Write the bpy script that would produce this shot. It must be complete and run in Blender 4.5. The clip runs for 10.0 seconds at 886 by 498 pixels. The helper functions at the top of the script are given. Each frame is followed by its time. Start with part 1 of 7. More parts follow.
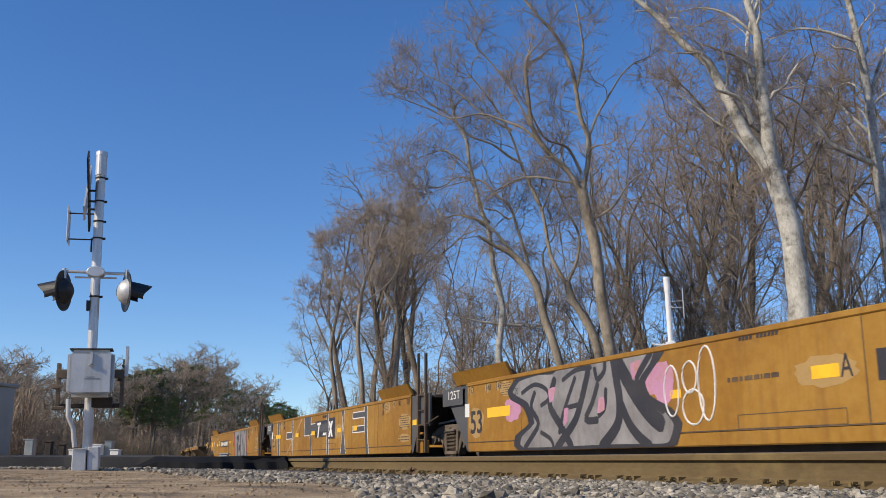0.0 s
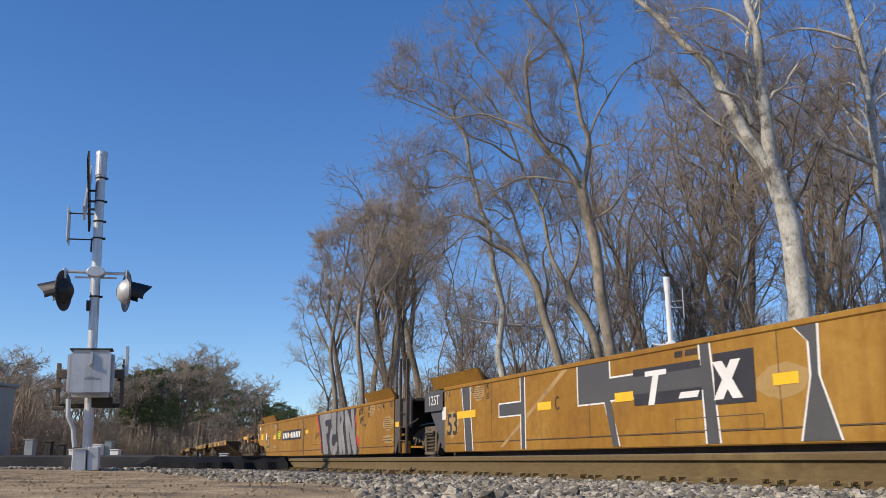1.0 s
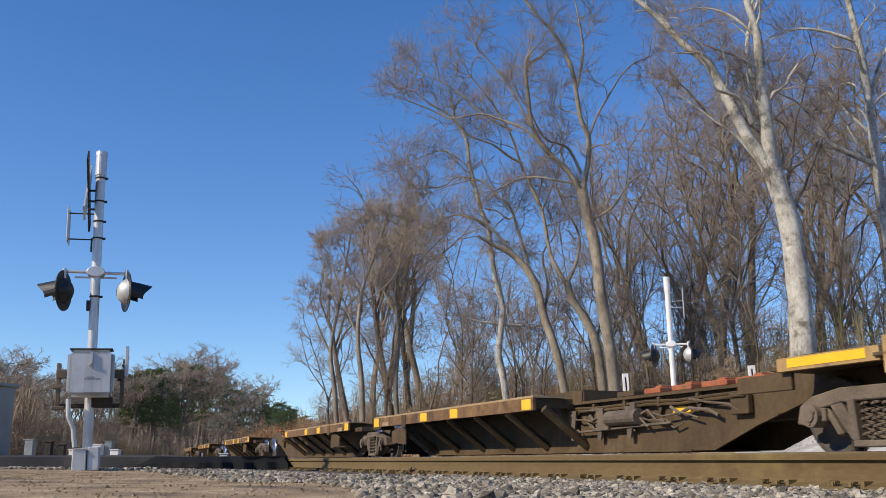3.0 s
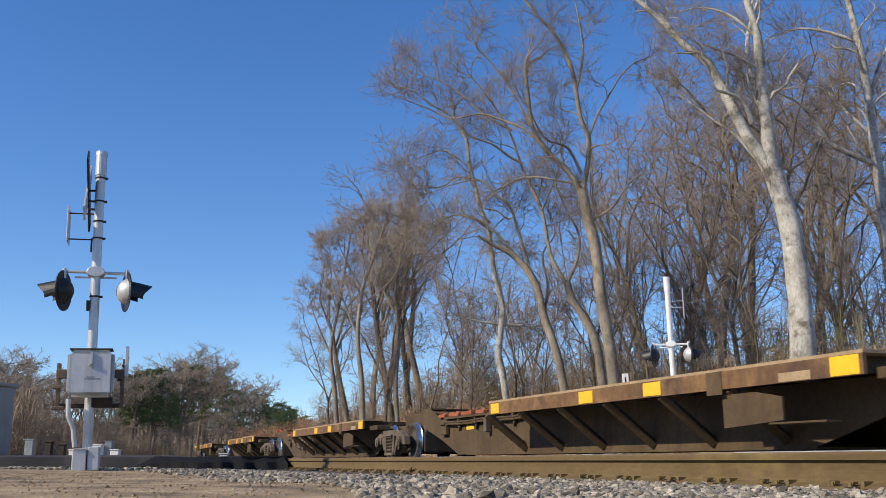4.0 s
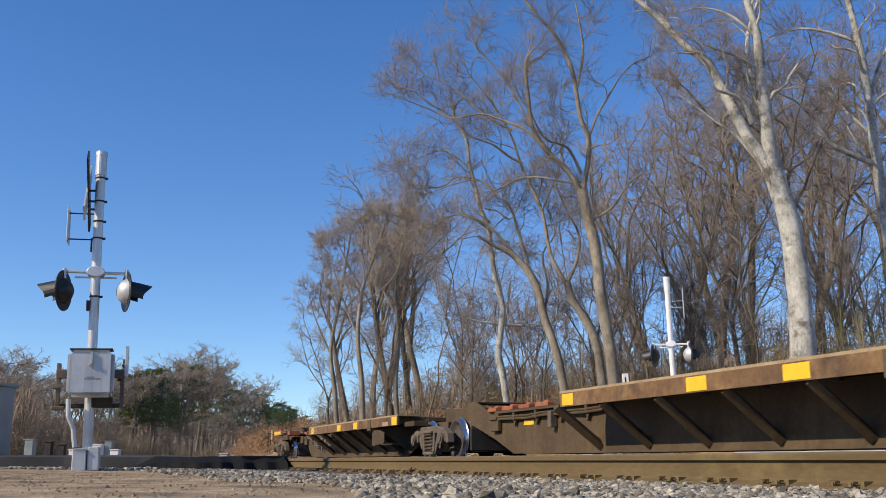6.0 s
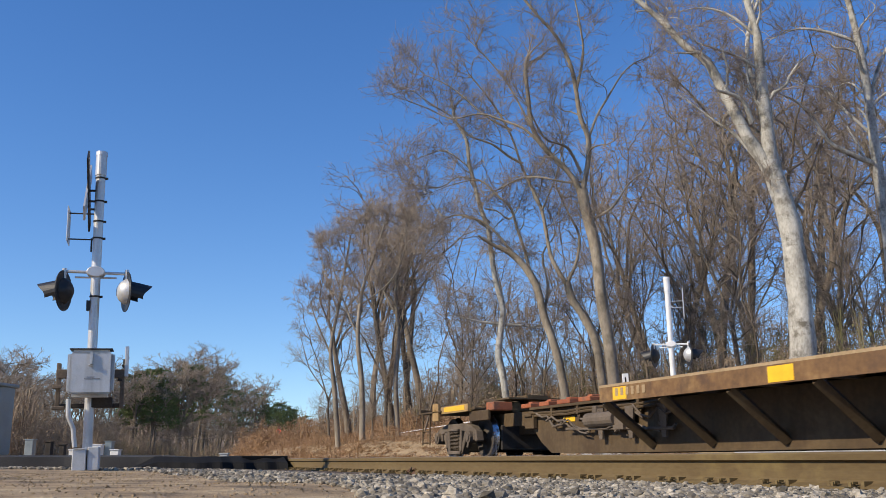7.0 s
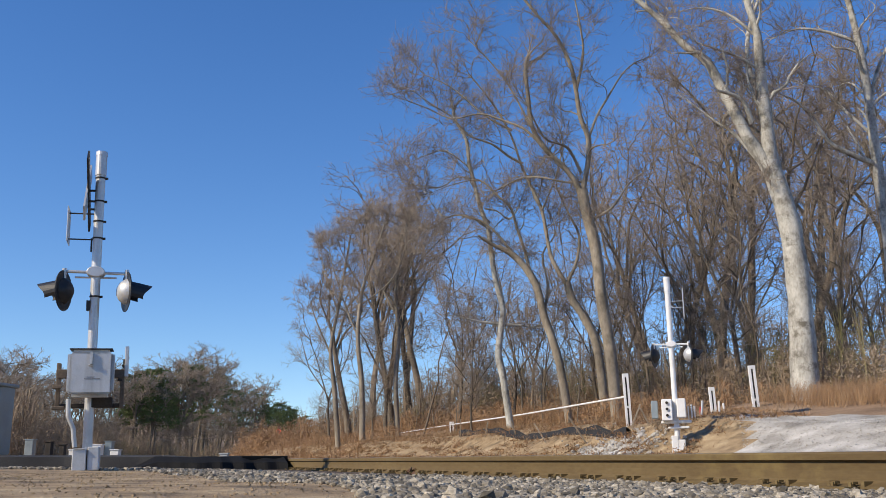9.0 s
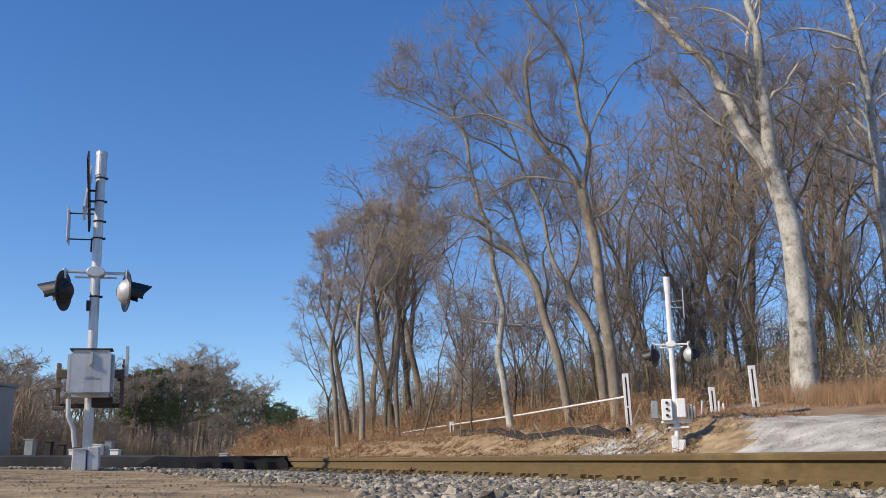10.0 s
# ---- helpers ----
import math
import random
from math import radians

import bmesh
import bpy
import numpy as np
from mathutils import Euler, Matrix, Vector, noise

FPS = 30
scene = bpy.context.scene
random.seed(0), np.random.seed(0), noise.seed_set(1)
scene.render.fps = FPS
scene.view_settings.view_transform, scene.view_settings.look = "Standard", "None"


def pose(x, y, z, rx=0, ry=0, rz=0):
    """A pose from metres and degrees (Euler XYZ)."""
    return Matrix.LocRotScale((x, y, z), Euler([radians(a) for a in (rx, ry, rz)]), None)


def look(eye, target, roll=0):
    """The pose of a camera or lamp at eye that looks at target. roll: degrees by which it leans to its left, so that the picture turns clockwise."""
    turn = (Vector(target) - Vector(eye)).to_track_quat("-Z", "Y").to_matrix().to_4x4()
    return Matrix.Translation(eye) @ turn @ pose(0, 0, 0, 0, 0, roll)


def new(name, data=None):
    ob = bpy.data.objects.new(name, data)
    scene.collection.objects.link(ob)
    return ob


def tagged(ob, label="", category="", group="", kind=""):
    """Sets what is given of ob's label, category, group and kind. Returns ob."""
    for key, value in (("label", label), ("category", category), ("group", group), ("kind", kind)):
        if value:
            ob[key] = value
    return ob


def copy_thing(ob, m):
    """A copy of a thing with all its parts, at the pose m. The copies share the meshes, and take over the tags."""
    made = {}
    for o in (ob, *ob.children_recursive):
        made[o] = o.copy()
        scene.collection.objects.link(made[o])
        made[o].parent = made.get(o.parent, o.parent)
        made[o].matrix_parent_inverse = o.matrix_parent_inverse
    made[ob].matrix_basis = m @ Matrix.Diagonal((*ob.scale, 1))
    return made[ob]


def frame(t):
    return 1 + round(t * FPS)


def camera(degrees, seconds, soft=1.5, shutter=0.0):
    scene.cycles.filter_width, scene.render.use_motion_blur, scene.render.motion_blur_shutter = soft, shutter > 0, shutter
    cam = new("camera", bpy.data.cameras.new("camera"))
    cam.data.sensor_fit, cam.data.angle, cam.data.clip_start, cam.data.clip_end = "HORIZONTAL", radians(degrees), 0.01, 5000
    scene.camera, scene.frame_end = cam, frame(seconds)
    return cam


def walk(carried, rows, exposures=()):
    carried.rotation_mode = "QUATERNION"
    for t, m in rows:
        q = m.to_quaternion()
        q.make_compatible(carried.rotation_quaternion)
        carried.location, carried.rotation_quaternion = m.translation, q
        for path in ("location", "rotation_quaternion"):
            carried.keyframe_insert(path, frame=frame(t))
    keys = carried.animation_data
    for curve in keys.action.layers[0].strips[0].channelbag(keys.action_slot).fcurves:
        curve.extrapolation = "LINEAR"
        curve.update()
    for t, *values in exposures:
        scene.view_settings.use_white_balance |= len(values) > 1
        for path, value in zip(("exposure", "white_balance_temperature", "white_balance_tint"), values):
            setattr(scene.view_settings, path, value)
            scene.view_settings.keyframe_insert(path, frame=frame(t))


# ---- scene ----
# the camera stands still, a hand's width above the ground beside a double track
HEAD = math.atan(670 / 1717)
TILT = math.atan(376 / 1675)
EYE = Vector((0.0, 0.0, 0.135))
AIM = EYE + Vector((-math.cos(HEAD) * math.cos(TILT), math.sin(HEAD) * math.cos(TILT), math.sin(TILT)))
cam = camera(2 * math.degrees(math.atan(784 / 1675)), 10.0, soft=0.65, shutter=0.04)
walk(cam, [(0.0, look(EYE, AIM)), (10.0, look(EYE, AIM))], exposures=[(0.0, -0.09), (2.0, -0.03), (4.0, 0.04), (7.5, 0.04), (10.0, -0.03)])

# ---- light: a clear winter day, the sun behind and to the side ----
SUN_WAY = Vector((0.12, -0.993, 0.0)).normalized()
SUN_UP = radians(34)
world = bpy.data.worlds.new("sky")
scene.world = world
world.use_nodes = True
wn = world.node_tree.nodes
wn.clear()
sky = wn.new("ShaderNodeTexSky")
sky.sky_type = "NISHITA"
sky.sun_disc = False
sky.sun_elevation = SUN_UP
sky.sun_rotation = math.atan2(SUN_WAY.x, SUN_WAY.y)
sky.altitude = 300
sky.air_density, sky.dust_density, sky.ozone_density = 1.0, 0.0, 2.5
bg = wn.new("ShaderNodeBackground")
bg.inputs["Strength"].default_value = 0.15
wo = wn.new("ShaderNodeOutputWorld")
deep = wn.new("ShaderNodeHueSaturation")
deep.inputs["Saturation"].default_value = 1.27
deep.inputs["Value"].default_value = 1.09
deep.inputs["Hue"].default_value = 0.510
# clear dry air: the blue holds down to the horizon
air = wn.new("ShaderNodeTexCoord")
lift = wn.new("ShaderNodeVectorMath")
lift.operation = "MULTIPLY_ADD"
lift.inputs[1].default_value, lift.inputs[2].default_value = (1, 1, 0.95), (0, 0, 0.045)
world.node_tree.links.new(air.outputs["Generated"], lift.inputs[0])
world.node_tree.links.new(lift.outputs[0], sky.inputs["Vector"])
world.node_tree.links.new(sky.outputs[0], deep.inputs["Color"])
world.node_tree.links.new(deep.outputs[0], bg.inputs[0])
world.node_tree.links.new(bg.outputs[0], wo.inputs[0])
sun = new("sun", bpy.data.lights.new("sun", "SUN"))
sun.data.energy, sun.data.angle, sun.data.color = 4.9, radians(0.53), (1.0, 0.87, 0.68)
to_sun = Vector((SUN_WAY.x * math.cos(SUN_UP), SUN_WAY.y * math.cos(SUN_UP), math.sin(SUN_UP)))
sun.matrix_world = look(to_sun * 60, (0, 0, 0))


# ---- materials ----
def material(name, tones, rough=0.8, metal=0.0, scale=3.0, grain=40.0, bump=0.3, stretch=(1, 1, 1), lift=0.01, per=0.0, island=False,
             stain=None, stain_scale=0.8, stain_at=(0.5, 0.68), coat=0.0, streak=None, spec=0.5):
    """A surface with broad and fine variation. tones: two or three base colours; per: brightness shift from object to object;
    stain: colour of patches of wear; streak: colour of vertical run-down dirt."""
    m = bpy.data.materials.new(name)
    m.use_nodes = True
    nt = m.node_tree
    n, l = nt.nodes, nt.links
    b = n["Principled BSDF"]
    geo = n.new("ShaderNodeTexCoord")
    mp = n.new("ShaderNodeMapping")
    mp.inputs["Scale"].default_value = stretch
    l.new(geo.outputs["Object"], mp.inputs[0])
    big = n.new("ShaderNodeTexNoise")
    big.inputs["Scale"].default_value = scale
    big.inputs["Detail"].default_value = 5
    l.new(mp.outputs[0], big.inputs["Vector"])
    fine = n.new("ShaderNodeTexNoise")
    fine.inputs["Scale"].default_value = grain
    fine.inputs["Detail"].default_value = 4
    l.new(mp.outputs[0], fine.inputs["Vector"])
    mixf = n.new("ShaderNodeMath")
    mixf.operation = "MULTIPLY_ADD"
    l.new(fine.outputs[0], mixf.inputs[0])
    mixf.inputs[1].default_value = 0.45
    sub = n.new("ShaderNodeMath")
    sub.operation = "MULTIPLY_ADD"
    l.new(big.outputs[0], sub.inputs[0])
    sub.inputs[1].default_value = 0.9
    sub.inputs[2].default_value = -0.17
    l.new(sub.outputs[0], mixf.inputs[2])
    ramp = n.new("ShaderNodeValToRGB")
    els = ramp.color_ramp.elements
    els[0].position, els[1].position = 0.25, 0.75
    els[0].color, els[1].color = (*tones[0], 1), (*tones[-1], 1)
    if len(tones) > 2:
        e = els.new(0.5)
        e.color = (*tones[1], 1)
    l.new(mixf.outputs[0], ramp.inputs[0])
    col = ramp.outputs[0]
    if stain:
        sn = n.new("ShaderNodeTexNoise")
        sn.inputs["Scale"].default_value = stain_scale
        sn.inputs["Detail"].default_value = 7
        sn.inputs["Roughness"].default_value = 0.65
        l.new(geo.outputs["Object"], sn.inputs["Vector"])
        sr = n.new("ShaderNodeMapRange")
        sr.inputs[1].default_value, sr.inputs[2].default_value = stain_at
        l.new(sn.outputs[0], sr.inputs[0])
        mx = n.new("ShaderNodeMix")
        mx.data_type = "RGBA"
        l.new(sr.outputs[0], mx.inputs[0])
        l.new(col, mx.inputs[6])
        mx.inputs[7].default_value = (*stain, 1)
        col = mx.outputs[2]
    if streak:
        sm = n.new("ShaderNodeMapping")
        sm.inputs["Scale"].default_value = (7, 7, 0.5)
        l.new(geo.outputs["Object"], sm.inputs[0])
        sn = n.new("ShaderNodeTexNoise")
        sn.inputs["Scale"].default_value = 1.0
        sn.inputs["Detail"].default_value = 5
        l.new(sm.outputs[0], sn.inputs["Vector"])
        sr = n.new("ShaderNodeMapRange")
        sr.inputs[1].default_value, sr.inputs[2].default_value, sr.inputs[4].default_value = 0.52, 0.75, 0.6
        l.new(sn.outputs[0], sr.inputs[0])
        mx = n.new("ShaderNodeMix")
        mx.data_type = "RGBA"
        l.new(sr.outputs[0], mx.inputs[0])
        l.new(col, mx.inputs[6])
        mx.inputs[7].default_value = (*streak, 1)
        col = mx.outputs[2]
    if per or island:
        rnd = n.new("ShaderNodeNewGeometry" if island else "ShaderNodeObjectInfo")
        mr = n.new("ShaderNodeMapRange")
        mr.inputs[3].default_value, mr.inputs[4].default_value = 1 - per, 1 + per
        l.new(rnd.outputs["Random Per Island" if island else "Random"], mr.inputs[0])
        hs = n.new("ShaderNodeHueSaturation")
        l.new(mr.outputs[0], hs.inputs["Value"])
        l.new(col, hs.inputs["Color"])
        col = hs.outputs[0]
    l.new(col, b.inputs["Base Color"])
    rr = n.new("ShaderNodeMapRange")
    rr.inputs[3].default_value, rr.inputs[4].default_value = max(0.05, rough - 0.12), min(1, rough + 0.12)
    l.new(big.outputs[0], rr.inputs[0])
    l.new(rr.outputs[0], b.inputs["Roughness"])
    b.inputs["Metallic"].default_value = metal
    b.inputs["Coat Weight"].default_value = coat
    b.inputs["Specular IOR Level"].default_value = spec
    if bump:
        bp = n.new("ShaderNodeBump")
        bp.inputs["Strength"].default_value = bump
        bp.inputs["Distance"].default_value = lift
        l.new(mixf.outputs[0], bp.inputs["Height"])
        l.new(bp.outputs[0], b.inputs["Normal"])
    return m


M_DIRT = material("dry_earth", [(0.16, 0.11, 0.06), (0.34, 0.24, 0.13), (0.52, 0.40, 0.24)], 0.95, scale=2.6, grain=45, bump=1.0, lift=0.05,
                  stain=(0.13, 0.095, 0.055), stain_scale=1.6, stain_at=(0.52, 0.66))
M_BALLAST_BED = material("ballast_bed", [(0.10, 0.095, 0.09), (0.22, 0.205, 0.19), (0.34, 0.32, 0.30)], 0.9, scale=2, grain=30, bump=1.0, lift=0.04)
M_STONE = material("ballast_stone", [(0.08, 0.067, 0.047), (0.225, 0.195, 0.145), (0.45, 0.40, 0.32)], 0.85, scale=9, grain=90, bump=0.4, per=0.6, island=True)
M_STONE_PIECE = material("ballast_stone_piece", [(0.08, 0.067, 0.047), (0.225, 0.195, 0.145), (0.45, 0.40, 0.32)], 0.85, scale=9, grain=90, bump=0.4, per=0.6)
M_GRAVEL = material("pale_gravel", [(0.14, 0.125, 0.10), (0.40, 0.375, 0.33), (0.64, 0.61, 0.56)], 0.9, scale=1.4, grain=34, bump=0.9, lift=0.04)
M_RAIL = material("brown_rail_steel", [(0.098, 0.064, 0.027), (0.138, 0.096, 0.042), (0.18, 0.13, 0.06)], 0.75, 0.0, scale=1.2, grain=50, bump=0.15,
                  stretch=(0.3, 1, 1), stain=(0.27, 0.20, 0.075), stain_scale=0.5, stain_at=(0.60, 0.75), spec=0.3)
M_RAIL_TOP = material("polished_rail_head", [(0.30, 0.29, 0.28), (0.42, 0.41, 0.40)], 0.3, 0.9, scale=2, grain=60, bump=0.05)
M_TIE = material("creosoted_wood", [(0.06, 0.045, 0.035), (0.11, 0.085, 0.065), (0.17, 0.14, 0.11)], 0.9, scale=2, grain=30, bump=0.6, stretch=(4, 0.6, 4), per=0.2)
M_ASPHALT = material("asphalt", [(0.028, 0.026, 0.024), (0.048, 0.045, 0.041), (0.08, 0.075, 0.068)], 0.9, scale=0.8, grain=70, bump=0.5, spec=0.2)
# black of the rubber panels, also the painted shade on the crossing's edge
M_RUBBER_SHADE = material("black_rubber_and_edge_shade", [(0.006, 0.006, 0.006), (0.012, 0.012, 0.012)], 0.9, scale=2, grain=40, bump=0.3, spec=0.2)
M_ALU = material("aluminium_mast_paint", [(0.50, 0.49, 0.47), (0.62, 0.61, 0.59), (0.70, 0.69, 0.67)], 0.4, 0.45, scale=3, grain=40, bump=0.08, streak=(0.42, 0.38, 0.33))
M_WHITE = material("white_paint", [(0.70, 0.69, 0.66), (0.78, 0.77, 0.75), (0.84, 0.83, 0.81)], 0.55, scale=3, grain=30, bump=0.1, streak=(0.55, 0.50, 0.43))
M_BLACK = material("black_paint", [(0.010, 0.010, 0.011), (0.022, 0.022, 0.023)], 0.5, scale=4, grain=40, bump=0.1)
M_DARK = material("grimy_dark_steel", [(0.018, 0.015, 0.013), (0.035, 0.029, 0.024), (0.06, 0.05, 0.04)], 0.85, scale=3, grain=40, bump=0.3)
M_GREYBOX = material("cast_grey_box", [(0.45, 0.455, 0.45), (0.56, 0.565, 0.56), (0.64, 0.645, 0.64)], 0.45, 0.35, scale=4, grain=50, bump=0.1, streak=(0.33, 0.32, 0.30))
M_CABINET = material("grey_cabinet", [(0.24, 0.28, 0.285), (0.30, 0.34, 0.345), (0.35, 0.39, 0.395)], 0.45, 0.3, scale=2, grain=30, bump=0.06)
M_CONCRETE = material("concrete", [(0.36, 0.36, 0.34), (0.46, 0.46, 0.44), (0.55, 0.55, 0.53)], 0.9, scale=4, grain=60, bump=0.4)
M_LENS_GLASS = material("red_lens", [(0.25, 0.01, 0.01), (0.35, 0.02, 0.02)], 0.15, scale=20, grain=60, bump=0.1)
M_WELL = material("yellow_car_paint", [(0.21, 0.095, 0.012), (0.295, 0.146, 0.019), (0.375, 0.208, 0.04)], 0.62, scale=0.5, grain=9, bump=0.05,
                  stain=(0.17, 0.076, 0.02), stain_scale=1.1, stain_at=(0.54, 0.85), streak=(0.20, 0.093, 0.018), spec=0.3)
M_PATCH = material("paler_touched_up_paint", [(0.33, 0.20, 0.06), (0.41, 0.265, 0.10)], 0.65, scale=2, grain=20, bump=0.03)
M_WELL_DARK = material("weathered_car_end", [(0.045, 0.03, 0.02), (0.085, 0.055, 0.033), (0.16, 0.10, 0.045)], 0.8, scale=1.5, grain=20, bump=0.25)
M_BOGIE = material("dusty_bogie_steel", [(0.07, 0.053, 0.037), (0.12, 0.092, 0.066), (0.175, 0.137, 0.10)], 0.85, scale=3, grain=30, bump=0.35)
M_WHEEL = material("wheel_steel", [(0.045, 0.036, 0.028), (0.08, 0.064, 0.05)], 0.75, 0.1, scale=5, grain=40, bump=0.2)
M_TREAD = material("polished_tread", [(0.45, 0.45, 0.47), (0.6, 0.6, 0.62)], 0.25, 0.95, scale=4, grain=30, bump=0.03)
M_SPINE = material("brown_spine_paint", [(0.056, 0.037, 0.018), (0.088, 0.059, 0.030), (0.13, 0.09, 0.047)], 0.75, scale=1.0, grain=14, bump=0.15,
                   stain=(0.055, 0.032, 0.018), stain_scale=1.2, stain_at=(0.54, 0.76), streak=(0.06, 0.038, 0.02), spec=0.3)
M_DECK = material("worn_wooden_deck", [(0.22, 0.15, 0.08), (0.34, 0.24, 0.13), (0.44, 0.33, 0.2)], 0.8, scale=2, grain=25, bump=0.3)
M_EDGE = material("faded_yellow_edge", [(0.26, 0.16, 0.07), (0.38, 0.24, 0.09), (0.45, 0.31, 0.15)], 0.7, scale=1.4, grain=18, bump=0.2, stain=(0.14, 0.09, 0.07), stain_scale=1.6)
M_BEAM = material("rusty_brown_deck_beam", [(0.10, 0.052, 0.02), (0.185, 0.10, 0.038), (0.29, 0.175, 0.07)], 0.75, scale=1.6, grain=16, bump=0.2, stain=(0.065, 0.035, 0.022), stain_scale=1.8,
                  stain_at=(0.48, 0.68), streak=(0.08, 0.042, 0.02))
M_REFLECT = material("yellow_reflector", [(0.80, 0.43, 0.015), (0.92, 0.54, 0.02)], 0.4, scale=6, grain=40, bump=0.05)
M_LIME = material("lime_placard", [(0.62, 0.80, 0.02), (0.72, 0.90, 0.03)], 0.5, scale=6, grain=40, bump=0.03)
M_ORANGE = material("rusty_orange_paint", [(0.20, 0.06, 0.026), (0.34, 0.10, 0.036), (0.45, 0.145, 0.05)], 0.7, scale=2, grain=25, bump=0.2, stain=(0.16, 0.08, 0.05), stain_scale=2)
M_GREYPAINT = material("dark_grey_patch_paint", [(0.065, 0.063, 0.062), (0.09, 0.086, 0.084)], 0.6, scale=2, grain=20, bump=0.05)
M_SILVER = material("silver_spray_paint", [(0.17, 0.155, 0.145), (0.25, 0.235, 0.222), (0.33, 0.31, 0.295)], 0.5, 0.1, scale=1.6, grain=9, bump=0.03, streak=(0.17, 0.145, 0.115))
M_PINK = material("pink_spray_paint", [(0.42, 0.19, 0.27), (0.52, 0.26, 0.40)], 0.6, scale=2, grain=20, bump=0.03, stain=(0.38, 0.20, 0.12), stain_scale=4)
M_INK = material("black_spray_paint", [(0.022, 0.020, 0.022), (0.045, 0.04, 0.04)], 0.55, scale=3, grain=20, bump=0.03)
M_CHALK = material("white_spray_paint", [(0.66, 0.64, 0.60), (0.78, 0.76, 0.72)], 0.6, scale=3, grain=20, bump=0.03)
M_RED = material("red_paint", [(0.42, 0.03, 0.025), (0.55, 0.05, 0.04)], 0.6, scale=3, grain=20, bump=0.05)
M_BARK_PALE = material("pale_bark", [(0.19, 0.175, 0.145), (0.42, 0.40, 0.345), (0.64, 0.62, 0.55)], 0.9, scale=2.2, grain=16, bump=0.8, lift=0.02, stretch=(1, 1, 0.45),
                       stain=(0.15, 0.135, 0.105), stain_scale=2.4, stain_at=(0.5, 0.66))
M_BARK = material("grey_brown_bark", [(0.07, 0.054, 0.037), (0.15, 0.12, 0.086), (0.25, 0.205, 0.15)], 0.95, scale=2, grain=14, bump=0.7, lift=0.02, stretch=(1, 1, 0.3), per=0.3)
M_BARK_TAN = material("tan_bark", [(0.13, 0.108, 0.08), (0.26, 0.22, 0.165), (0.40, 0.345, 0.265)], 0.95, scale=1.6, grain=11, bump=0.7, lift=0.02, stretch=(1, 1, 0.4),
                      stain=(0.10, 0.085, 0.06), stain_scale=1.2, stain_at=(0.52, 0.74))
M_TWIG = material("brown_twigs", [(0.165, 0.13, 0.098), (0.26, 0.21, 0.162), (0.37, 0.305, 0.24)], 0.9, scale=1.5, grain=8, bump=0.0, per=0.15)
M_PINE = material("pine_needles", [(0.06, 0.088, 0.028), (0.11, 0.15, 0.05), (0.165, 0.21, 0.075)], 0.85, scale=1.2, grain=6, bump=0.0, per=0.25)
M_DRYGRASS = material("dry_grass", [(0.20, 0.13, 0.07), (0.32, 0.22, 0.125), (0.44, 0.325, 0.195)], 0.9, scale=0.6, grain=5, bump=0.0)
M_BRUSH = material("brown_brush", [(0.16, 0.115, 0.075), (0.28, 0.21, 0.14), (0.40, 0.31, 0.22)], 0.9, scale=0.5, grain=4, bump=0.0)
M_OLIVE = material("olive_shrub", [(0.09, 0.085, 0.035), (0.17, 0.15, 0.065), (0.27, 0.225, 0.11)], 0.9, scale=0.5, grain=4, bump=0.0)
M_LEAFFALL = material("fallen_leaves", [(0.13, 0.07, 0.032), (0.25, 0.14, 0.065), (0.40, 0.25, 0.13)], 0.9, scale=0.5, grain=6, bump=0.0, per=0.4, island=True)
M_RUST = material("rusty_dead_bramble", [(0.20, 0.115, 0.055), (0.33, 0.20, 0.105), (0.45, 0.30, 0.17)], 0.9, scale=0.6, grain=5, bump=0.0)
M_LITTER = material("leaf_litter", [(0.16, 0.10, 0.055), (0.28, 0.185, 0.11), (0.40, 0.28, 0.175)], 0.95, scale=0.7, grain=12, bump=0.8, lift=0.05)
M_RIDGE_SHADE = material("black_ridge_shade", [(0.012, 0.012, 0.012), (0.025, 0.024, 0.023)], 0.8, scale=3, grain=30, bump=0.3)
M_STAKE = material("weathered_wood_stake", [(0.24, 0.19, 0.13), (0.38, 0.31, 0.22)], 0.9, scale=4, grain=30, bump=0.4)
M_LEAF = material("dead_leaf", [(0.07, 0.035, 0.02), (0.14, 0.07, 0.035)], 0.85, scale=20, grain=60, bump=0.4)


# ---- building helpers ----
def part(name, bm, mat, parent=None, label="", smooth=False, bevel=0.0):
    """Links a bmesh as one mesh object, under a thing or a part."""
    if bevel:
        bmesh.ops.bevel(bm, geom=[e for e in bm.edges if len(e.link_faces) == 2 and e.calc_face_angle(0) > 0.6], offset=bevel, segments=2 if bevel > 0.024 else 1, affect="EDGES", clamp_overlap=True)
    me = bpy.data.meshes.new(name)
    bm.normal_update()
    bm.to_mesh(me)
    bm.free()
    for mm in (mat if isinstance(mat, (list, tuple)) else [mat]):
        me.materials.append(mm)
    if smooth:
        me.shade_smooth()
    ob = new(name, me)
    ob.parent = parent
    if label:
        ob["label"] = label
    return ob


def thing(name, m, label, category, group="", kind=""):
    ob = new(name)
    ob.empty_display_size = 0.2
    ob.matrix_world = m
    return tagged(ob, label, category, group, kind)


def box(bm, c, s, rot=(0, 0, 0)):
    m = Matrix.LocRotScale(c, Euler([radians(a) for a in rot]), None) @ Matrix.Diagonal((*s, 1))
    return bmesh.ops.create_cube(bm, size=1, matrix=m)["verts"]


def rod(bm, a, b, r, r2=None, n=10, caps=True):
    a, b = Vector(a), Vector(b)
    d = b - a
    m = Matrix.Translation((a + b) / 2) @ d.to_track_quat("Z", "Y").to_matrix().to_4x4()
    return bmesh.ops.create_cone(bm, cap_ends=caps, segments=n, radius1=r, radius2=r if r2 is None else r2, depth=d.length, matrix=m)["verts"]


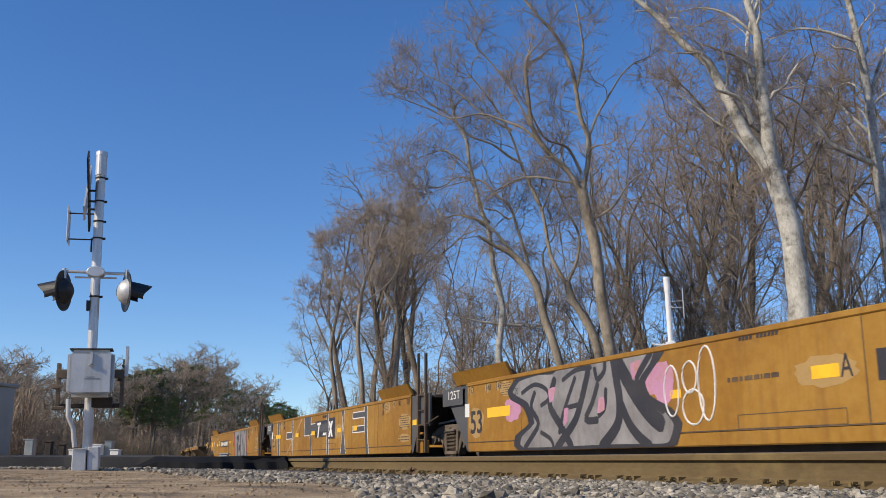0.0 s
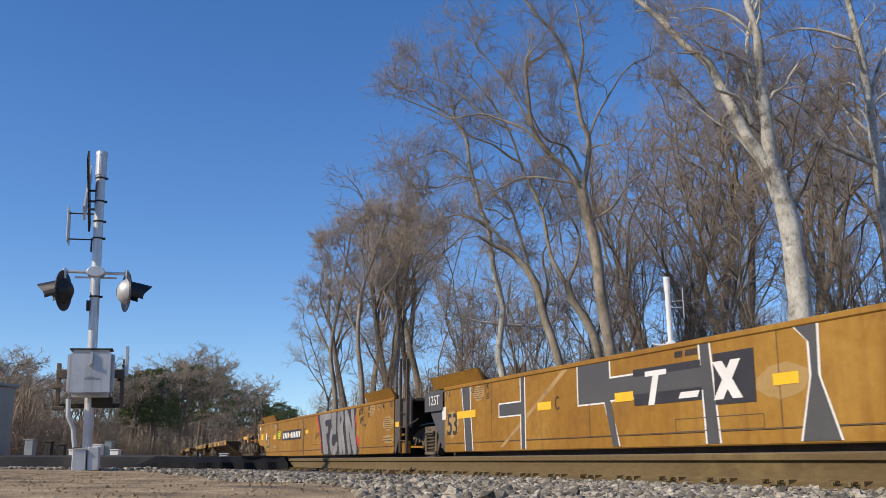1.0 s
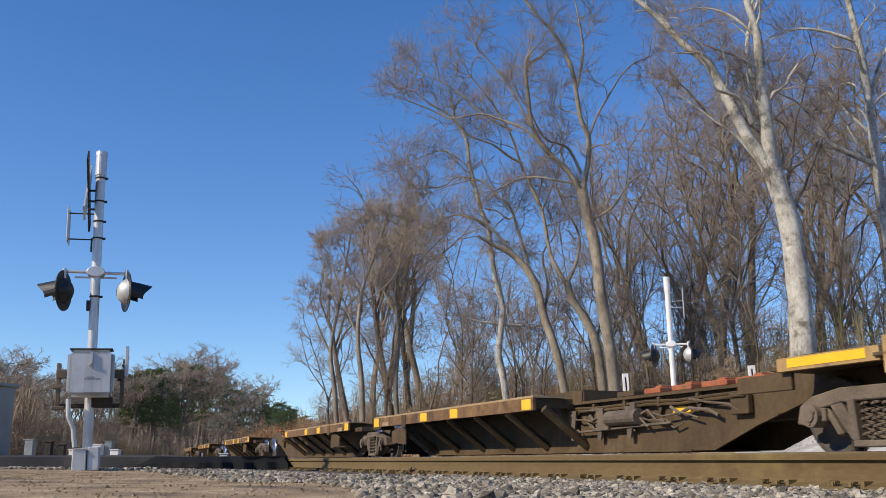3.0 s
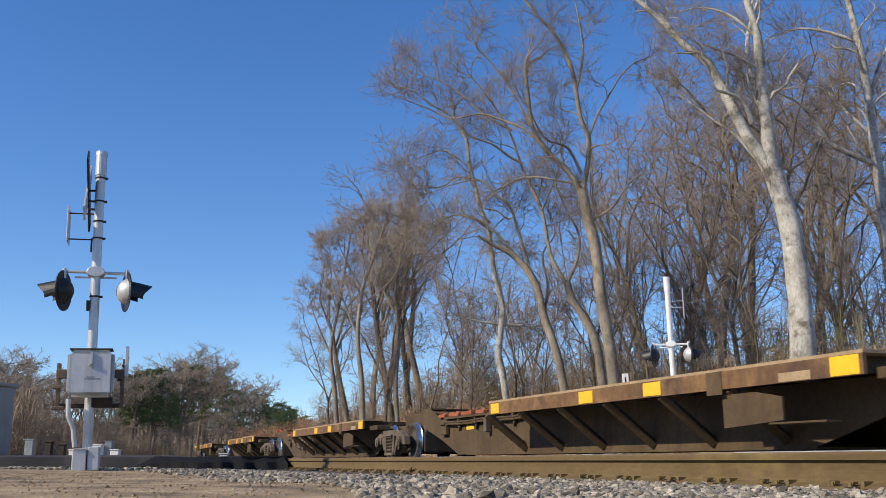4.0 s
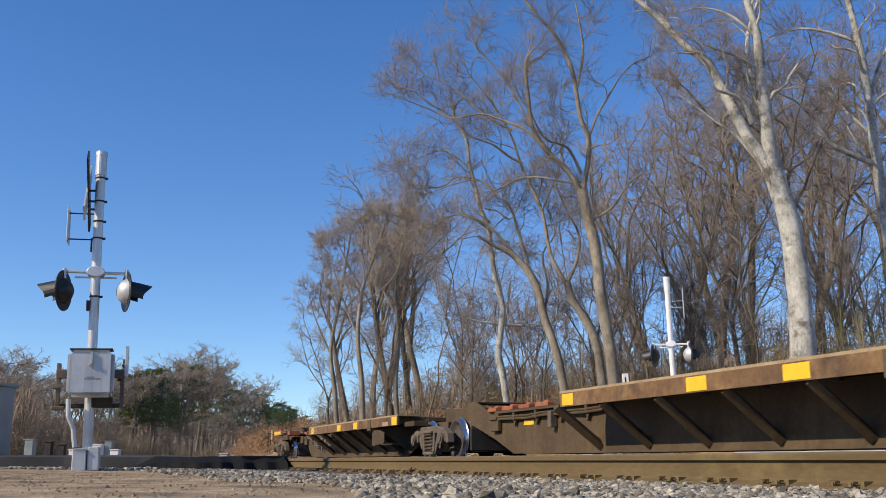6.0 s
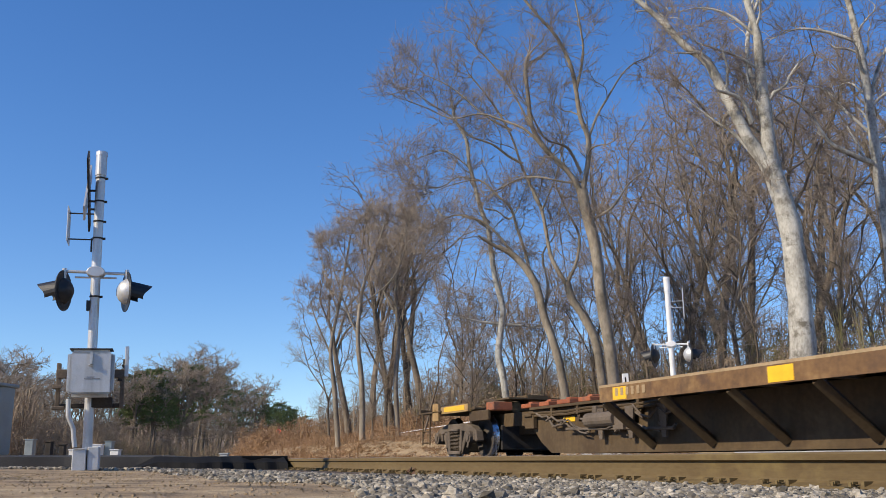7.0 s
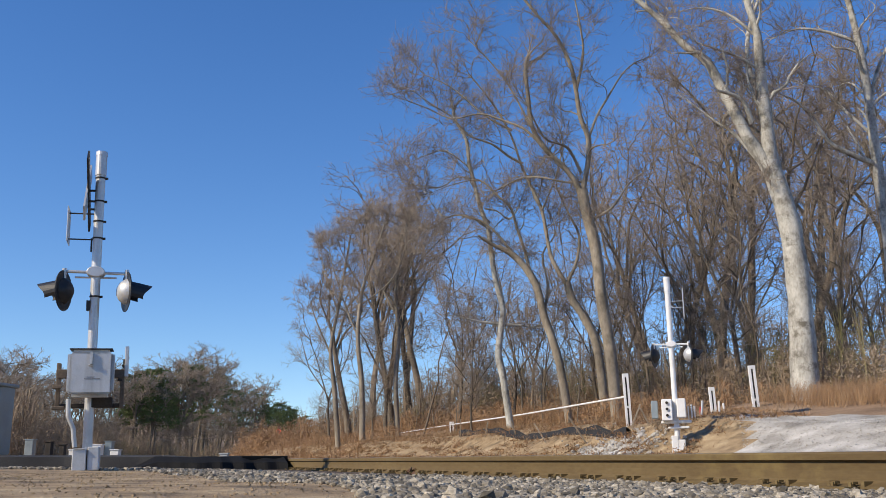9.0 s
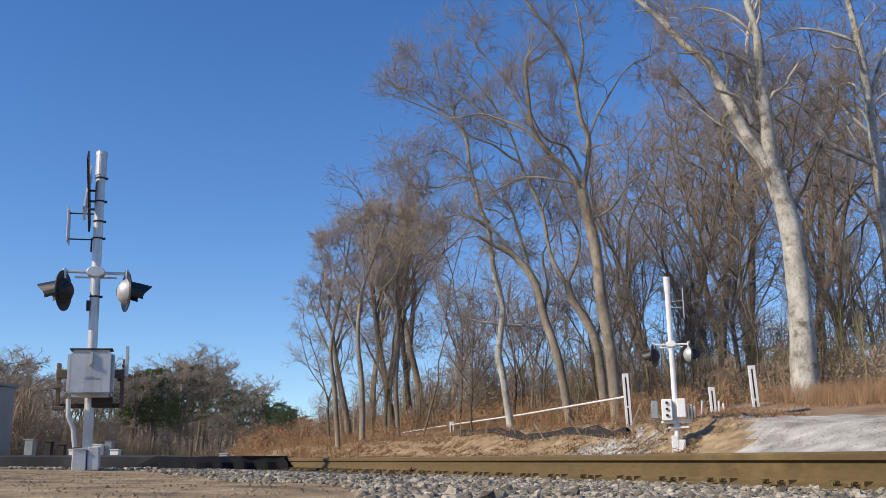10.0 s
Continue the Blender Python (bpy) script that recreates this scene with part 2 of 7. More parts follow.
def slab(bm, outline, y0, y1):
    """An outline in x and z, pushed from y0 to y1."""
    front = [bm.verts.new((x, y0, z)) for x, z in outline]
    back = [bm.verts.new((x, y1, z)) for x, z in outline]
    bm.faces.new(front)
    bm.faces.new(back[::-1])
    for i in range(len(front)):
        j = (i + 1) % len(front)
        bm.faces.new((front[j], front[i], back[i], back[j]))
    bmesh.ops.recalc_face_normals(bm, faces=bm.faces[:])


def one(fn, *a, **k):
    bm = bmesh.new()
    fn(bm, *a, **k)
    return bm


def tube(bm, pts, r, n=6):
    """A bent round bar through the points, as one piece."""
    rings = []
    for i, p in enumerate(pts):
        d = (pts[min(i + 1, len(pts) - 1)] - pts[max(i - 1, 0)]).normalized()
        u = d.cross(Vector((0.31, 0.17, 0.93))).normalized()
        v = d.cross(u)
        rings.append([bm.verts.new(p + (u * math.cos(2 * math.pi * k / n) + v * math.sin(2 * math.pi * k / n)) * r) for k in range(n)])
    for a, b in zip(rings, rings[1:]):
        for k in range(n):
            bm.faces.new((a[k], a[(k + 1) % n], b[(k + 1) % n], b[k]))
    bm.faces.new(rings[0][::-1])
    bm.faces.new(rings[-1])


def mesh_of(name, verts, faces, mats, index=None, smooth=False):
    me = bpy.data.meshes.new(name)
    me.from_pydata(verts, [], faces)
    for mm in mats:
        me.materials.append(mm)
    if index is not None:
        me.polygons.foreach_set("material_index", index)
    if smooth:
        me.shade_smooth()
    me.update()
    return me


def words(name, text, size, mat, parent, m, label="", bold=0.0, fit=None, depth=0.0015, slant=0.0):
    """Lettering as a thin mesh in the plane that faces the near side."""
    cu = bpy.data.curves.new(name, "FONT")
    cu.body, cu.size, cu.offset, cu.extrude, cu.align_x, cu.align_y, cu.shear = text, size, bold, depth, "CENTER", "CENTER", slant
    tmp = new(name, cu)
    bpy.context.view_layer.update()
    me = bpy.data.meshes.new_from_object(tmp.evaluated_get(bpy.context.evaluated_depsgraph_get()))
    bpy.data.objects.remove(tmp)
    me.name = name
    co = np.array([v.co[:] for v in me.vertices])
    lo, hi = co.min(axis=0), co.max(axis=0)
    if fit:
        me.transform(Matrix.Diagonal((fit[0] / (hi[0] - lo[0]), fit[1] / (hi[1] - lo[1]), 1, 1)) @ Matrix.Translation((-(lo[0] + hi[0]) / 2, -(lo[1] + hi[1]) / 2, 0)))
    me.materials.clear()
    me.materials.append(mat)
    ob = new(name, me)
    ob.parent = parent
    ob.matrix_basis = m @ pose(0, 0, 0, 90, 0, 0)
    if label:
        ob["label"] = label
    return ob


# ---- the lie of the land ----
BEND_FROM, BEND_R = 20.0, 900.0
RAIL_H = 0.186
GAUGE = 1.505
NEAR_Y = 3.78
FAR_Y = NEAR_Y + 4.3


def bend(s):
    """Sideways shift of the tracks s metres up the line."""
    return max(0.0, s - BEND_FROM) ** 2 / (2 * BEND_R)


def along(s, q, z=0.0):
    """A place s metres up the line and q metres across it."""
    return Vector((-s, q + bend(s), z))


def heading(s):
    return math.degrees(math.atan(-max(0.0, s - BEND_FROM) / BEND_R))


PROFILE = [(-400, 34.0), (-60, 9.0), (-25, 2.0), (-12, 0.1), (-6, 0.0), (0.8, 0.02), (2.2, 0.0), (3.0, -0.015), (10.2, -0.02), (11.3, 0.06), (12.6, 0.16), (13.7, 0.34), (15.2, 1.2), (17.0, 1.42), (20.0, 1.9),
           (28.0, 2.6), (60.0, 3.6), (400.0, 6.0)]


def height(x, y):
    q = y - bend(-x)
    z = PROFILE[-1][1]
    for (a, za), (b, zb) in zip(PROFILE, PROFILE[1:]):
        if q <= b:
            k = (q - a) / (b - a)
            z = za + (zb - za) * max(0, k)
            break
    if q > 12.6:
        z = 0.16 + (z - 0.16) * max(0.62, min(1.0, 0.62 + 0.38 * (-x - 13) / 9))
    if q > 12:
        z += 0.12 * noise.noise((x * 0.35, y * 0.35, 0)) * min(1, (q - 12) / 3)
    elif q < 2:
        z += 0.025 * noise.noise((x * 0.7, y * 0.7, 3)) * min(1, (2 - q))
    return z


# ---- ground, tracks and road ----
def grid_sheet(name, xs, ys, mats, pick):
    verts = [(x, y, height(x, y)) for x in xs for y in ys]
    w = len(ys)
    faces, idx = [], []
    for i in range(len(xs) - 1):
        for j in range(w - 1):
            faces.append((i * w + j, (i + 1) * w + j, (i + 1) * w + j + 1, i * w + j + 1))
            idx.append(pick((xs[i] + xs[i + 1]) / 2, (ys[j] + ys[j + 1]) / 2))
    return new(name, mesh_of(name, verts, faces, mats, idx, smooth=True))


def spaced(*spans):
    out = []
    for a, b, step in spans:
        out += list(np.arange(a, b, step))
    return [float(v) for v in out]


GX = spaced((-3000, -700, 230), (-700, -200, 25), (-200, -60, 4), (-60, -8, 0.5), (-8, 8, 0.4), (8, 60, 4), (60, 600, 60), (600, 3001, 400))
GY = spaced((-3000, -400, 260), (-400, -60, 20), (-60, -10, 3), (-10, 30, 0.4), (30, 70, 2), (70, 400, 15), (400, 3001, 260))


def soil(x, y):
    q = y - bend(-x)
    wob = 0.5 * noise.noise((x * 0.4, y * 0.4, 7))
    if 1.6 + wob < q < 11.2 + wob * 0.5 and x > -600:
        return 1
    if x > -600 and -x < 14.8 + 1.38 * (y - 12) + 2.0 * wob and x < -4 and 11.6 + wob < y < 17.0 + 0.6 * wob:
        return 2
    return 3 if q > 16 + wob or q < -8 else 0


ground = tagged(grid_sheet("ground", GX, GY, [M_DIRT, M_BALLAST_BED, M_GRAVEL, M_LITTER], soil),
                "dry brown earth with ballast and pale gravel beside the tracks", "ground", kind="structure")

S_STEPS = [-60.0, -30.0, -10.0] + [float(v) for v in np.arange(0, 60, 4)] + [float(v) for v in np.arange(60, 460, 12)]


def swept(name, outline, q, mat, parent=None, stretch=S_STEPS, tops=(), top_mat=None):
    """A profile in q and z swept along the line."""
    verts, faces, idx = [], [], []
    n = len(outline)
    for s in stretch:
        verts += [tuple(along(s, q + a, z)) for a, z in outline]
    for i in range(len(stretch) - 1):
        for j in range(n):
            k = (j + 1) % n
            faces.append((i * n + j, i * n + k, (i + 1) * n + k, (i + 1) * n + j))
            idx.append(1 if j in tops else 0)
    faces += [tuple(range(n))[::-1], tuple(range((len(stretch) - 1) * n, len(stretch) * n))]
    idx += [0, 0]
    ob = new(name, mesh_of(name, verts, faces, [mat] + ([top_mat] if top_mat else []), idx))
    ob.parent = parent
    return ob


# flat-bottomed rail: foot, web, head
h = RAIL_H
RAIL_OUT = [(-0.076, 0.0), (-0.076, 0.011), (-0.03, 0.026), (-0.011, 0.042), (-0.009, 0.09), (-0.011, h - 0.052), (-0.036, h - 0.043), (-0.038, h - 0.012), (-0.028, h - 0.002),
            (0.0, h), (0.028, h - 0.002), (0.038, h - 0.012), (0.036, h - 0.043), (0.011, h - 0.052), (0.009, 0.09), (0.011, 0.042), (0.03, 0.026), (0.076, 0.011), (0.076, 0.0)]
for y0, nm in ((NEAR_Y, "near"), (FAR_Y, "far")):
    track = thing("railway_track", pose(0, 0, 0), "railway track of brown steel rails on timber ties in ballast", "railway track", group="double railway track", kind="structure")
    for q in (y0, y0 + GAUGE):
        swept("rail", RAIL_OUT, q, M_RAIL, track, tops=(8, 9), top_mat=M_RAIL_TOP)
    tie_me = None
    for i in range(110):
        s = -6 + i * 0.52
        if tie_me is None:
            bm = one(box, (0, 0, -0.09), (0.22, 2.6, 0.17))
            bmesh.ops.bevel(bm, geom=bm.edges[:], offset=0.012, segments=1, affect="EDGES")
            tie_me = bpy.data.meshes.new("tie")
            bm.to_mesh(tie_me)
            bm.free()
            tie_me.materials.append(M_TIE)
            bm = bmesh.new()
            for side in (-1, 1):
                yy = side * GAUGE / 2
                box(bm, (0, yy, 0.004), (0.19, 0.36, 0.016))
                for dx in (-0.06, 0.06):
                    for dy in (-0.095, 0.095):
                        box(bm, (dx, yy + dy, 0.02), (0.018, 0.03, 0.026))
                        box(bm, (dx, yy + dy * 0.9, 0.03), (0.03, 0.034, 0.012))
                for dx in (-0.115, 0.115):
                    box(bm, (dx, yy - 0.03, 0.02), (0.022, 0.10, 0.036))
            plate_me = bpy.data.meshes.new("tie_plate")
            bm.to_mesh(plate_me)
            bm.free()
            plate_me.materials.append(M_RAIL)
        m = Matrix.Translation(along(s, y0 + GAUGE / 2)) @ pose(0, 0, 0, 0, 0, heading(s) + random.uniform(-1, 1))
        tie = new("tie", tie_me)
        tie.parent, tie.matrix_basis = track, m
        pl = new("tie_plate", plate_me)
        pl.parent, pl.matrix_basis = tie, Matrix()

# the road over the tracks: level panels, then asphalt that falls away on the near side
CROSS_A, CROSS_B = 17.6, 27.0


def road_top(q):
    if q < 2.4:
        return 0.245 + 0.03 * math.sin(max(-1.5, (q - 2.4) / 8))
    return 0.205


def road_sheet():
    xs = [-17.3, -17.45, -18.5, -20, -22, -24, -25.5, -26.6, -26.8]
    lift = [-0.24, 0.0, 0.03, 0.045, 0.05, 0.045, 0.03, 0.0, -0.24]
    ys = [-300, -120, -60, -30, -15, -8, -5, -3, -2, -1, 0, 0.6, 1.2, 1.8, 2.4, 3.0, 3.66]
    verts = []
    for y in ys:
        for x, dz in zip(xs, lift):
            wob = 0.25 * noise.noise((y * 0.9, x, 2)) if x > -17.6 else 0
            verts.append((x + wob, y, road_top(y) - 0.03 + dz * (1 if y < 3 else 0.4) + 0.012 * noise.noise((y * 1.3, x * 0.8, 5))))
    n = len(xs)
    faces, idx = [], []
    for i in range(len(ys) - 1):
        for j in range(n - 1):
            faces.append((i * n + j, i * n + j + 1, (i + 1) * n + j + 1, (i + 1) * n + j))
            idx.append(0)
    faces.append(tuple(range((len(ys) - 1) * n, len(ys) * n)))
    idx.append(0)
    return mesh_of("road", verts, faces, [M_ASPHALT], idx)


tagged(new("road", road_sheet()), "worn dark grey asphalt road leading to the level crossing", "road", kind="structure")


# rubber crossing panels beside and between the rails
crossing = thing("level_crossing", pose(0, 0, 0), "black rubber level crossing panels set between brown rails", "level crossing", kind="structure")
for q0, q1, top in ((2.9, NEAR_Y - 0.05, 0.235), (NEAR_Y + 0.1, NEAR_Y + GAUGE - 0.1, 0.178), (NEAR_Y + GAUGE + 0.05, FAR_Y - 0.05, 0.20), (FAR_Y + 0.1, FAR_Y + GAUGE - 0.1, 0.178), (FAR_Y + GAUGE + 0.05, 10.9, 0.18)):
    for k in range(5):
        s0 = 17.2 + k * 1.9
        bm = bmesh.new()
        box(bm, (-(s0 + 0.94), (q0 + q1) / 2, top / 2 - 0.03), (1.86, q1 - q0, top + 0.06))
        part("panel", bm, M_RUBBER_SHADE, crossing, bevel=0.015)
# ragged edge of the crossing; its black colour stands for the wavy shade there
rng = random.Random(4)
verts, faces = [], []
N_E = 60
for i in range(N_E + 1):
    y = 1.1 + i * 2.55 / N_E
    hgt = 0.215 + 0.03 * noise.noise((y * 2.2, 0, 9)) - 0.16 * max(0, 1.45 - y) / 0.35
    out = 16.75 + 0.35 * noise.noise((y * 1.1, 4, 1)) + 0.1 * noise.noise((y * 5, 2, 1))
    verts += [(-out, y, -0.06), (-out - 0.16, y, hgt * 0.55), (-out - 0.5, y, hgt), (-17.9, y, hgt + 0.005), (-17.9, y, -0.06)]
for i in range(N_E):
    for k in range(4):
        faces.append((5 * i + k, 5 * i + k + 1, 5 * i + k + 6, 5 * i + k + 5))
faces += [tuple(range(5))[::-1], tuple(range(5 * N_E, 5 * N_E + 5))]
edge = new("ragged_edge", mesh_of("ragged_edge", verts, faces, [M_RUBBER_SHADE]))
edge.parent = crossing
edge["label"] = "ragged edge of the crossing, its shade coloured black"

# ---- crossing signals ----
VIEW_TURN = 90 - math.degrees(HEAD)


def lamp_unit(parent, c, side, yaw, back_mat, scale=1.0, tilt=0):
    """A round flashing light: backing disc, bowl, hood and lens. It faces along side * x."""
    holder = bmesh.new()
    rod(holder, (0, 0, 0.27), (0, 0, 0.17), 0.028, n=8)
    lamp = part("flasher", holder, M_ALU, parent)
    lamp.matrix_basis = pose(*c) @ pose(0, 0, 0, 0, tilt, yaw) @ Matrix.Scale(side, 4, (1, 0, 0)) if side > 0 else pose(*c) @ pose(0, 0, 0, 0, tilt, 180 + yaw)
    bm = bmesh.new()
    prof = [(0.0, -0.13), (0.07, -0.125), (0.13, -0.09), (0.17, -0.04), (0.19, 0.0)]
    n = 20
    rings = [[bm.verts.new((y, r * math.cos(2 * math.pi * k / n), r * math.sin(2 * math.pi * k / n))) for k in range(n)] for r, y in prof[1:]]
    tip = bm.verts.new((prof[0][1], 0, 0))
    for k in range(n):
        bm.faces.new((tip, rings[0][k], rings[0][(k + 1) % n]))
        for a, b in zip(rings, rings[1:]):
            bm.faces.new((a[k], b[k], b[(k + 1) % n], a[(k + 1) % n]))
    bmesh.ops.recalc_face_normals(bm, faces=bm.faces[:])
    part("bowl", bm, back_mat, lamp, smooth=True)
    bm = bmesh.new()
    rod(bm, (-0.006, 0, 0), (0.006, 0, 0), 0.29, n=28)
    part("backing_disc", bm, M_BLACK, lamp, "black round backing disc")
    bm = bmesh.new()
    outer, inner = [], []
    for k in range(15):
        a = radians(-25 + 230 * k / 14)
        ln = 0.36 * (0.55 + 0.45 * max(0, math.sin(a)))
        ring = []
        for r in (0.165, 0.155):
            ring.append([bm.verts.new((0.006, r * math.cos(a), r * math.sin(a))), bm.verts.new((0.006 + ln, (r - 0.01) * math.cos(a), (r - 0.01) * math.sin(a) - 0.05))])
        outer.append(ring[0])
        inner.append(ring[1])
    for k in range(14):
        bm.faces.new((outer[k][0], outer[k][1], outer[k + 1][1], outer[k + 1][0]))
        bm.faces.new((inner[k + 1][0], inner[k + 1][1], inner[k][1], inner[k][0]))
        bm.faces.new((outer[k][1], inner[k][1], inner[k + 1][1], outer[k + 1][1]))
    part("hood", bm, M_BLACK, lamp, "black visor hood")
    bm = bmesh.new()
    rod(bm, (0.006, 0, 0), (0.03, 0, 0), 0.15, 0.13, n=20)
    part("lens", bm, M_LENS_GLASS, lamp, "unlit dark red lens")
    return lamp


def crossing_signal(m, tall, label, mast_mat, crossbuck, arm_z, back_shaded, back_lit):
    sg = thing("crossing_signal", m, label, "crossing signal", "flashing signals of the level crossing")
    bm = bmesh.new()
    rod(bm, (0, 0, 0.25), (0, 0, tall - 0.36), 0.066, n=18)
    mast = part("mast", bm, mast_mat, sg)
    bm = bmesh.new()
    rod(bm, (0, 0, tall - 0.36), (0, 0, tall - 0.02), 0.078, n=18)
    rod(bm, (0, 0, tall - 0.06), (0, 0, tall), 0.084, 0.08, n=18)
    part("mast_cap", bm, mast_mat, mast)
    for z in (tall - 0.40, tall - 0.75, tall - 1.05, arm_z - 0.35, arm_z + 0.5):
        bm = bmesh.new()
        rod(bm, (0, 0, z - 0.012), (0, 0, z + 0.012), 0.073, n=18)
        box(bm, (0.085, 0, z), (0.04, 0.03, 0.03))
        part("clamp_band", bm, M_DARK if mast_mat is M_ALU else mast_mat, mast)
    # cross arm with its centre box
    bm = bmesh.new()
    rod(bm, (-0.42, 0, arm_z + 0.01), (0.42, 0, arm_z - 0.01), 0.022, n=10)
    rod(bm, (-0.28, 0.02, arm_z - 0.07), (0.28, 0.02, arm_z - 0.07), 0.014, n=8)
    for sd in (-1, 1):
        rod(bm, (sd * 0.42, 0, arm_z + 0.05), (sd * 0.42, 0, arm_z - 0.04), 0.032, n=10)
    part("cross_arm", bm, mast_mat, sg)
    bm = bmesh.new()
    rod(bm, (0, -0.1, arm_z), (0, 0.1, arm_z), 0.125, n=20)
    bmesh.ops.scale(bm, vec=(1.0, 1.0, 0.62), space=Matrix.Translation((0, 0, -arm_z)), verts=bm.verts[:])
    part("junction_box", bm, mast_mat, sg, bevel=0.012)
    # black left bowl and pale right bowl: shade and sunlight put into the colour
    lamp_unit(sg, (-0.42, 0.0, arm_z - 0.27), -1, -17, back_shaded)
    lamp_unit(sg, (0.42, 0.0, arm_z - 0.27), 1, 16, back_lit)
    return sg, mast


def crossbuck_on(sg, z, x):
    cb = None
    for k, a in enumerate((45, -45)):
        bm = bmesh.new()
        box(bm, (x - 0.016 * k, 0, z), (0.026, 0.23, 1.22), (a, 0, 0))
        # first board black, second board grey
        p = part("crossbuck_board", bm, M_BLACK if k == 0 else M_GREYBOX, sg, "crossbuck board seen on edge")
    for dz in (0.02, -0.14, -0.26):
        part("crossbuck_bracket", one(box, (x / 2, 0, z + dz), (abs(x), 0.05, 0.02)), M_DARK, sg)


n_m = pose(-14.165, 0.286, 0.03) @ pose(0, 0, 0, 0, 0, 85) @ pose(0, 0, 0, 0, -1.7, 0)
sig, mast = crossing_signal(n_m, 4.54, "silver railway crossing mast with black-hooded flashers and grey gate box", M_ALU, True, 2.74, M_BLACK, M_GREYBOX)
crossbuck_on(sig, 3.93, -0.15)
# small plate held out on two rods, seen on edge
bm = bmesh.new()
box(bm, (-0.40, 0.0, 3.41), (0.012, 0.4, 0.5))
part("track_count_plate", bm, M_GREYBOX, sig, "small sign plate seen on edge", bevel=0.004)
for z in (3.60, 3.22):
    part("plate_bracket", one(box, (-0.2, 0, z), (0.42, 0.03, 0.014)), M_DARK, sig)
part("cable_stub", one(rod, (-0.085, 0.05, 3.05), (-0.085, 0.05, 3.25), 0.014, n=6), M_DARK, sig)
# gate mechanism box
gate = part("gate_box", one(box, (0.02, -0.28, 1.28), (0.60, 0.36, 0.64)), M_GREYBOX, sig, "cast grey metal gate mechanism box", bevel=0.07)
bm = bmesh.new()
box(bm, (0.03, -0.478, 1.27), (0.54, 0.04, 0.56))
part("door", bm, M_GREYBOX, gate, bevel=0.03)
bm = bmesh.new()
box(bm, (0.03, -0.51, 1.47), (0.035, 0.03, 0.17))
box(bm, (0.03, -0.525, 1.41), (0.028, 0.03, 0.05))
rod(bm, (0.0, -0.51, 1.37), (0.06, -0.51, 1.37), 0.014, n=8)
part("hasp", bm, M_ALU, gate, "bright metal hasp and padlock")
bm = bmesh.new()
box(bm, (0.05, -0.5, 1.19), (0.2, 0.004, 0.008))
box(bm, (0.03, -0.5, 1.215), (0.1, 0.004, 0.007))
part("lettering", bm, M_BOGIE, gate)
bm = bmesh.new()
box(bm, (0.02, -0.28, 1.602), (0.55, 0.33, 0.014))
part("lid_edge", bm, M_DARK, gate)
# gate arm frame and counterweights either side of the mast
for sd, zt in ((-1, 1.45), (1, 1.36)):
    bm = bmesh.new()
    box(bm, (sd * 0.42, 0.02, (0.82 + zt) / 2), (0.055, 0.09, zt - 0.82))
    box(bm, (sd * 0.38, 0.02, 1.30), (0.14, 0.12, 0.12))
    if sd < 0:
        box(bm, (sd * 0.43, -0.03, 1.12), (0.12, 0.1, 0.05))
        box(bm, (sd * 0.40, -0.04, 0.83), (0.16, 0.1, 0.05))
    part("gate_arm_support", bm, M_BOGIE, sig, "dark weathered gate arm support", bevel=0.008)
bm = bmesh.new()
box(bm, (0.02, 0.05, 0.86), (0.82, 0.09, 0.06))
box(bm, (0.15, 0.0, 0.90), (0.3, 0.12, 0.14))
part("gate_frame", bm, M_DARK, sig, bevel=0.008)
bm = bmesh.new()
box(bm, (0.47, 0.0, 1.47), (0.05, 0.12, 0.42))
part("counterweight", bm, M_GREYBOX, sig, "grey counterweight plate", bevel=0.006)
bm = bmesh.new()
for k in range(5):
    rod(bm, (0.36 + 0.02 * k, -0.02, 1.22 + 0.07 * k), (0.44, 0.0, 1.20 + 0.06 * k), 0.022, n=6)
part("gate_linkage", bm, M_DARK, sig)
bm = bmesh.new()
tube(bm, [Vector((-0.27, -0.1, 0.95)), Vector((-0.26, -0.1, 0.72)), Vector((-0.19, -0.08, 0.55)), Vector((-0.16, -0.06, 0.3))], 0.032, n=10)
part("conduit", bm, M_GREYBOX, sig, "grey bent cable conduit")
bm = bmesh.new()
box(bm, (-0.09, 0.0, 0.13), (0.18, 0.34, 0.30))
box(bm, (-0.09, -0.175, 0.27), (0.15, 0.02, 0.02))
part("foundation", bm, M_GREYBOX, sig, "pale grey base box", bevel=0.014)
bm = bmesh.new()
box(bm, (0.09, 0.02, 0.14), (0.15, 0.34, 0.32))
part("foundation", bm, M_GREYBOX, sig, "pale grey base box", bevel=0.014)
bm = bmesh.new()
box(bm, (-0.08, 0.0, 2.26), (0.05, 0.1, 0.14))
part("bell_bracket", bm, M_BLACK, sig)

f_m = pose(-19.813, 13.871, 0.28) @ pose(0, 0, 0, 0, 0, 55) @ pose(0, 0, 0, 0, -1.0, 0)
sg2, mast2 = crossing_signal(f_m, 4.40, "white railway crossing mast with black flashers beside the gravel", M_WHITE, False, 2.70, M_BLACK, M_GREYBOX)
bm = bmesh.new()
box(bm, (0.37, 0.1, 3.72), (0.02, 0.5, 0.72))
part("track_count_plate", bm, M_GREYBOX, sg2, "white sign plate seen on edge")
for z in (3.78, 3.62):
    part("plate_bracket", one(box, (0.2, 0.0, z), (0.36, 0.02, 0.014)), M_GREYBOX, sg2)
g2 = part("gate_box", one(box, (-0.2, -0.15, 1.08), (0.26, 0.3, 0.52)), M_WHITE, sg2, "white gate mechanism box", bevel=0.02)
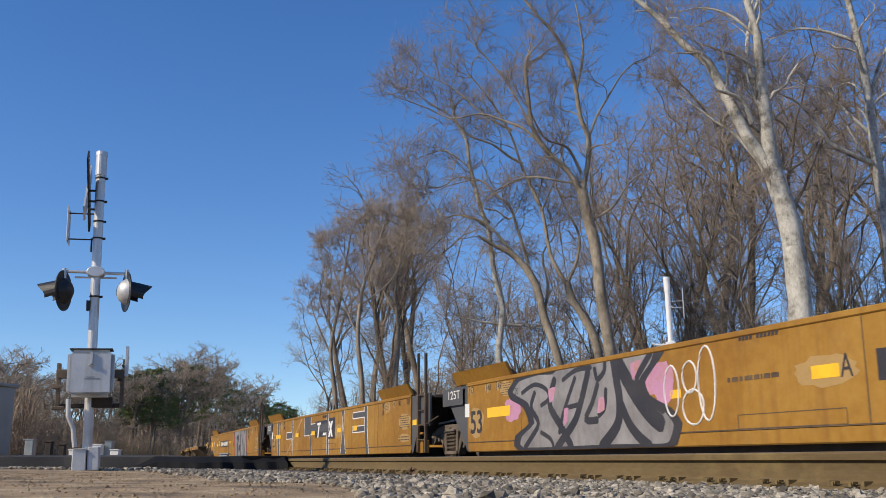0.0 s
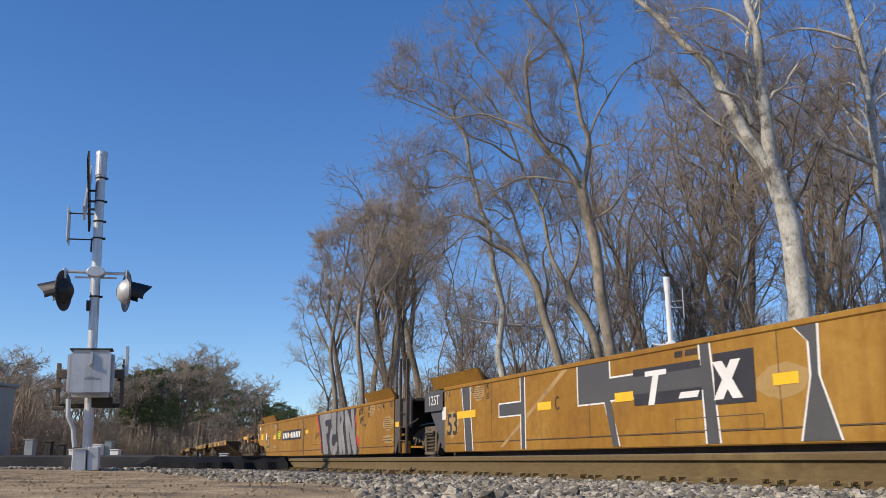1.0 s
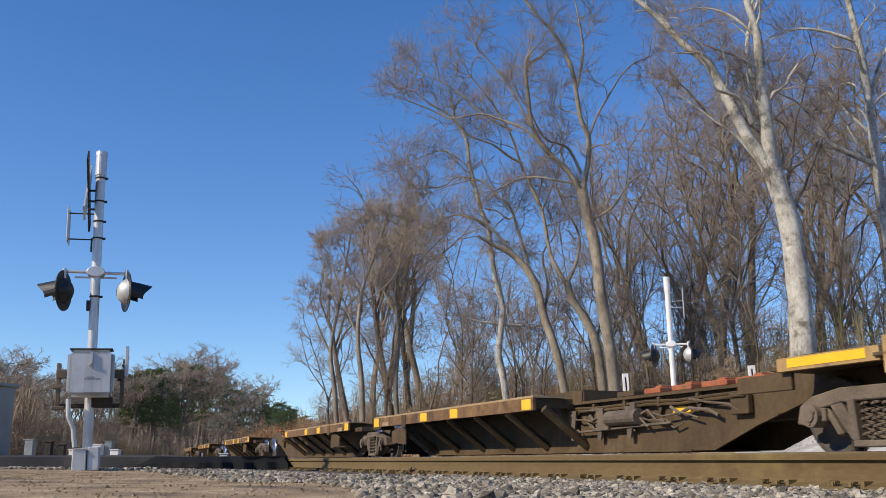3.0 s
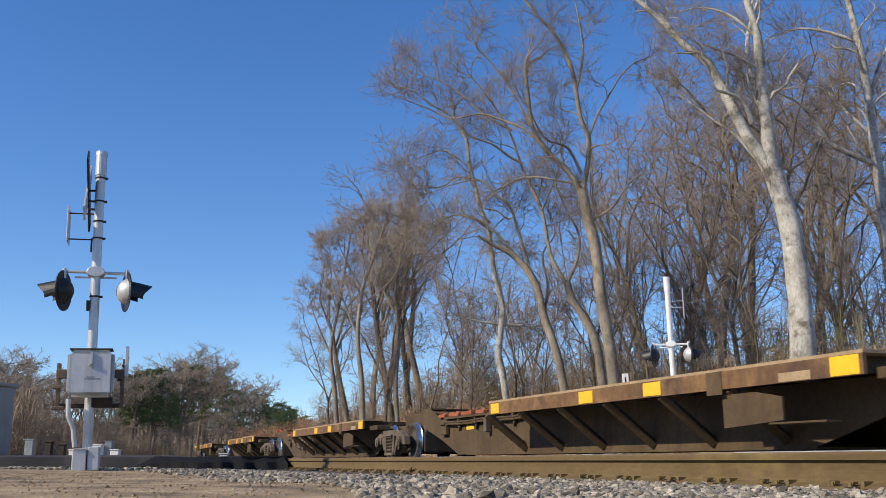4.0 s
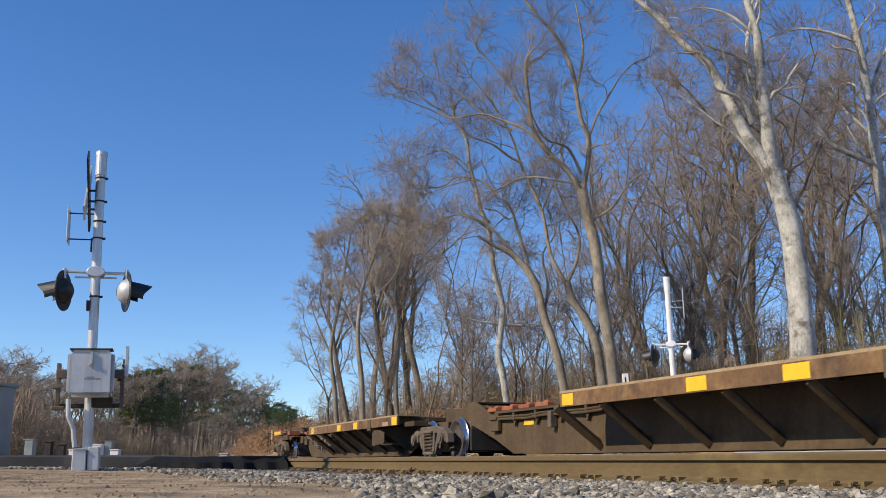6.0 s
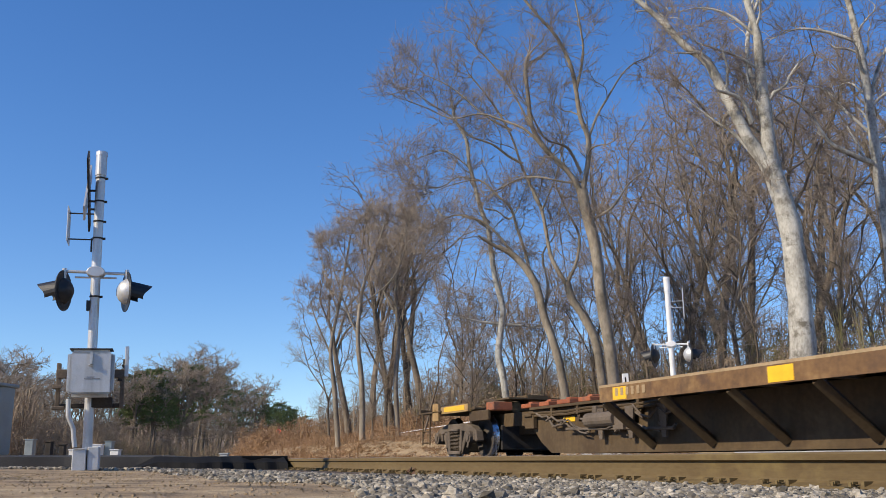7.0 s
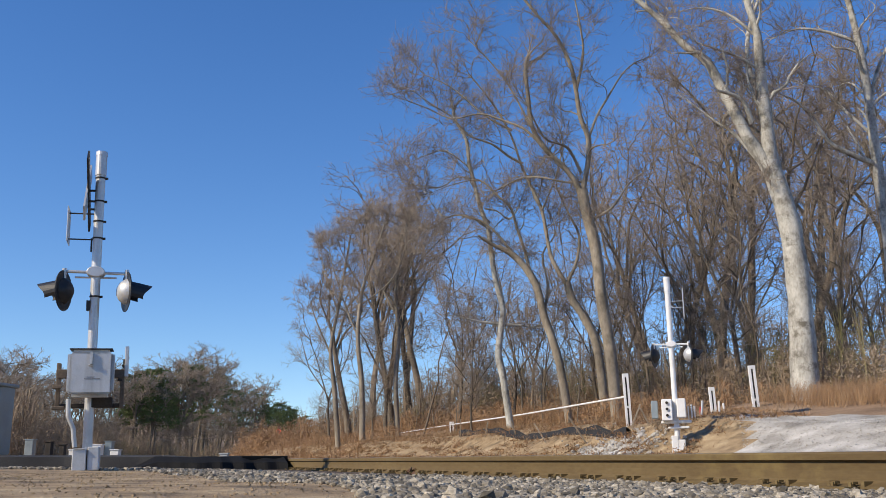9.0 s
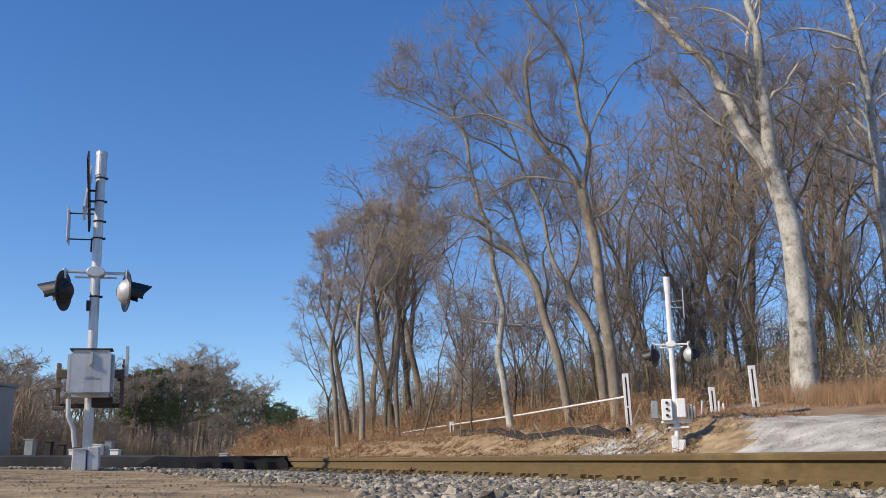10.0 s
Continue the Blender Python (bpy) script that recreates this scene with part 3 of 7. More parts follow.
for z in (0.95, 1.1, 1.25):
    part("knob", one(rod, (-0.2, -0.3, z), (-0.2, -0.34, z), 0.035, n=8), M_DARK, g2)
part("gate_box", one(box, (0.14, -0.1, 1.12), (0.22, 0.26, 0.46)), M_WHITE, sg2, "white gate mechanism box", bevel=0.02)
part("side_box", one(box, (-0.5, -0.02, 1.10), (0.16, 0.22, 0.44)), M_CABINET, sg2, "grey side box", bevel=0.02)
bm = bmesh.new()
box(bm, (0.0, 0, 0.80), (0.72, 0.18, 0.07))
box(bm, (0.05, -0.05, 0.66), (0.5, 0.14, 0.05))
for x in (0.3, 0.38, 0.45):
    box(bm, (x, 0, 1.02), (0.03, 0.06, 0.4 - x * 0.3))
part("gate_frame", bm, M_WHITE, sg2, bevel=0.01)
bm = bmesh.new()
box(bm, (-0.06, 0, 0.26), (0.16, 0.24, 0.42))
box(bm, (0.10, 0.0, 0.22), (0.18, 0.24, 0.30))
part("foundation", bm, M_WHITE, sg2, "white concrete foundation", bevel=0.015)

# ---- equipment house and small cabinets across the road ----
house = thing("equipment_house", pose(-31.8, -3.75, 0.28) @ pose(0, 0, 0, 0, 0, VIEW_TURN - 8), "grey metal railway equipment house beside the road", "equipment house")
part("wall", one(box, (0, 0, 1.05), (3.8, 2.2, 2.0)), M_CABINET, house, bevel=0.03)
part("roof", one(box, (0, 0, 2.09), (3.95, 2.35, 0.09)), M_CABINET, house, bevel=0.02)
part("skid", one(box, (0, -0.02, 0.0), (3.7, 2.1, 0.14)), M_DARK, house)
bm = bmesh.new()
for x in (-1.2, -0.4, 0.4, 1.2):
    box(bm, (x, -1.105, 1.05), (0.03, 0.012, 1.9))
part("panel_rib", bm, M_CABINET, house)
bm = bmesh.new()
box(bm, (1.94, -0.9, 1.88), (0.1, 0.14, 0.12))
part("door_lamp", bm, M_WHITE, house, "small white lamp housing", bevel=0.01)
for (x, y, z, w, d, hh, mat, lab) in ((-36.05, 1.05, 0.2, 0.34, 0.3, 0.5, M_WHITE, "white metal trackside case beside the road"), (-35.83, 1.65, 0.2, 0.3, 0.3, 0.32, M_WHITE, "white metal trackside case beside the road"),
                                      (-36.3, 1.45, 0.2, 0.25, 0.3, 0.62, M_CABINET, "grey metal trackside case beside the road"), (-38.2, -1.2, 0.2, 0.3, 0.3, 0.7, M_CABINET, "grey metal trackside case beside the road"),
                                      (-37.2, -0.55, 0.2, 0.22, 0.25, 0.6, M_DARK, "dark metal trackside case beside the road"), (-36.9, -0.1, 0.2, 0.2, 0.22, 0.5, M_DARK, "dark metal trackside case beside the road"),
                                      (-35.0, 0.3, 0.2, 0.3, 0.3, 0.3, M_WHITE, "white metal trackside case beside the road"), (-30.45, 4.6, 0.0, 0.24, 0.22, 0.36, M_CONCRETE, "pale grey cable pedestal beside the rails")):
    c = thing("relay_case", pose(x, y, z - 0.15, 0, 0, VIEW_TURN), lab, "cabinet", "trackside cases")
    part("body", one(box, (0, 0, (hh + 0.15) / 2), (w, d, hh + 0.15)), mat, c, bevel=0.015)
    part("lid", one(box, (0, 0, hh + 0.165), (w + 0.05, d + 0.05, 0.03)), mat, c, bevel=0.006)

# far railway signal showing red
M_GLOW = bpy.data.materials.new("red_signal_light")
M_GLOW.use_nodes = True
gb = M_GLOW.node_tree.nodes["Principled BSDF"]
gb.inputs["Base Color"].default_value = (0.5, 0.01, 0.01, 1)
gb.inputs["Emission Color"].default_value = (1.0, 0.03, 0.02, 1)
gb.inputs["Emission Strength"].default_value = 1.2
rs = thing("railway_signal", pose(-149, 30.7, 2.6, 0, 0, VIEW_TURN), "black railway signal head showing a red light", "railway signal")
part("post", one(rod, (0, 0, -1.5), (0, 0, 2.0), 0.09), M_DARK, rs)
part("head", one(box, (0, 0, 2.3), (0.55, 0.3, 1.3)), M_BLACK, rs, bevel=0.05)
part("lamp", one(rod, (0, -0.16, 2.05), (0, -0.24, 2.05), 0.36, n=14), M_GLOW, rs, "glowing red signal lamp")

# ---- white slotted posts and the cable rail on the bank ----
for x, y, top, base, w in ((-21.93, 18.06, 2.80, 1.3, 0.185), (-24.11, 15.24, 2.66, 1.25, 0.17), (-21.6, 16.36, 2.12, 1.2, 0.15), (-44.55, 17.87, 2.07, 1.0, 0.22), (-74.41, 23.89, 2.72, 1.6, 0.28), (-101.99, 27.47, 2.7, 1.7, 0.3)):
    lean = {-21.93: -3.0, -24.11: -2.4, -21.6: -3.0}.get(x, -1.0)
    g = min(height(x, y), base) - 0.25
    p = thing("marker_post", pose(x, y, g) @ pose(0, 0, 0, 0, 0, VIEW_TURN) @ pose(0, 0, 0, 0, lean, 0), "white painted post with a dark slot", "post", "white posts on the bank")
    bm = bmesh.new()
    hh = top - g
    for sd in (-1, 1):
        box(bm, (sd * w * 0.33, 0, hh / 2), (w * 0.34, 0.09, hh))
    box(bm, (0, 0, hh - 0.05), (w * 0.33, 0.085, 0.1))
    box(bm, (0, 0, hh * 0.45), (w * 0.33, 0.085, 0.06))
    part("post_board", bm, M_WHITE, p)
    part("post_core", one(box, (0, 0.03, hh / 2 - 0.02), (w * 0.34, 0.03, hh - 0.05)), M_DARK, p)
barrier = thing("barrier_rail", pose(0, 0, 0), "long pale pipe rail along the bank fence", "rail")
pts = [Vector((-24.14, 15.14, 1.98)), Vector((-33.5, 16.3, 1.90)), Vector((-44.55, 17.80, 1.92)), Vector((-58.5, 20.6, 2.03)), Vector((-74.43, 23.80, 2.15)), Vector((-96, 26.5, 2.0))]
for p, q in zip(pts, pts[1:]):
    part("pipe", one(rod, p, q, 0.03, n=8), M_WHITE, barrier)
# leaning wooden stakes, and a low black strip standing in for the ridge's shade
for x, y, ln, lx, ly in ((-37.0, 15.2, 0.75, 4, 2), (-25.0, 14.3, 0.95, 8, -34), (-27.7, 14.35, 0.7, -6, -30), (-23.66, 15.0, 0.75, 5, 22), (-31.0, 14.9, 0.6, 12, -18), (-22.9, 15.1, 0.5, 8, -28), (-34.0, 15.0, 0.6, 0, 12)):
    z = height(x, y)
    st = part("stake", one(box, (0, 0, ln / 2 - 0.15), (0.045, 0.03, ln + 0.3)), M_STAKE, None, bevel=0.004)
    st.matrix_world = pose(x, y, z, 0, 0, VIEW_TURN) @ pose(0, 0, 0, lx, ly, 0)
    tagged(st, "weathered wooden stake leaning in the bank", "stake", "stakes on the bank")
verts, faces = [], []
n = 60
for i in range(n + 1):
    k = i / n
    x = -37.5 + 14.4 * k
    y = 15.4 - 0.95 * k + 0.12 * math.sin(k * 9)
    z = height(x, y)
    hgt = 0.10 + 0.24 * abs(noise.noise((x * 0.5, 0, 0))) + 0.08 * k
    verts += [(x, y - 0.05, z - 0.05), (x, y + 0.12 * noise.noise((x, 1, 1)), z + hgt), (x, y + 0.35, z + 0.03)]
for i in range(n):
    faces += [(3 * i, 3 * i + 3, 3 * i + 4, 3 * i + 1), (3 * i + 1, 3 * i + 4, 3 * i + 5, 3 * i + 2)]
tagged(new("silt_fence", mesh_of("silt_fence", verts, faces, [M_RIDGE_SHADE], smooth=True)), "low black strip along the bank, drawn for the ridge's shade", "silt fence")
# low litter of marker stubs beside the gravel
rng = random.Random(12)
for k, (x, y, mat) in enumerate(((-21.6, 15.6, M_WHITE), (-22.3, 16.4, M_RED), (-22.0, 16.0, M_GREYBOX), (-21.2, 16.2, M_WHITE), (-22.9, 17.4, M_RED), (-20.9, 15.4, M_GREYBOX), (-23.2, 17.9, M_WHITE))):
    hh = rng.uniform(0.2, 0.45)
    st = part("marker_stub", one(rod, (0, 0, -0.1), (0, 0, hh), 0.03, n=8), mat, None)
    st.matrix_world = pose(x, y, height(x, y)) @ pose(0, 0, 0, rng.uniform(-6, 6), rng.uniform(-6, 6), 0)
    tagged(st, {"white_paint": "short white marker stub in the bank", "red_paint": "short red marker stub in the bank"}.get(mat.name, "short grey marker stub in the bank"), "marker", "marker stubs on the bank")
# a dead leaf caught against the rail
bm = bmesh.new()
for k in range(6):
    a = k * 1.05
    c = Vector((0.05 * math.cos(a), 0.03 * math.sin(a), 0.03 + 0.012 * k))
    vs = [bm.verts.new(c + Vector((0.06 * math.cos(a + q) * (1.4 if q % 2 < 1 else 0.6), 0.03 * math.sin(a + q), 0.045 * math.sin(q * 1.3 + k)))) for q in (0, 1.2, 2.4, 3.6, 4.8)]
    bm.faces.new(vs)
lf = part("dead_leaf", bm, M_LEAF)
lf.matrix_world = pose(-8.5, 3.0, 0.0) @ Matrix.Scale(0.8, 4)
tagged(lf, "curled dead brown leaf on the ballast", "leaf")


# ---- the train: one three-unit well car, then one five-unit spine car ----
SPEED = 18.95
TRACK_Y = FAR_Y + GAUGE / 2
WHEEL_R = 0.44
FACE = -1.5
TRAIN = []      # (thing, front bogie, rear bogie) in metres up the line at the start
BOGIES = []     # (thing, its place up the line at the start)
WHEELSETS = []  # (part, x on its bogie)


def lathe(bm, profile, y_sign=1, n=28):
    """Turns a profile of radius and y about the y axis."""
    rings = []
    for r, y in profile:
        rings.append([bm.verts.new((r * math.cos(2 * math.pi * k / n), y * y_sign, r * math.sin(2 * math.pi * k / n))) for k in range(n)])
    for a, b in zip(rings, rings[1:]):
        for k in range(n):
            j = (k + 1) % n
            bm.faces.new((a[k], a[j], b[j], b[k]))
    bmesh.ops.recalc_face_normals(bm, faces=bm.faces[:])


def build_bogie():
    b = thing("rail_bogie", pose(0, 0, -50), "dusty brown cast-steel freight bogie with exposed coil springs", "rail bogie", "bogies of the train")
    # bolster enlarged to help close the shaded void behind the springs
    bolster = bmesh.new()
    box(bolster, (0, 0, 0.50), (0.42, 1.9, 0.36))
    box(bolster, (0, 0, 0.24), (0.46, 1.84, 0.2))
    box(bolster, (0, 0, 0.70), (0.5, 0.7, 0.08))
    part("bolster", bolster, M_DARK, b, bevel=0.02)
    # added dark boxes, filling the void where the underframe lies in shade
    for m in (-1, 1):
        part("brake_beam", one(box, (m * 0.40, 0, 0.36), (0.10, 1.5, 0.34)), M_DARK, b, bevel=0.02)
        part("axle_guard", one(box, (m * 1.36, 0, 0.42), (0.06, 1.3, 0.5)), M_DARK, b, bevel=0.02)
    for sd in (-1, 1):
        y0, y1 = sd * 0.94, sd * 1.10
        bm = bmesh.new()
        slab(bm, [(-1.18, 0.36), (-1.12, 0.56), (-0.92, 0.66), (-0.5, 0.73), (0.5, 0.73), (0.92, 0.66), (1.12, 0.56), (1.18, 0.36), (1.06, 0.34), (1.0, 0.47), (0.8, 0.52),
                  (0.5, 0.57), (-0.5, 0.57), (-0.8, 0.52), (-1.0, 0.47), (-1.06, 0.34)], y0, y1)
        for m in (-1, 1):
            slab(bm, [(m * 0.50, 0.58), (m * 0.68, 0.56), (m * 0.34, 0.10), (m * 0.22, 0.10)], y0 + sd * 0.004, y1 - sd * 0.01)
            slab(bm, [(m * 0.30, 0.60), (m * 0.40, 0.60), (m * 0.36, 0.16), (m * 0.26, 0.16)], y0 + sd * 0.02, y1 + sd * 0.02)
            slab(bm, [(m * 0.72, 0.53), (m * 0.80, 0.52), (m * 0.60, 0.22), (m * 0.52, 0.24)], y0 + sd * 0.03, y1 - sd * 0.03)
            box(bm, (m * 0.89, sd * 1.02, 0.45), (0.34, 0.19, 0.15))
        box(bm, (0, sd * 1.02, 0.13), (0.66, 0.24, 0.07))
        box(bm, (0, sd * 1.03, 0.60), (0.52, 0.26, 0.05))
        part("side_frame", bm, M_BOGIE, b, bevel=0.012)
        for m in (-1, 1):
            bm = bmesh.new()
            rod(bm, (m * 0.89, sd * 1.0, 0.44), (m * 0.89, sd * 1.18, 0.44), 0.125, n=16)
            rod(bm, (m * 0.89, sd * 1.18, 0.44), (m * 0.89, sd * 1.20, 0.44), 0.07, n=10)
            for k in range(3):
                a = k * 2.094 + 0.5
                rod(bm, (m * 0.89 + 0.085 * math.cos(a), sd * 1.18, 0.44 + 0.085 * math.sin(a)), (m * 0.89 + 0.085 * math.cos(a), sd * 1.195, 0.44 + 0.085 * math.sin(a)), 0.018, n=6)
            part("axle_cap", bm, M_BOGIE, b)
        for x in (-0.15, 0.0, 0.15):
            bm = bmesh.new()
            turns, seg = 5.0, 10
            last = None
            for k in range(int(turns * seg) + 1):
                a = 2 * math.pi * k / seg
                p = Vector((x + 0.062 * math.cos(a), sd * 1.08 + 0.062 * math.sin(a), 0.17 + 0.39 * k / (turns * seg)))
                if last is not None:
                    rod(bm, last, p, 0.015, n=5, caps=False)
                last = p
            part("coil_spring", bm, M_BOGIE, b)
    for m in (-1, 1):
        ax = bmesh.new()
        rod(ax, (0, -1.0, 0), (0, 1.0, 0), 0.085, n=14)
        axle = part("wheelset", ax, M_WHEEL, b)
        axle.matrix_basis = pose(m * 0.89, 0, WHEEL_R)
        for sd in (-1, 1):
            bm = bmesh.new()
            lathe(bm, [(0.10, 0.80), (0.16, 0.80), (0.17, 0.76), (0.34, 0.735), (0.37, 0.80), (0.425, 0.802), (0.437, 0.795)], sd)
            lathe(bm, [(0.465, 0.675), (0.462, 0.662), (0.37, 0.662), (0.34, 0.70), (0.17, 0.72), (0.16, 0.68), (0.10, 0.68)], sd)
            w = part("wheel", bm, M_WHEEL, axle, smooth=True)
            bm = bmesh.new()
            lathe(bm, [(0.437, 0.795), (WHEEL_R, 0.78), (WHEEL_R + 0.002, 0.70), (0.45, 0.69), (0.465, 0.675)], sd)
            t = part("tread", bm, M_TREAD, axle, "bright polished wheel tread", smooth=True)
    return b


def bogie_at(master, s, first=False):
    b = master if first else copy_thing(master, pose(0, 0, -50))
    BOGIES.append((b, s))
    for o in b.children:
        if o.name.startswith("wheelset"):
            WHEELSETS.append((o, o.matrix_basis.translation.x))
    return b


def sheet(name, outline, mat, parent, lift=0.002, label="", y=FACE):
    """A thin painted patch or plate on the near face; outline in x and z."""
    return part(name, one(slab, outline, y - lift, y - lift + 0.0012), mat, parent, label)


def rect(x0, x1, z0, z1):
    return [(x0, z0), (x1, z0), (x1, z1), (x0, z1)]


def paint(parent, at, name, line, mat, lift, label=""):
    """A flat painted field with rounded edges; its rim in metres up the line and height."""
    pts = [Vector((at(q), 0, z)) for q, z in line]
    n = len(pts)
    rim = []
    for k in range(n):
        p0, p1, p2, p3 = pts[k - 1], pts[k], pts[(k + 1) % n], pts[(k + 2) % n]
        for t in (0.0, 0.33, 0.67):
            v = 0.5 * ((2 * p1) + (p2 - p0) * t + (2 * p0 - 5 * p1 + 4 * p2 - p3) * t * t + (3 * p1 - p0 - 3 * p2 + p3) * t ** 3)
            v = v.lerp(p1.lerp(p2, t), 0.5)
            rim.append((v.x, min(1.46, max(0.135, v.z))))
    return sheet(name, rim, mat, parent, lift, label)


def brush(parent, at, name, line, width, mat, lift, label=""):
    """A sprayed stroke with round ends along a line in metres up the track and height."""
    pts = [Vector((at(q), 0, z)) for q, z in line]
    way = [pts[0]]
    for k in range(len(pts) - 1):
        p0, p1, p2, p3 = pts[max(0, k - 1)], pts[k], pts[k + 1], pts[min(len(pts) - 1, k + 2)]
        for t in (0.25, 0.5, 0.75, 1.0):
            way.append(0.5 * ((2 * p1) + (p2 - p0) * t + (2 * p0 - 5 * p1 + 4 * p2 - p3) * t * t + (3 * p1 - p0 - 3 * p2 + p3) * t ** 3))
    d0, d1 = (way[1] - way[0]).normalized(), (way[-1] - way[-2]).normalized()
    way = [way[0] - d0 * width * 0.35] + way + [way[-1] + d1 * width * 0.35]
    bm = bmesh.new()
    rows = []
    for k, p in enumerate(way):
        d = (way[min(k + 1, len(way) - 1)] - way[max(k - 1, 0)]).normalized()
        side = Vector((-d.z, 0, d.x)) * (width / 2 * (0.6 if k in (0, len(way) - 1) else 1))
        row = []
        for sg in (1, -1):
            v = p + side * sg
            row.append(bm.verts.new((v.x, FACE - lift, min(1.46, max(0.135, v.z)))))
        rows.append(row)
    for r0, r1 in zip(rows, rows[1:]):
        bm.faces.new((r0[0], r0[1], r1[1], r1[0]))
    for f in bm.faces:
        f.normal_update()
        if f.normal.y > 0:
            f.normal_flip()
    return part(name, bm, mat, parent, label)


def scribble(parent, x0, x1, z0, z1, rows, mat, seed, lift=0.003, fill=0.55):
    """Lettering too small to read: rows of short bars."""
    rng = random.Random(seed)
    bm = bmesh.new()
    step = (z1 - z0) / rows
    for i in range(rows):
        x = x0
        while x < x1 - 0.02:
            w = min(rng.uniform(0.03, 0.16), x1 - x)
            z = z0 + i * step + step * 0.2
            box(bm, (x + w / 2, FACE - lift, z + step * fill / 2), (w, 0.001, step * fill))
            x += w + rng.uniform(0.015, 0.04)
    return tagged(part("lettering", bm, mat, parent, "small stencilled lettering"), kind="stuff")


def well_unit(s0, s1, label, tail=False):
    """One well between two bogies. x forward, z from the rail tops."""
    half = (s1 - s0) / 2
    u = thing("well_car", pose(0, 0, -40), label, "rail car", "units of the double-stack well car")
    a, b = half - 1.55, -half + (2.06 if tail else 1.85)
    for sd in (-1, 1):
        f0, f1 = sd * 1.5, sd * 1.42
        out = [(b, 0.315), (a, 0.315), (a, 1.40), (b, 1.40)]
        if tail:
            out = [(b, 0.315), (a, 0.315), (a, 1.40), (-half, 1.40), (-half, 0.9), (-half + 0.05, 0.80), (-half + 0.55, 0.60), (-half + 1.42, 0.57)]
        part("side_panel", one(slab, out, f0, f1), M_WELL, u)
        low = [(b + 0.06, 0.13), (a - 0.06, 0.13), (a, 0.19), (a, 0.305), (b, 0.305), (b, 0.19)]
        part("side_sill", one(slab, low, f0 - sd * 0.003, sd * 1.30), M_WELL, u, bevel=0.015)
        e = -half if tail else b
        part("top_chord", one(box, ((a + e) / 2, sd * 1.45, 1.425), (a - e, 0.14, 0.075)), M_WELL, u, bevel=0.012)
        # flared container guides at both ends of the well
        for x0, x1 in ((a - 2.35, a + 0.05), (b - 0.6, b + 2.0) if not tail else (-half + 1.45, -half + 4.05)):
            bm = bmesh.new()
            vs = [bm.verts.new(v) for v in ((x0, sd * 1.49, 1.45), (x1, sd * 1.49, 1.45), (x1, sd * 1.62, 1.70), (x0 + 0.05, sd * 1.62, 1.70),
                                            (x0, sd * 1.44, 1.45), (x1, sd * 1.44, 1.45), (x1, sd * 1.56, 1.71), (x0 + 0.05, sd * 1.56, 1.71))]
            for q in ((0, 1, 2, 3), (7, 6, 5, 4), (0, 4, 5, 1), (1, 5, 6, 2), (2, 6, 7, 3), (3, 7, 4, 0)):
                bm.faces.new([vs[i] for i in q])
            bmesh.ops.recalc_face_normals(bm, faces=bm.faces[:])
            g = part("container_guide", bm, M_WELL, u)
            for x in (x0 + 0.05, x1 - 0.05):
                gm = bmesh.new()
                vs = [gm.verts.new(v) for v in ((x - 0.012, sd * 1.44, 1.46), (x - 0.012, sd * 1.60, 1.69), (x - 0.012, sd * 1.30, 1.46),
                                                (x + 0.012, sd * 1.44, 1.46), (x + 0.012, sd * 1.60, 1.69), (x + 0.012, sd * 1.30, 1.46))]
                for q in ((0, 1, 2), (5, 4, 3), (0, 3, 4, 1), (1, 4, 5, 2), (2, 5, 3, 0)):
                    gm.faces.new([vs[i] for i in q])
                part("gusset", gm, M_WELL_DARK, g)
    # floor set extra low and dark, filling the shaded gap above the rails
    part("well_floor", one(box, ((a + b) / 2, 0, 0.16), (a - b - 0.1, 2.56, 0.22)), M_DARK, u)
    for x, d in ((a, 1), (b, -1)):
        part("end_bulkhead", one(box, (x, 0, 0.85), (0.08, 2.84, 1.06)), M_WELL_DARK, u)
    # end platforms over the bogies
    ends = [(a, half - 0.35, 1)] + ([] if tail else [(b, -half + 0.85, -1)])
    for x0, x1, d in ends:
        bm = bmesh.new()
        box(bm, ((x0 + x1) / 2, 0, 1.36), (abs(x1 - x0), 2.7, 0.07))
        box(bm, ((x0 + x1) / 2, 0, 0.95), (abs(x1 - x0), 1.2, 0.36))
        part("end_platform", bm, M_WELL_DARK, u, "grimy dark end platform", bevel=0.01)
        for sd in (-1, 1):
            y0, y1 = sd * 1.47, sd * 1.43
            lo = 0.72 if d > 0 else 1.03
            part("end_plate", one(slab, [(x0, 0.12), (x0 + d * 0.1, 0.16), (x0 + d * (0.45 if d > 0 else 0.95), lo), (x1, lo), (x1, 1.42), (x0, 1.42)], y0, y1), M_GREYPAINT if sd < 0 else M_WELL_DARK, u, "dark grey end plate")
    # the drawbar or articulated joint arm
    jx = half if not tail else -half
    part("joint_arm", one(box, ((half - 0.2), 0, 0.86), (1.5, 0.62, 0.3)), M_WELL_DARK, u, bevel=0.03)
    part("joint_arm", one(box, ((-half + 0.4), 0, 0.86), (1.9, 0.62, 0.3)), M_WELL_DARK, u, bevel=0.03)
    # ladder on the leading end
    for sd in (-1, 1):
        lad = bmesh.new()
        y = sd * 1.52
        box(lad, (half - 0.98, y, 1.25), (0.075, 0.05, 2.2))
        box(lad, (half - 0.48, y, 1.22), (0.075, 0.05, 2.16))
        for z in (0.42, 0.74, 1.06, 1.40):
            rod(lad, (half - 0.98, y, z), (half - 0.48, y, z), 0.014, n=6)
        rod(lad, (half - 0.48, y, 0.74), (half + 0.05, y + sd * -0.1, 0.9), 0.016, n=6)
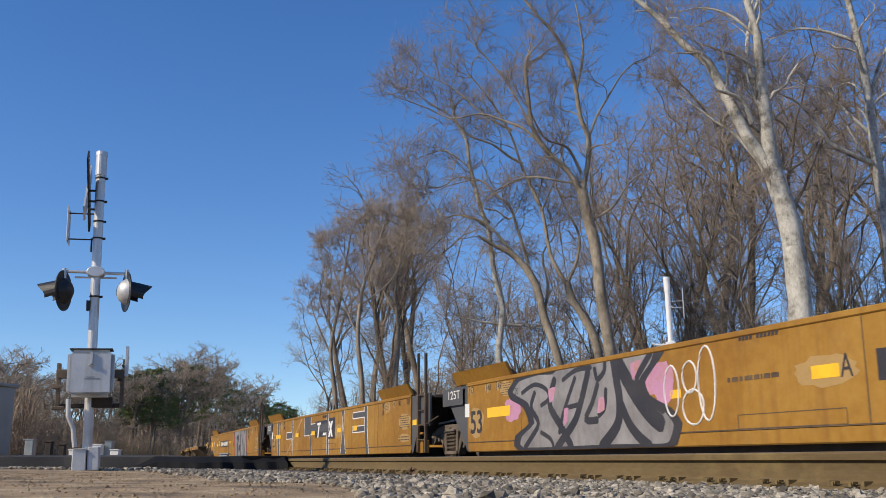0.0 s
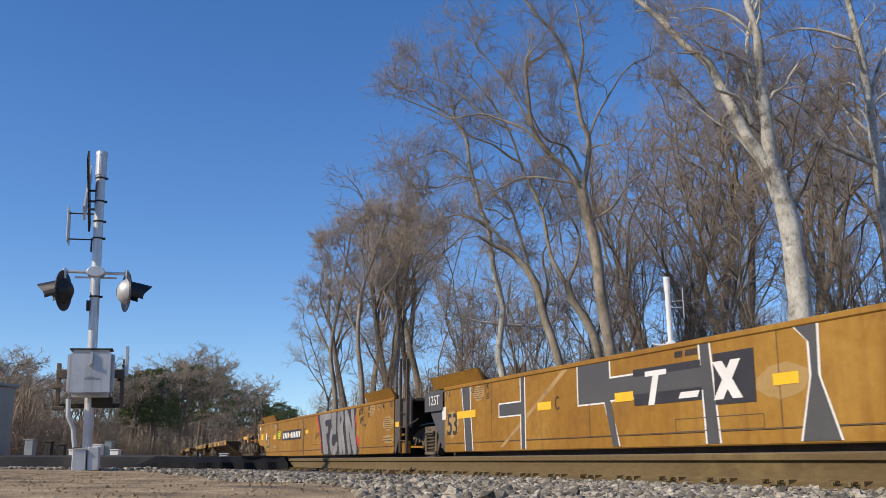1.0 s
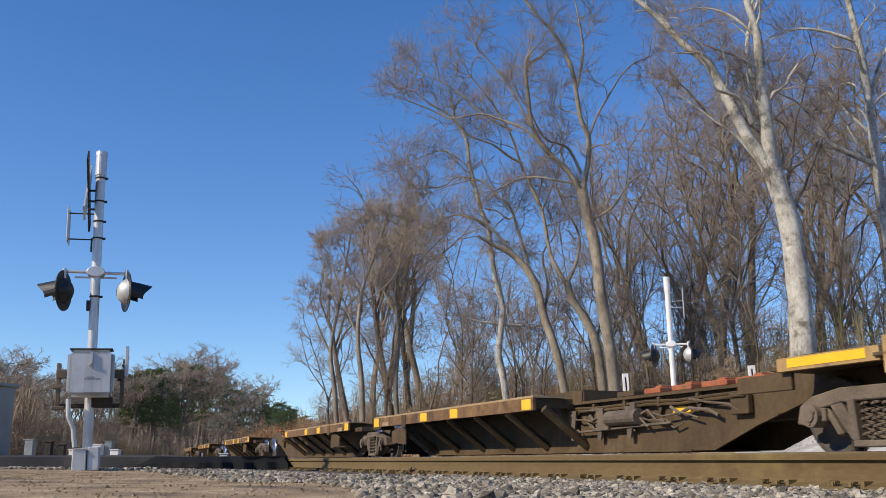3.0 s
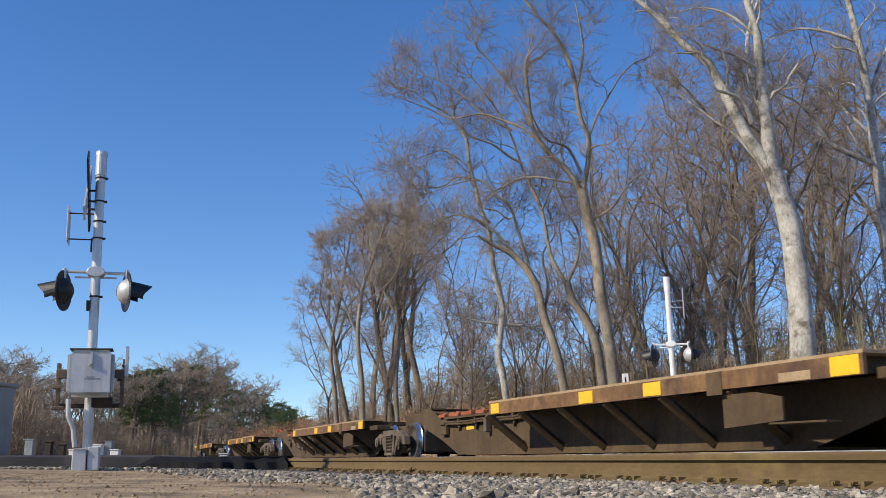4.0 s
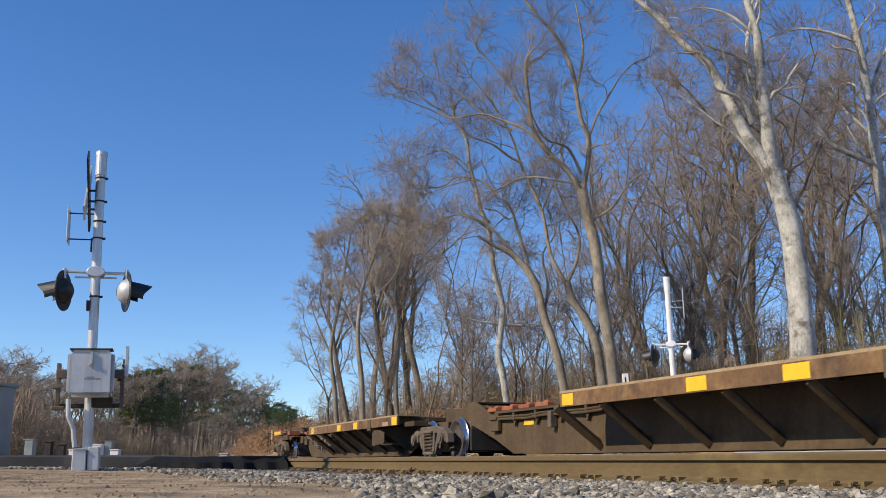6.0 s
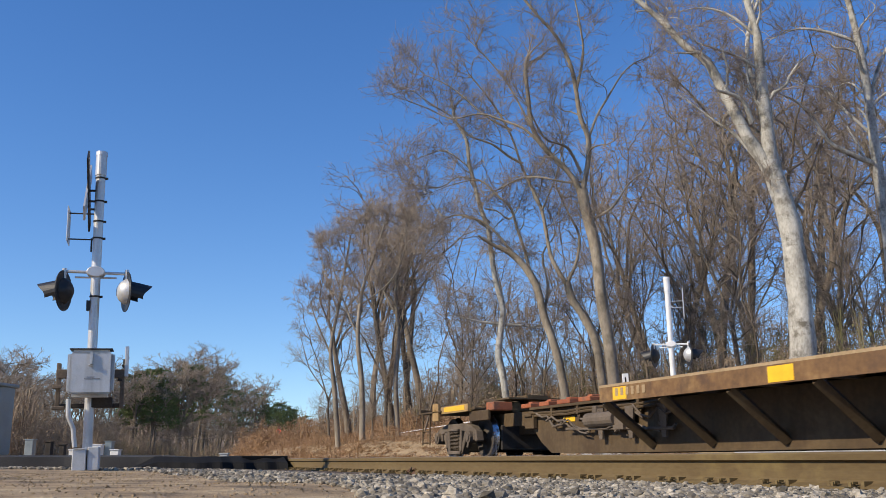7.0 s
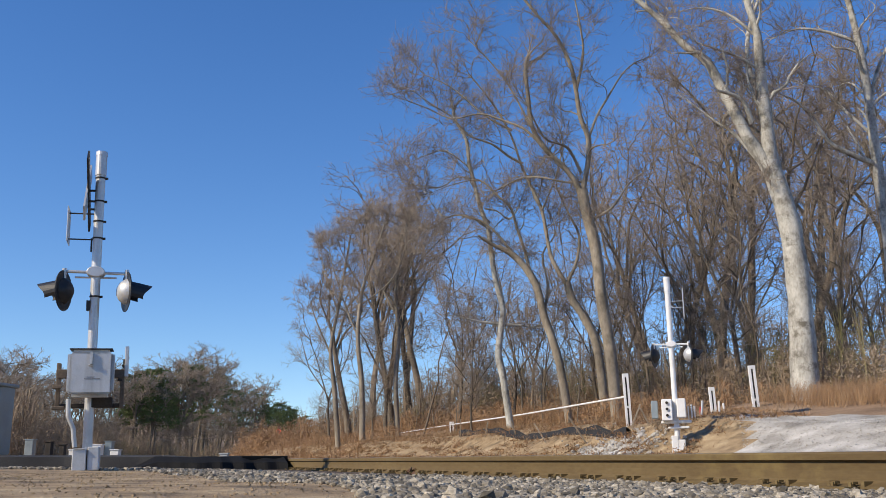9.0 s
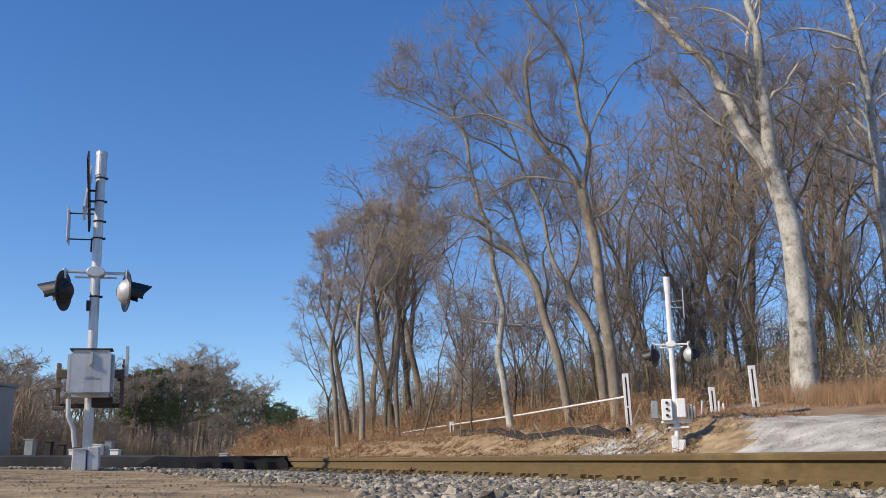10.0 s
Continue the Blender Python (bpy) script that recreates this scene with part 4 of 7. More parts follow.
        part("ladder", lad, M_WELL_DARK, u, "dark upright ladder rails")
        bm = bmesh.new()
        box(bm, (half - 0.93, sd * 1.40, 0.27), (0.3, 0.16, 0.28))
        box(bm, (half - 0.9, sd * 1.44, 0.56), (0.22, 0.1, 0.05))
        part("step_box", bm, M_WELL, u, "yellow end step", bevel=0.01)
    # air hose bent over the joint
    hose = bmesh.new()
    tube(hose, [Vector((half + x, -1.05 + 0.3 * k, z)) for k, (x, z) in enumerate(((-0.9, 0.78), (-0.35, 0.86), (0.0, 1.05), (0.25, 1.22), (0.5, 1.26)))], 0.022)
    part("air_hose", hose, M_GREYBOX, u, "pale grey air hose")
    # seam lines of the side plates, and the stiffening panel
    for k, x in enumerate((a - 2.6, a - 6.6, b + 6.0, b + 2.4)):
        sheet("weld_seam", rect(x - 0.008, x + 0.008, 0.32, 1.38), M_WELL_DARK, u, 0.0025)
    return u, a, b, half


def blob(cx, cz, rx, rz, seed, n=22):
    rng = random.Random(seed)
    return [(cx + rx * math.cos(2 * math.pi * k / n) * rng.uniform(0.82, 1.1), cz + rz * math.sin(2 * math.pi * k / n) * rng.uniform(0.85, 1.08)) for k in range(n)]


def stock_marks(u, a, b, half, seed, skip=()):
    """Lettering and reflectors that each well carries at its ends."""
    x = b + 0.38
    words("number_mark", "53", 0.5, M_INK, u, pose(x + 0.05, FACE - 0.003, 0.69), "black stencilled 53", fit=(0.55, 0.44), bold=0.008)
    sheet("sticker", rect(b - 0.12, b + 0.1, 0.80, 1.06), M_CHALK, u, 0.006, "cream label plate")
    for i, (dx, txt) in enumerate(((0.1, "53"), (0.92, "48"), (1.38, "45"), (2.1, "40"))):
        words("length_mark", txt, 0.14, M_INK, u, pose(b + dx + 0.13, FACE - 0.003, 1.31 if txt != "40" else 1.34), fit=(0.14, 0.12))
        sheet("tick", rect(b + dx, b + dx + 0.025, 1.23, 1.40), M_INK, u)
    words("length_mark", "20", 0.14, M_INK, u, pose(b + 2.23, FACE - 0.003, 1.16), fit=(0.14, 0.12))
    scribble(u, b + 1.6, b + 2.0, 1.12, 1.36, 6, M_WELL_DARK, seed + 1, fill=0.35)
    for i, (dx, txt) in enumerate(((0.16, "53"), (0.8, "48"), (1.2, "45"), (2.1, "40"))):
        words("length_mark", txt, 0.14, M_INK, u, pose(a - dx - 0.06, FACE - 0.003, 1.31), fit=(0.13, 0.12))
        sheet("tick", rect(a - dx + 0.04, a - dx + 0.06, 1.23, 1.40), M_INK, u)
    words("length_mark", "20", 0.14, M_INK, u, pose(a - 2.16, FACE - 0.003, 1.14), fit=(0.13, 0.12))
    for k, (cx, cz, rx, rz) in enumerate(((a - 0.45, 0.87, 0.42, 0.19), (a - 0.47, 0.485, 0.46, 0.1), (b + 1.8, 1.24, 0.26, 0.15), (b + 0.16, 1.31, 0.13, 0.09), (b + 0.98, 1.31, 0.13, 0.09), (b + 1.44, 1.31, 0.1, 0.09),
                                              (b + 0.43, 0.69, 0.36, 0.29), (a - 1.85, 1.27, 0.26, 0.15), (a - 1.25, 1.31, 0.13, 0.09))):
        sheet("paint_patch", blob(cx, cz, rx, rz, seed + k), M_PATCH, u, 0.0012 + 0.00005 * k, "paler touched-up paint")
    scribble(u, a - 0.78, a - 0.12, 0.72, 1.02, 6, M_WELL_DARK, seed + 2, fill=0.35)
    scribble(u, a - 2.0, a - 1.7, 1.16, 1.38, 6, M_WELL_DARK, seed + 4, fill=0.35)
    scribble(u, a - 0.85, a - 0.1, 0.42, 0.55, 2, M_WELL_DARK, seed + 3, fill=0.4)
    sheet("reflector", rect(a + 0.04, a + 0.46, 0.76, 0.88), M_REFLECT, u, 0.003, "yellow reflective strip", y=-1.47)
    # raised lower panel
    mid = (a + b) / 2
    for z in (0.32, 0.48):
        sheet("panel_seam", rect(mid - 0.2, mid + 1.5, z - 0.005, z + 0.005), M_WELL_DARK, u, 0.003)
    for x in (mid - 0.2, mid + 1.5):
        sheet("panel_seam", rect(x - 0.006, x + 0.006, 0.32, 0.48), M_WELL_DARK, u, 0.003)
    sheet("panel_seam", rect(b, a, 0.302, 0.318), M_WELL_DARK, u, 0.0015)


def car_code(u, x, z, w, h, seed, label, mat=None, plate=None):
    """A car's marks, as plain bars."""
    if plate:
        sheet("name_plate", rect(x - w / 2 - 0.12, x + w / 2 + 0.12, z - h * 0.85, z + h * 0.85), plate, u, 0.003, "black number panel")
    bm = bmesh.new()
    n = 11
    for k in range(n):
        if k == 4:
            continue
        cx = x - w / 2 + w * (k + 0.5) / n
        slab(bm, [(cx - w / n * 0.36 - 0.1 * h, z - h / 2), (cx + w / n * 0.3 - 0.1 * h, z - h / 2), (cx + w / n * 0.36 + 0.1 * h, z + h / 2), (cx - w / n * 0.3 + 0.1 * h, z + h / 2)], FACE - 0.007, FACE - 0.0055)
    tagged(part("car_mark", bm, mat or M_INK, u, label), kind="stuff")


J = [-0.9, 19.3, 39.5, 60.0]
bogie = build_bogie()
for i, s in enumerate(J):
    bogie_at(bogie, s, i == 0)

# leading unit: large silver letters on pink
u1, a, b, half = well_unit(J[0], J[1], "yellow double-stack well car unit with large silver and pink graffiti")
mid = (J[0] + J[1]) / 2
X = lambda s: mid - s
stock_marks(u1, a, b, half, 11)
sheet("grey_plate", rect(X(18.75), X(17.65), 1.06, 1.41), M_GREYPAINT, u1, 0.02, "dark grey plate")
words("load_mark", "125T", 0.3, M_CHALK, u1, pose(X(18.1), FACE - 0.026, 1.27), "white stencilled 125T", fit=(0.62, 0.17))
sheet("reflector", rect(X(16.5), X(15.5), 0.75, 0.93), M_REFLECT, u1, 0.003, "yellow reflective strip")


for i, (s, z, rx, rz) in enumerate(((15.4, 0.85, 0.35, 0.22), (14.6, 1.15, 0.5, 0.2), (13.4, 0.95, 0.45, 0.3), (12.5, 0.8, 0.4, 0.3), (11.2, 1.1, 0.5, 0.3), (10.75, 0.98, 0.26, 0.3))):
    sheet("pink_haze", blob(X(s), z, rx, rz, i), M_PINK, u1, 0.002 + 0.0002 * i, "pink sprayed background")
paint(u1, X, "black_outline", [(15.59, 1.18), (15.21, 1.39), (14.37, 1.43), (13.9, 1.41), (13.6, 1.455), (12.6, 1.455), (11.85, 1.455), (10.74, 1.455), (10.69, 1.36), (10.96, 1.17), (11.16, 1.01), (11.05, 0.82), (10.57, 0.63), (10.35, 0.43), (10.45, 0.23), (10.59, 0.14), (12.13, 0.14), (15.2, 0.14), (15.29, 0.39), (14.76, 0.58), (14.98, 0.87), (15.46, 1.02)], M_INK, 0.0036, "black sprayed outline")
paint(u1, X, "silver_fill", [(15.37, 1.15), (15.09, 1.32), (14.35, 1.37), (13.85, 1.34), (13.53, 1.455), (12.6, 1.45), (11.85, 1.41), (10.95, 1.43), (11.03, 1.25), (11.31, 1.05), (11.15, 0.78), (10.76, 0.61), (10.54, 0.42), (10.64, 0.23), (10.79, 0.18), (12.12, 0.19), (14.96, 0.18), (15.03, 0.37), (14.54, 0.58), (14.77, 0.93), (15.16, 1.06)], M_SILVER, 0.0042, "silver sprayed letters")
brush(u1, X, "black_line", [(14.51, 1.08), (14.65, 0.84), (14.39, 0.57), (14.7, 0.32), (14.91, 0.18)], 0.109, M_INK, 0.0046, "black sprayed outline")
brush(u1, X, "black_line", [(15, 1.11), (14.51, 1.22), (14.08, 1.11), (14.01, 0.95), (14.28, 0.86)], 0.078, M_INK, 0.00472, "black sprayed outline")
brush(u1, X, "black_line", [(13.79, 1.24), (13.92, 1.04), (13.95, 0.81), (13.61, 0.5), (13.28, 0.18)], 0.155, M_INK, 0.00484, "black sprayed outline")
brush(u1, X, "black_line", [(13.51, 1.22), (13.07, 1.34), (12.61, 1.34)], 0.078, M_INK, 0.00496, "black sprayed outline")
brush(u1, X, "black_line", [(13.11, 1.22), (13.34, 0.93), (13.55, 0.64), (13.66, 0.4)], 0.093, M_INK, 0.00508, "black sprayed outline")
brush(u1, X, "black_line", [(12.7, 1.28), (12.92, 0.88), (13.15, 0.56), (13.56, 0.29), (13.76, 0.16)], 0.155, M_INK, 0.0052, "black sprayed outline")
brush(u1, X, "black_line", [(13.37, 0.78), (12.97, 0.81)], 0.078, M_INK, 0.00532, "black sprayed outline")
brush(u1, X, "black_line", [(12.5, 1.31), (12.43, 1.15), (12.23, 1.25), (12.2, 1.39)], 0.093, M_INK, 0.00544, "black sprayed outline")
brush(u1, X, "black_line", [(12.43, 1.07), (12.6, 0.81), (12.81, 0.57), (12.47, 0.55)], 0.109, M_INK, 0.00556, "black sprayed outline")
brush(u1, X, "black_line", [(12.2, 0.98), (12.25, 0.72), (12.42, 0.62)], 0.093, M_INK, 0.00568, "black sprayed outline")
brush(u1, X, "black_line", [(11.96, 1.41), (11.88, 1.05), (11.83, 0.77), (11.92, 0.45), (12.36, 0.16)], 0.186, M_INK, 0.0058, "black sprayed outline")
brush(u1, X, "black_line", [(11.81, 1.31), (11.57, 1.03), (11.34, 0.79), (11.07, 0.57), (10.83, 0.44)], 0.248, M_INK, 0.00592, "black sprayed outline")
brush(u1, X, "black_line", [(11.81, 0.77), (11.61, 0.48), (11.38, 0.29), (11.11, 0.15)], 0.155, M_INK, 0.00604, "black sprayed outline")
brush(u1, X, "black_line", [(11, 1.39), (11.22, 1.21), (11.36, 1.05), (11.13, 0.8), (10.76, 0.61)], 0.109, M_INK, 0.00616, "black sprayed outline")
brush(u1, X, "black_line", [(14.3, 0.42), (13.96, 0.3), (13.85, 0.14)], 0.078, M_INK, 0.00628, "black sprayed outline")
paint(u1, X, "pink_fill", [(14.01, 1.1), (13.77, 1.13), (13.83, 0.94), (13.97, 0.89)], M_PINK, 0.0068, "pink sprayed fill")
paint(u1, X, "pink_fill", [(13.48, 0.76), (13.35, 0.77), (13.38, 0.57), (13.52, 0.5)], M_PINK, 0.0069, "pink sprayed fill")
paint(u1, X, "pink_fill", [(12.4, 0.86), (12.26, 0.88), (12.25, 0.69), (12.46, 0.65)], M_PINK, 0.007, "pink sprayed fill")
paint(u1, X, "pink_fill", [(11.51, 1.29), (11.23, 1.33), (11.33, 1.19), (11.46, 1.06)], M_PINK, 0.0071, "pink sprayed fill")
# white bubble tag
for k, (s, z, rx, rz) in enumerate(((10.55, 0.85, 0.16, 0.33), (10.1, 0.62, 0.22, 0.22), (10.15, 1.0, 0.15, 0.2), (9.8, 0.9, 0.17, 0.46))):
    ring = [Vector((X(s) + rx * math.cos(q / 10 * math.pi), FACE - 0.004, z + rz * math.sin(q / 10 * math.pi))) for q in range(21)]
    bm = bmesh.new()
    tube(bm, ring, 0.014, n=4)
    part("bubble_tag", bm, M_CHALK, u1, "cream sprayed bubble outline tag")
sheet("reflector", rect(X(10.6), X(10.35), 0.75, 0.86), M_REFLECT, u1, 0.003, "yellow reflective strip")
sheet("reflector", rect(X(8.0), X(7.6), 0.80, 0.94), M_REFLECT, u1, 0.004, "yellow reflective strip")
sheet("paint_patch", blob(X(7.8), 0.88, 0.5, 0.17, 31), M_PATCH, u1, 0.002, "paler touched-up paint")
words("unit_mark", "A", 0.3, M_INK, u1, pose(X(7.5), FACE - 0.004, 0.91), "black letter A", fit=(0.17, 0.24))
car_code(u1, X(8.8), 1.38, 0.7, 0.08, 3, "small black car marks")
scribble(u1, X(9.4), X(8.5), 0.85, 0.95, 1, M_WELL_DARK, 21)
sheet("name_plate", rect(X(7.1), X(4.2), 0.72, 1.03), M_INK, u1, 0.003, "black number panel")

# middle unit: grey painted lines and two pale block letters
u2, a, b, half = well_unit(J[1], J[2], "yellow double-stack well car unit with grey painted lines and patches")
mid2 = (J[1] + J[2]) / 2
X = lambda s: mid2 - s
stock_marks(u2, a, b, half, 17)
sheet("grey_plate", rect(X(38.8), X(37.7), 1.0, 1.42), M_GREYPAINT, u2, 0.02, "dark grey plate")
words("load_mark", "125T", 0.3, M_CHALK, u2, pose(X(38.2), FACE - 0.026, 1.23), "white stencilled 125T", fit=(0.62, 0.2))
sheet("reflector", rect(X(36.95), X(36.0), 0.79, 0.93), M_REFLECT, u2, 0.006, "yellow reflective strip")
GREY = {
    "stripe_rear": [(X(36.69), 1.40), (X(36.29), 1.40), (X(36.27), 0.9), (X(36.16), 0.15), (X(36.5), 0.15), (X(36.58), 0.8)],
    "stripe_1": rect(X(34.0), X(33.86), 0.16, 1.40), "bar_1": rect(X(34.9), X(33.97), 0.75, 0.96),
    "block": [(X(31.97), 0.80), (X(31.04), 0.80), (X(31.04), 1.43), (X(31.97), 1.40)], "bar_2": rect(X(31.04), X(28.8), 0.82, 1.13),
    "stripe_2": [(X(31.2), 0.8), (X(31.02), 0.8), (X(30.84), 0.16), (X(31.0), 0.16)], "stripe_3": [(X(28.86), 1.40), (X(28.68), 1.40), (X(28.56), 0.16), (X(28.8), 0.16)],
    "wedge": [(X(27.2), 1.43), (X(26.82), 1.43), (X(26.85), 0.85), (X(26.6), 0.16), (X(27.15), 0.16), (X(26.95), 0.85), (X(26.95), 1.2)],
    "stripe_4": [(X(24.69), 1.42), (X(24.46), 1.42), (X(24.44), 0.8), (X(24.27), 0.14), (X(24.5), 0.14), (X(24.66), 0.8)],
    "bar_3": rect(X(25.85), X(24.68), 1.12, 1.26), "bar_4": rect(X(25.85), X(24.68), 0.74, 0.88)}
for i, o in enumerate(GREY.values()):
    cx, cz = sum(p[0] for p in o) / len(o), sum(p[1] for p in o) / len(o)
    sheet("pale_outline", [(x + 0.035 * (1 if x > cx else -1), z + (0.025 * (1 if z > cz else -1) if 0.2 < z < 1.38 else 0)) for x, z in o], M_CHALK, u2, 0.0022 + 0.0001 * i, "thin pale painted outline")
    sheet("grey_patch", o, M_GREYPAINT, u2, 0.004 + 0.0001 * i, "flat dark grey painted patch")
sheet("dark_patch", rect(X(30.4), X(28.86), 0.70, 0.86), M_INK, u2, 0.0055, "black patch")
sheet("dark_patch", rect(X(28.6), X(27.85), 0.62, 1.24), M_INK, u2, 0.0055, "black patch")
sheet("dark_patch", rect(X(30.4), X(28.86), 1.10, 1.20), M_INK, u2, 0.0052, "black patch")
words("block_letter", "I", 0.5, M_CHALK, u2, pose(X(29.9), FACE - 0.008, 0.92), "cream block letter", fit=(0.3, 0.46), bold=0.03, slant=0.3)
sheet("block_letter", rect(X(30.1), X(29.6), 1.08, 1.15), M_CHALK, u2, 0.0085)
sheet("block_letter", [(X(29.35), 0.74), (X(28.95), 0.74), (X(28.9), 0.82), (X(29.3), 0.82)], M_CHALK, u2, 0.008)
words("block_letter", "X", 0.5, M_CHALK, u2, pose(X(28.35), FACE - 0.008, 0.91), "cream block letter X", fit=(0.55, 0.46), bold=0.05)
for s0, s1 in ((30.9, 30.42), (33.36, 32.87), (27.55, 27.14), (25.8, 25.4)):
    sheet("reflector", rect(X(s0), X(s1), 0.78, 0.91), M_REFLECT, u2, 0.0068, "yellow reflective strip")
sheet("paint_patch", blob(X(27.4), 0.82, 0.45, 0.2, 33), M_PATCH, u2, 0.002, "paler touched-up paint")
words("unit_mark", "C", 0.3, M_INK, u2, pose(X(32.67), FACE - 0.004, 0.87), "black letter C", fit=(0.14, 0.22))
car_code(u2, X(29.15), 1.31, 0.5, 0.08, 4, "small black car marks")
# faint slanting stripe across the side
sheet("grey_slant", [(X(34.9), 0.2), (X(34.75), 0.2), (X(32.2), 1.42), (X(32.4), 1.42)], M_EDGE, u2, 0.0017, "faint slanting stripe")

# trailing unit: silver letters edged with red
u3, a, b, half = well_unit(J[2], J[3], "yellow double-stack well car unit with silver and red graffiti", tail=True)
mid3 = (J[2] + J[3]) / 2
X = lambda s: mid3 - s
stock_marks(u3, a, b, half, 23)
paint(u3, X, "black_ground", [(48.93, 1.455), (44.61, 1.455), (44.56, 1.11), (44.37, 0.48), (44.2, 0.14), (48.19, 0.14), (48.46, 0.48), (48.79, 1.06)], M_INK, 0.0042, "black sprayed ground")
paint(u3, X, "red_edge", [(49.11, 1.45), (48.88, 1.455), (48.71, 1.06), (48.41, 0.48), (48.14, 0.2), (48.43, 0.24), (48.62, 0.43), (48.54, 0.54), (48.78, 0.83), (48.95, 1.02), (48.89, 1.12), (49.13, 1.19)], M_RED, 0.0036, "red sprayed edge")
paint(u3, X, "red_edge", [(44.65, 1.455), (44.56, 1.45), (44.47, 1.09), (44.34, 0.95), (44.39, 0.84), (44.47, 0.79), (44.39, 0.65), (44.2, 0.59), (44.09, 0.45), (44.15, 0.37), (44.27, 0.33), (44.2, 0.16), (44.3, 0.16), (44.44, 0.79)], M_RED, 0.0036, "red sprayed edge")
paint(u3, X, "letter", [(48.75, 1.39), (47.31, 1.45), (47.28, 1.21), (48.01, 1.18), (47.93, 0.98), (47.67, 1.01), (47.59, 0.82), (47.85, 0.75), (47.5, 0.2), (48.11, 0.19), (48.4, 0.8), (48.64, 1.1)], M_SILVER, 0.0048, "silver sprayed letter")
brush(u3, X, "letter_outline", [(46.75, 1.28), (46.97, 1.3), (47.09, 1.19), (47.01, 1.04), (46.74, 1.05)], 0.36, M_INK, 0.0052, "black sprayed outline")
brush(u3, X, "letter_outline", [(46.72, 0.86), (47.05, 0.86), (47.25, 0.68), (47.22, 0.42), (46.96, 0.26), (46.63, 0.32), (46.55, 0.42)], 0.36, M_INK, 0.0052, "black sprayed outline")
brush(u3, X, "letter", [(46.75, 1.28), (46.97, 1.3), (47.09, 1.19), (47.01, 1.04), (46.74, 1.05)], 0.27, M_SILVER, 0.0056, "silver sprayed letter")
brush(u3, X, "letter", [(46.72, 0.86), (47.05, 0.86), (47.25, 0.68), (47.22, 0.42), (46.96, 0.26), (46.63, 0.32), (46.55, 0.42)], 0.27, M_SILVER, 0.0057, "silver sprayed letter")
brush(u3, X, "letter_outline", [(46.34, 1.33), (46.32, 0.91), (46.19, 0.56), (46.01, 0.21)], 0.39, M_INK, 0.006, "black sprayed outline")
brush(u3, X, "letter_outline", [(46.28, 1.36), (46, 1.32), (45.91, 1.12), (46.07, 0.92), (46.23, 0.83)], 0.33, M_INK, 0.006, "black sprayed outline")
brush(u3, X, "letter_outline", [(45.98, 0.84), (45.83, 0.54), (45.64, 0.21)], 0.37, M_INK, 0.006, "black sprayed outline")
brush(u3, X, "letter", [(46.34, 1.33), (46.32, 0.91), (46.19, 0.56), (46.01, 0.21)], 0.3, M_SILVER, 0.0064, "silver sprayed letter")
brush(u3, X, "letter", [(46.28, 1.36), (46, 1.32), (45.91, 1.12), (46.07, 0.92), (46.23, 0.83)], 0.24, M_SILVER, 0.0065, "silver sprayed letter")
brush(u3, X, "letter", [(45.98, 0.84), (45.83, 0.54), (45.64, 0.21)], 0.28, M_SILVER, 0.0066, "silver sprayed letter")
brush(u3, X, "letter_outline", [(45.52, 1.32), (45.38, 0.89), (45.23, 0.52), (45.06, 0.22)], 0.39, M_INK, 0.0068, "black sprayed outline")
brush(u3, X, "letter_outline", [(45.48, 1.29), (45.09, 0.92), (44.77, 0.5), (44.52, 0.22)], 0.35, M_INK, 0.0068, "black sprayed outline")
brush(u3, X, "letter_outline", [(44.86, 1.37), (44.74, 1.03), (44.61, 0.58), (44.46, 0.21)], 0.37, M_INK, 0.0068, "black sprayed outline")
brush(u3, X, "letter", [(45.52, 1.32), (45.38, 0.89), (45.23, 0.52), (45.06, 0.22)], 0.3, M_SILVER, 0.0072, "silver sprayed letter")
brush(u3, X, "letter", [(45.48, 1.29), (45.09, 0.92), (44.77, 0.5), (44.52, 0.22)], 0.26, M_SILVER, 0.0073, "silver sprayed letter")
brush(u3, X, "letter", [(44.86, 1.37), (44.74, 1.03), (44.61, 0.58), (44.46, 0.21)], 0.28, M_SILVER, 0.0074, "silver sprayed letter")
words("scrawl", "STOP", 0.2, M_INK, u3, pose(X(43.96), FACE - 0.004, 1.27, 0, -8, 0), "thin black scrawled tag", fit=(0.42, 0.17), bold=0.004, slant=0.2)
words("scrawl", "LIVE", 0.2, M_INK, u3, pose(X(43.86), FACE - 0.004, 1.05, 0, -8, 0), "thin black scrawled tag", fit=(0.36, 0.13), bold=0.002, slant=0.2)
brush(u3, X, "scrawl", [(43.98, 0.94), (43.85, 0.96), (43.75, 0.89), (43.6, 0.90), (43.46, 0.90)], 0.022, M_INK, 0.004, "thin black scrawled arrow")
brush(u3, X, "scrawl", [(43.58, 0.94), (43.46, 0.90), (43.56, 0.85)], 0.02, M_INK, 0.0041, "thin black scrawled arrow")
for k, line in enumerate(([(49.3, 0.80), (49.22, 0.86), (49.2, 0.78), (49.3, 0.66), (49.16, 0.68)], [(49.1, 0.84), (49.16, 0.74), (49.08, 0.68), (49.04, 0.80), (49.1, 0.84)],
                          [(48.96, 0.86), (48.95, 0.68)], [(48.86, 0.84), (48.9, 0.76), (48.78, 0.76)], [(48.8, 0.88), (48.8, 0.68)])):
    brush(u3, X, "scrawl", line, 0.022, M_INK, 0.0042 + 0.0001 * k, "thin black scrawled tag")
car_code(u3, X(53.05), 0.875, 3.0, 0.2, 5, "white slanted car marks", M_CHALK, M_INK)
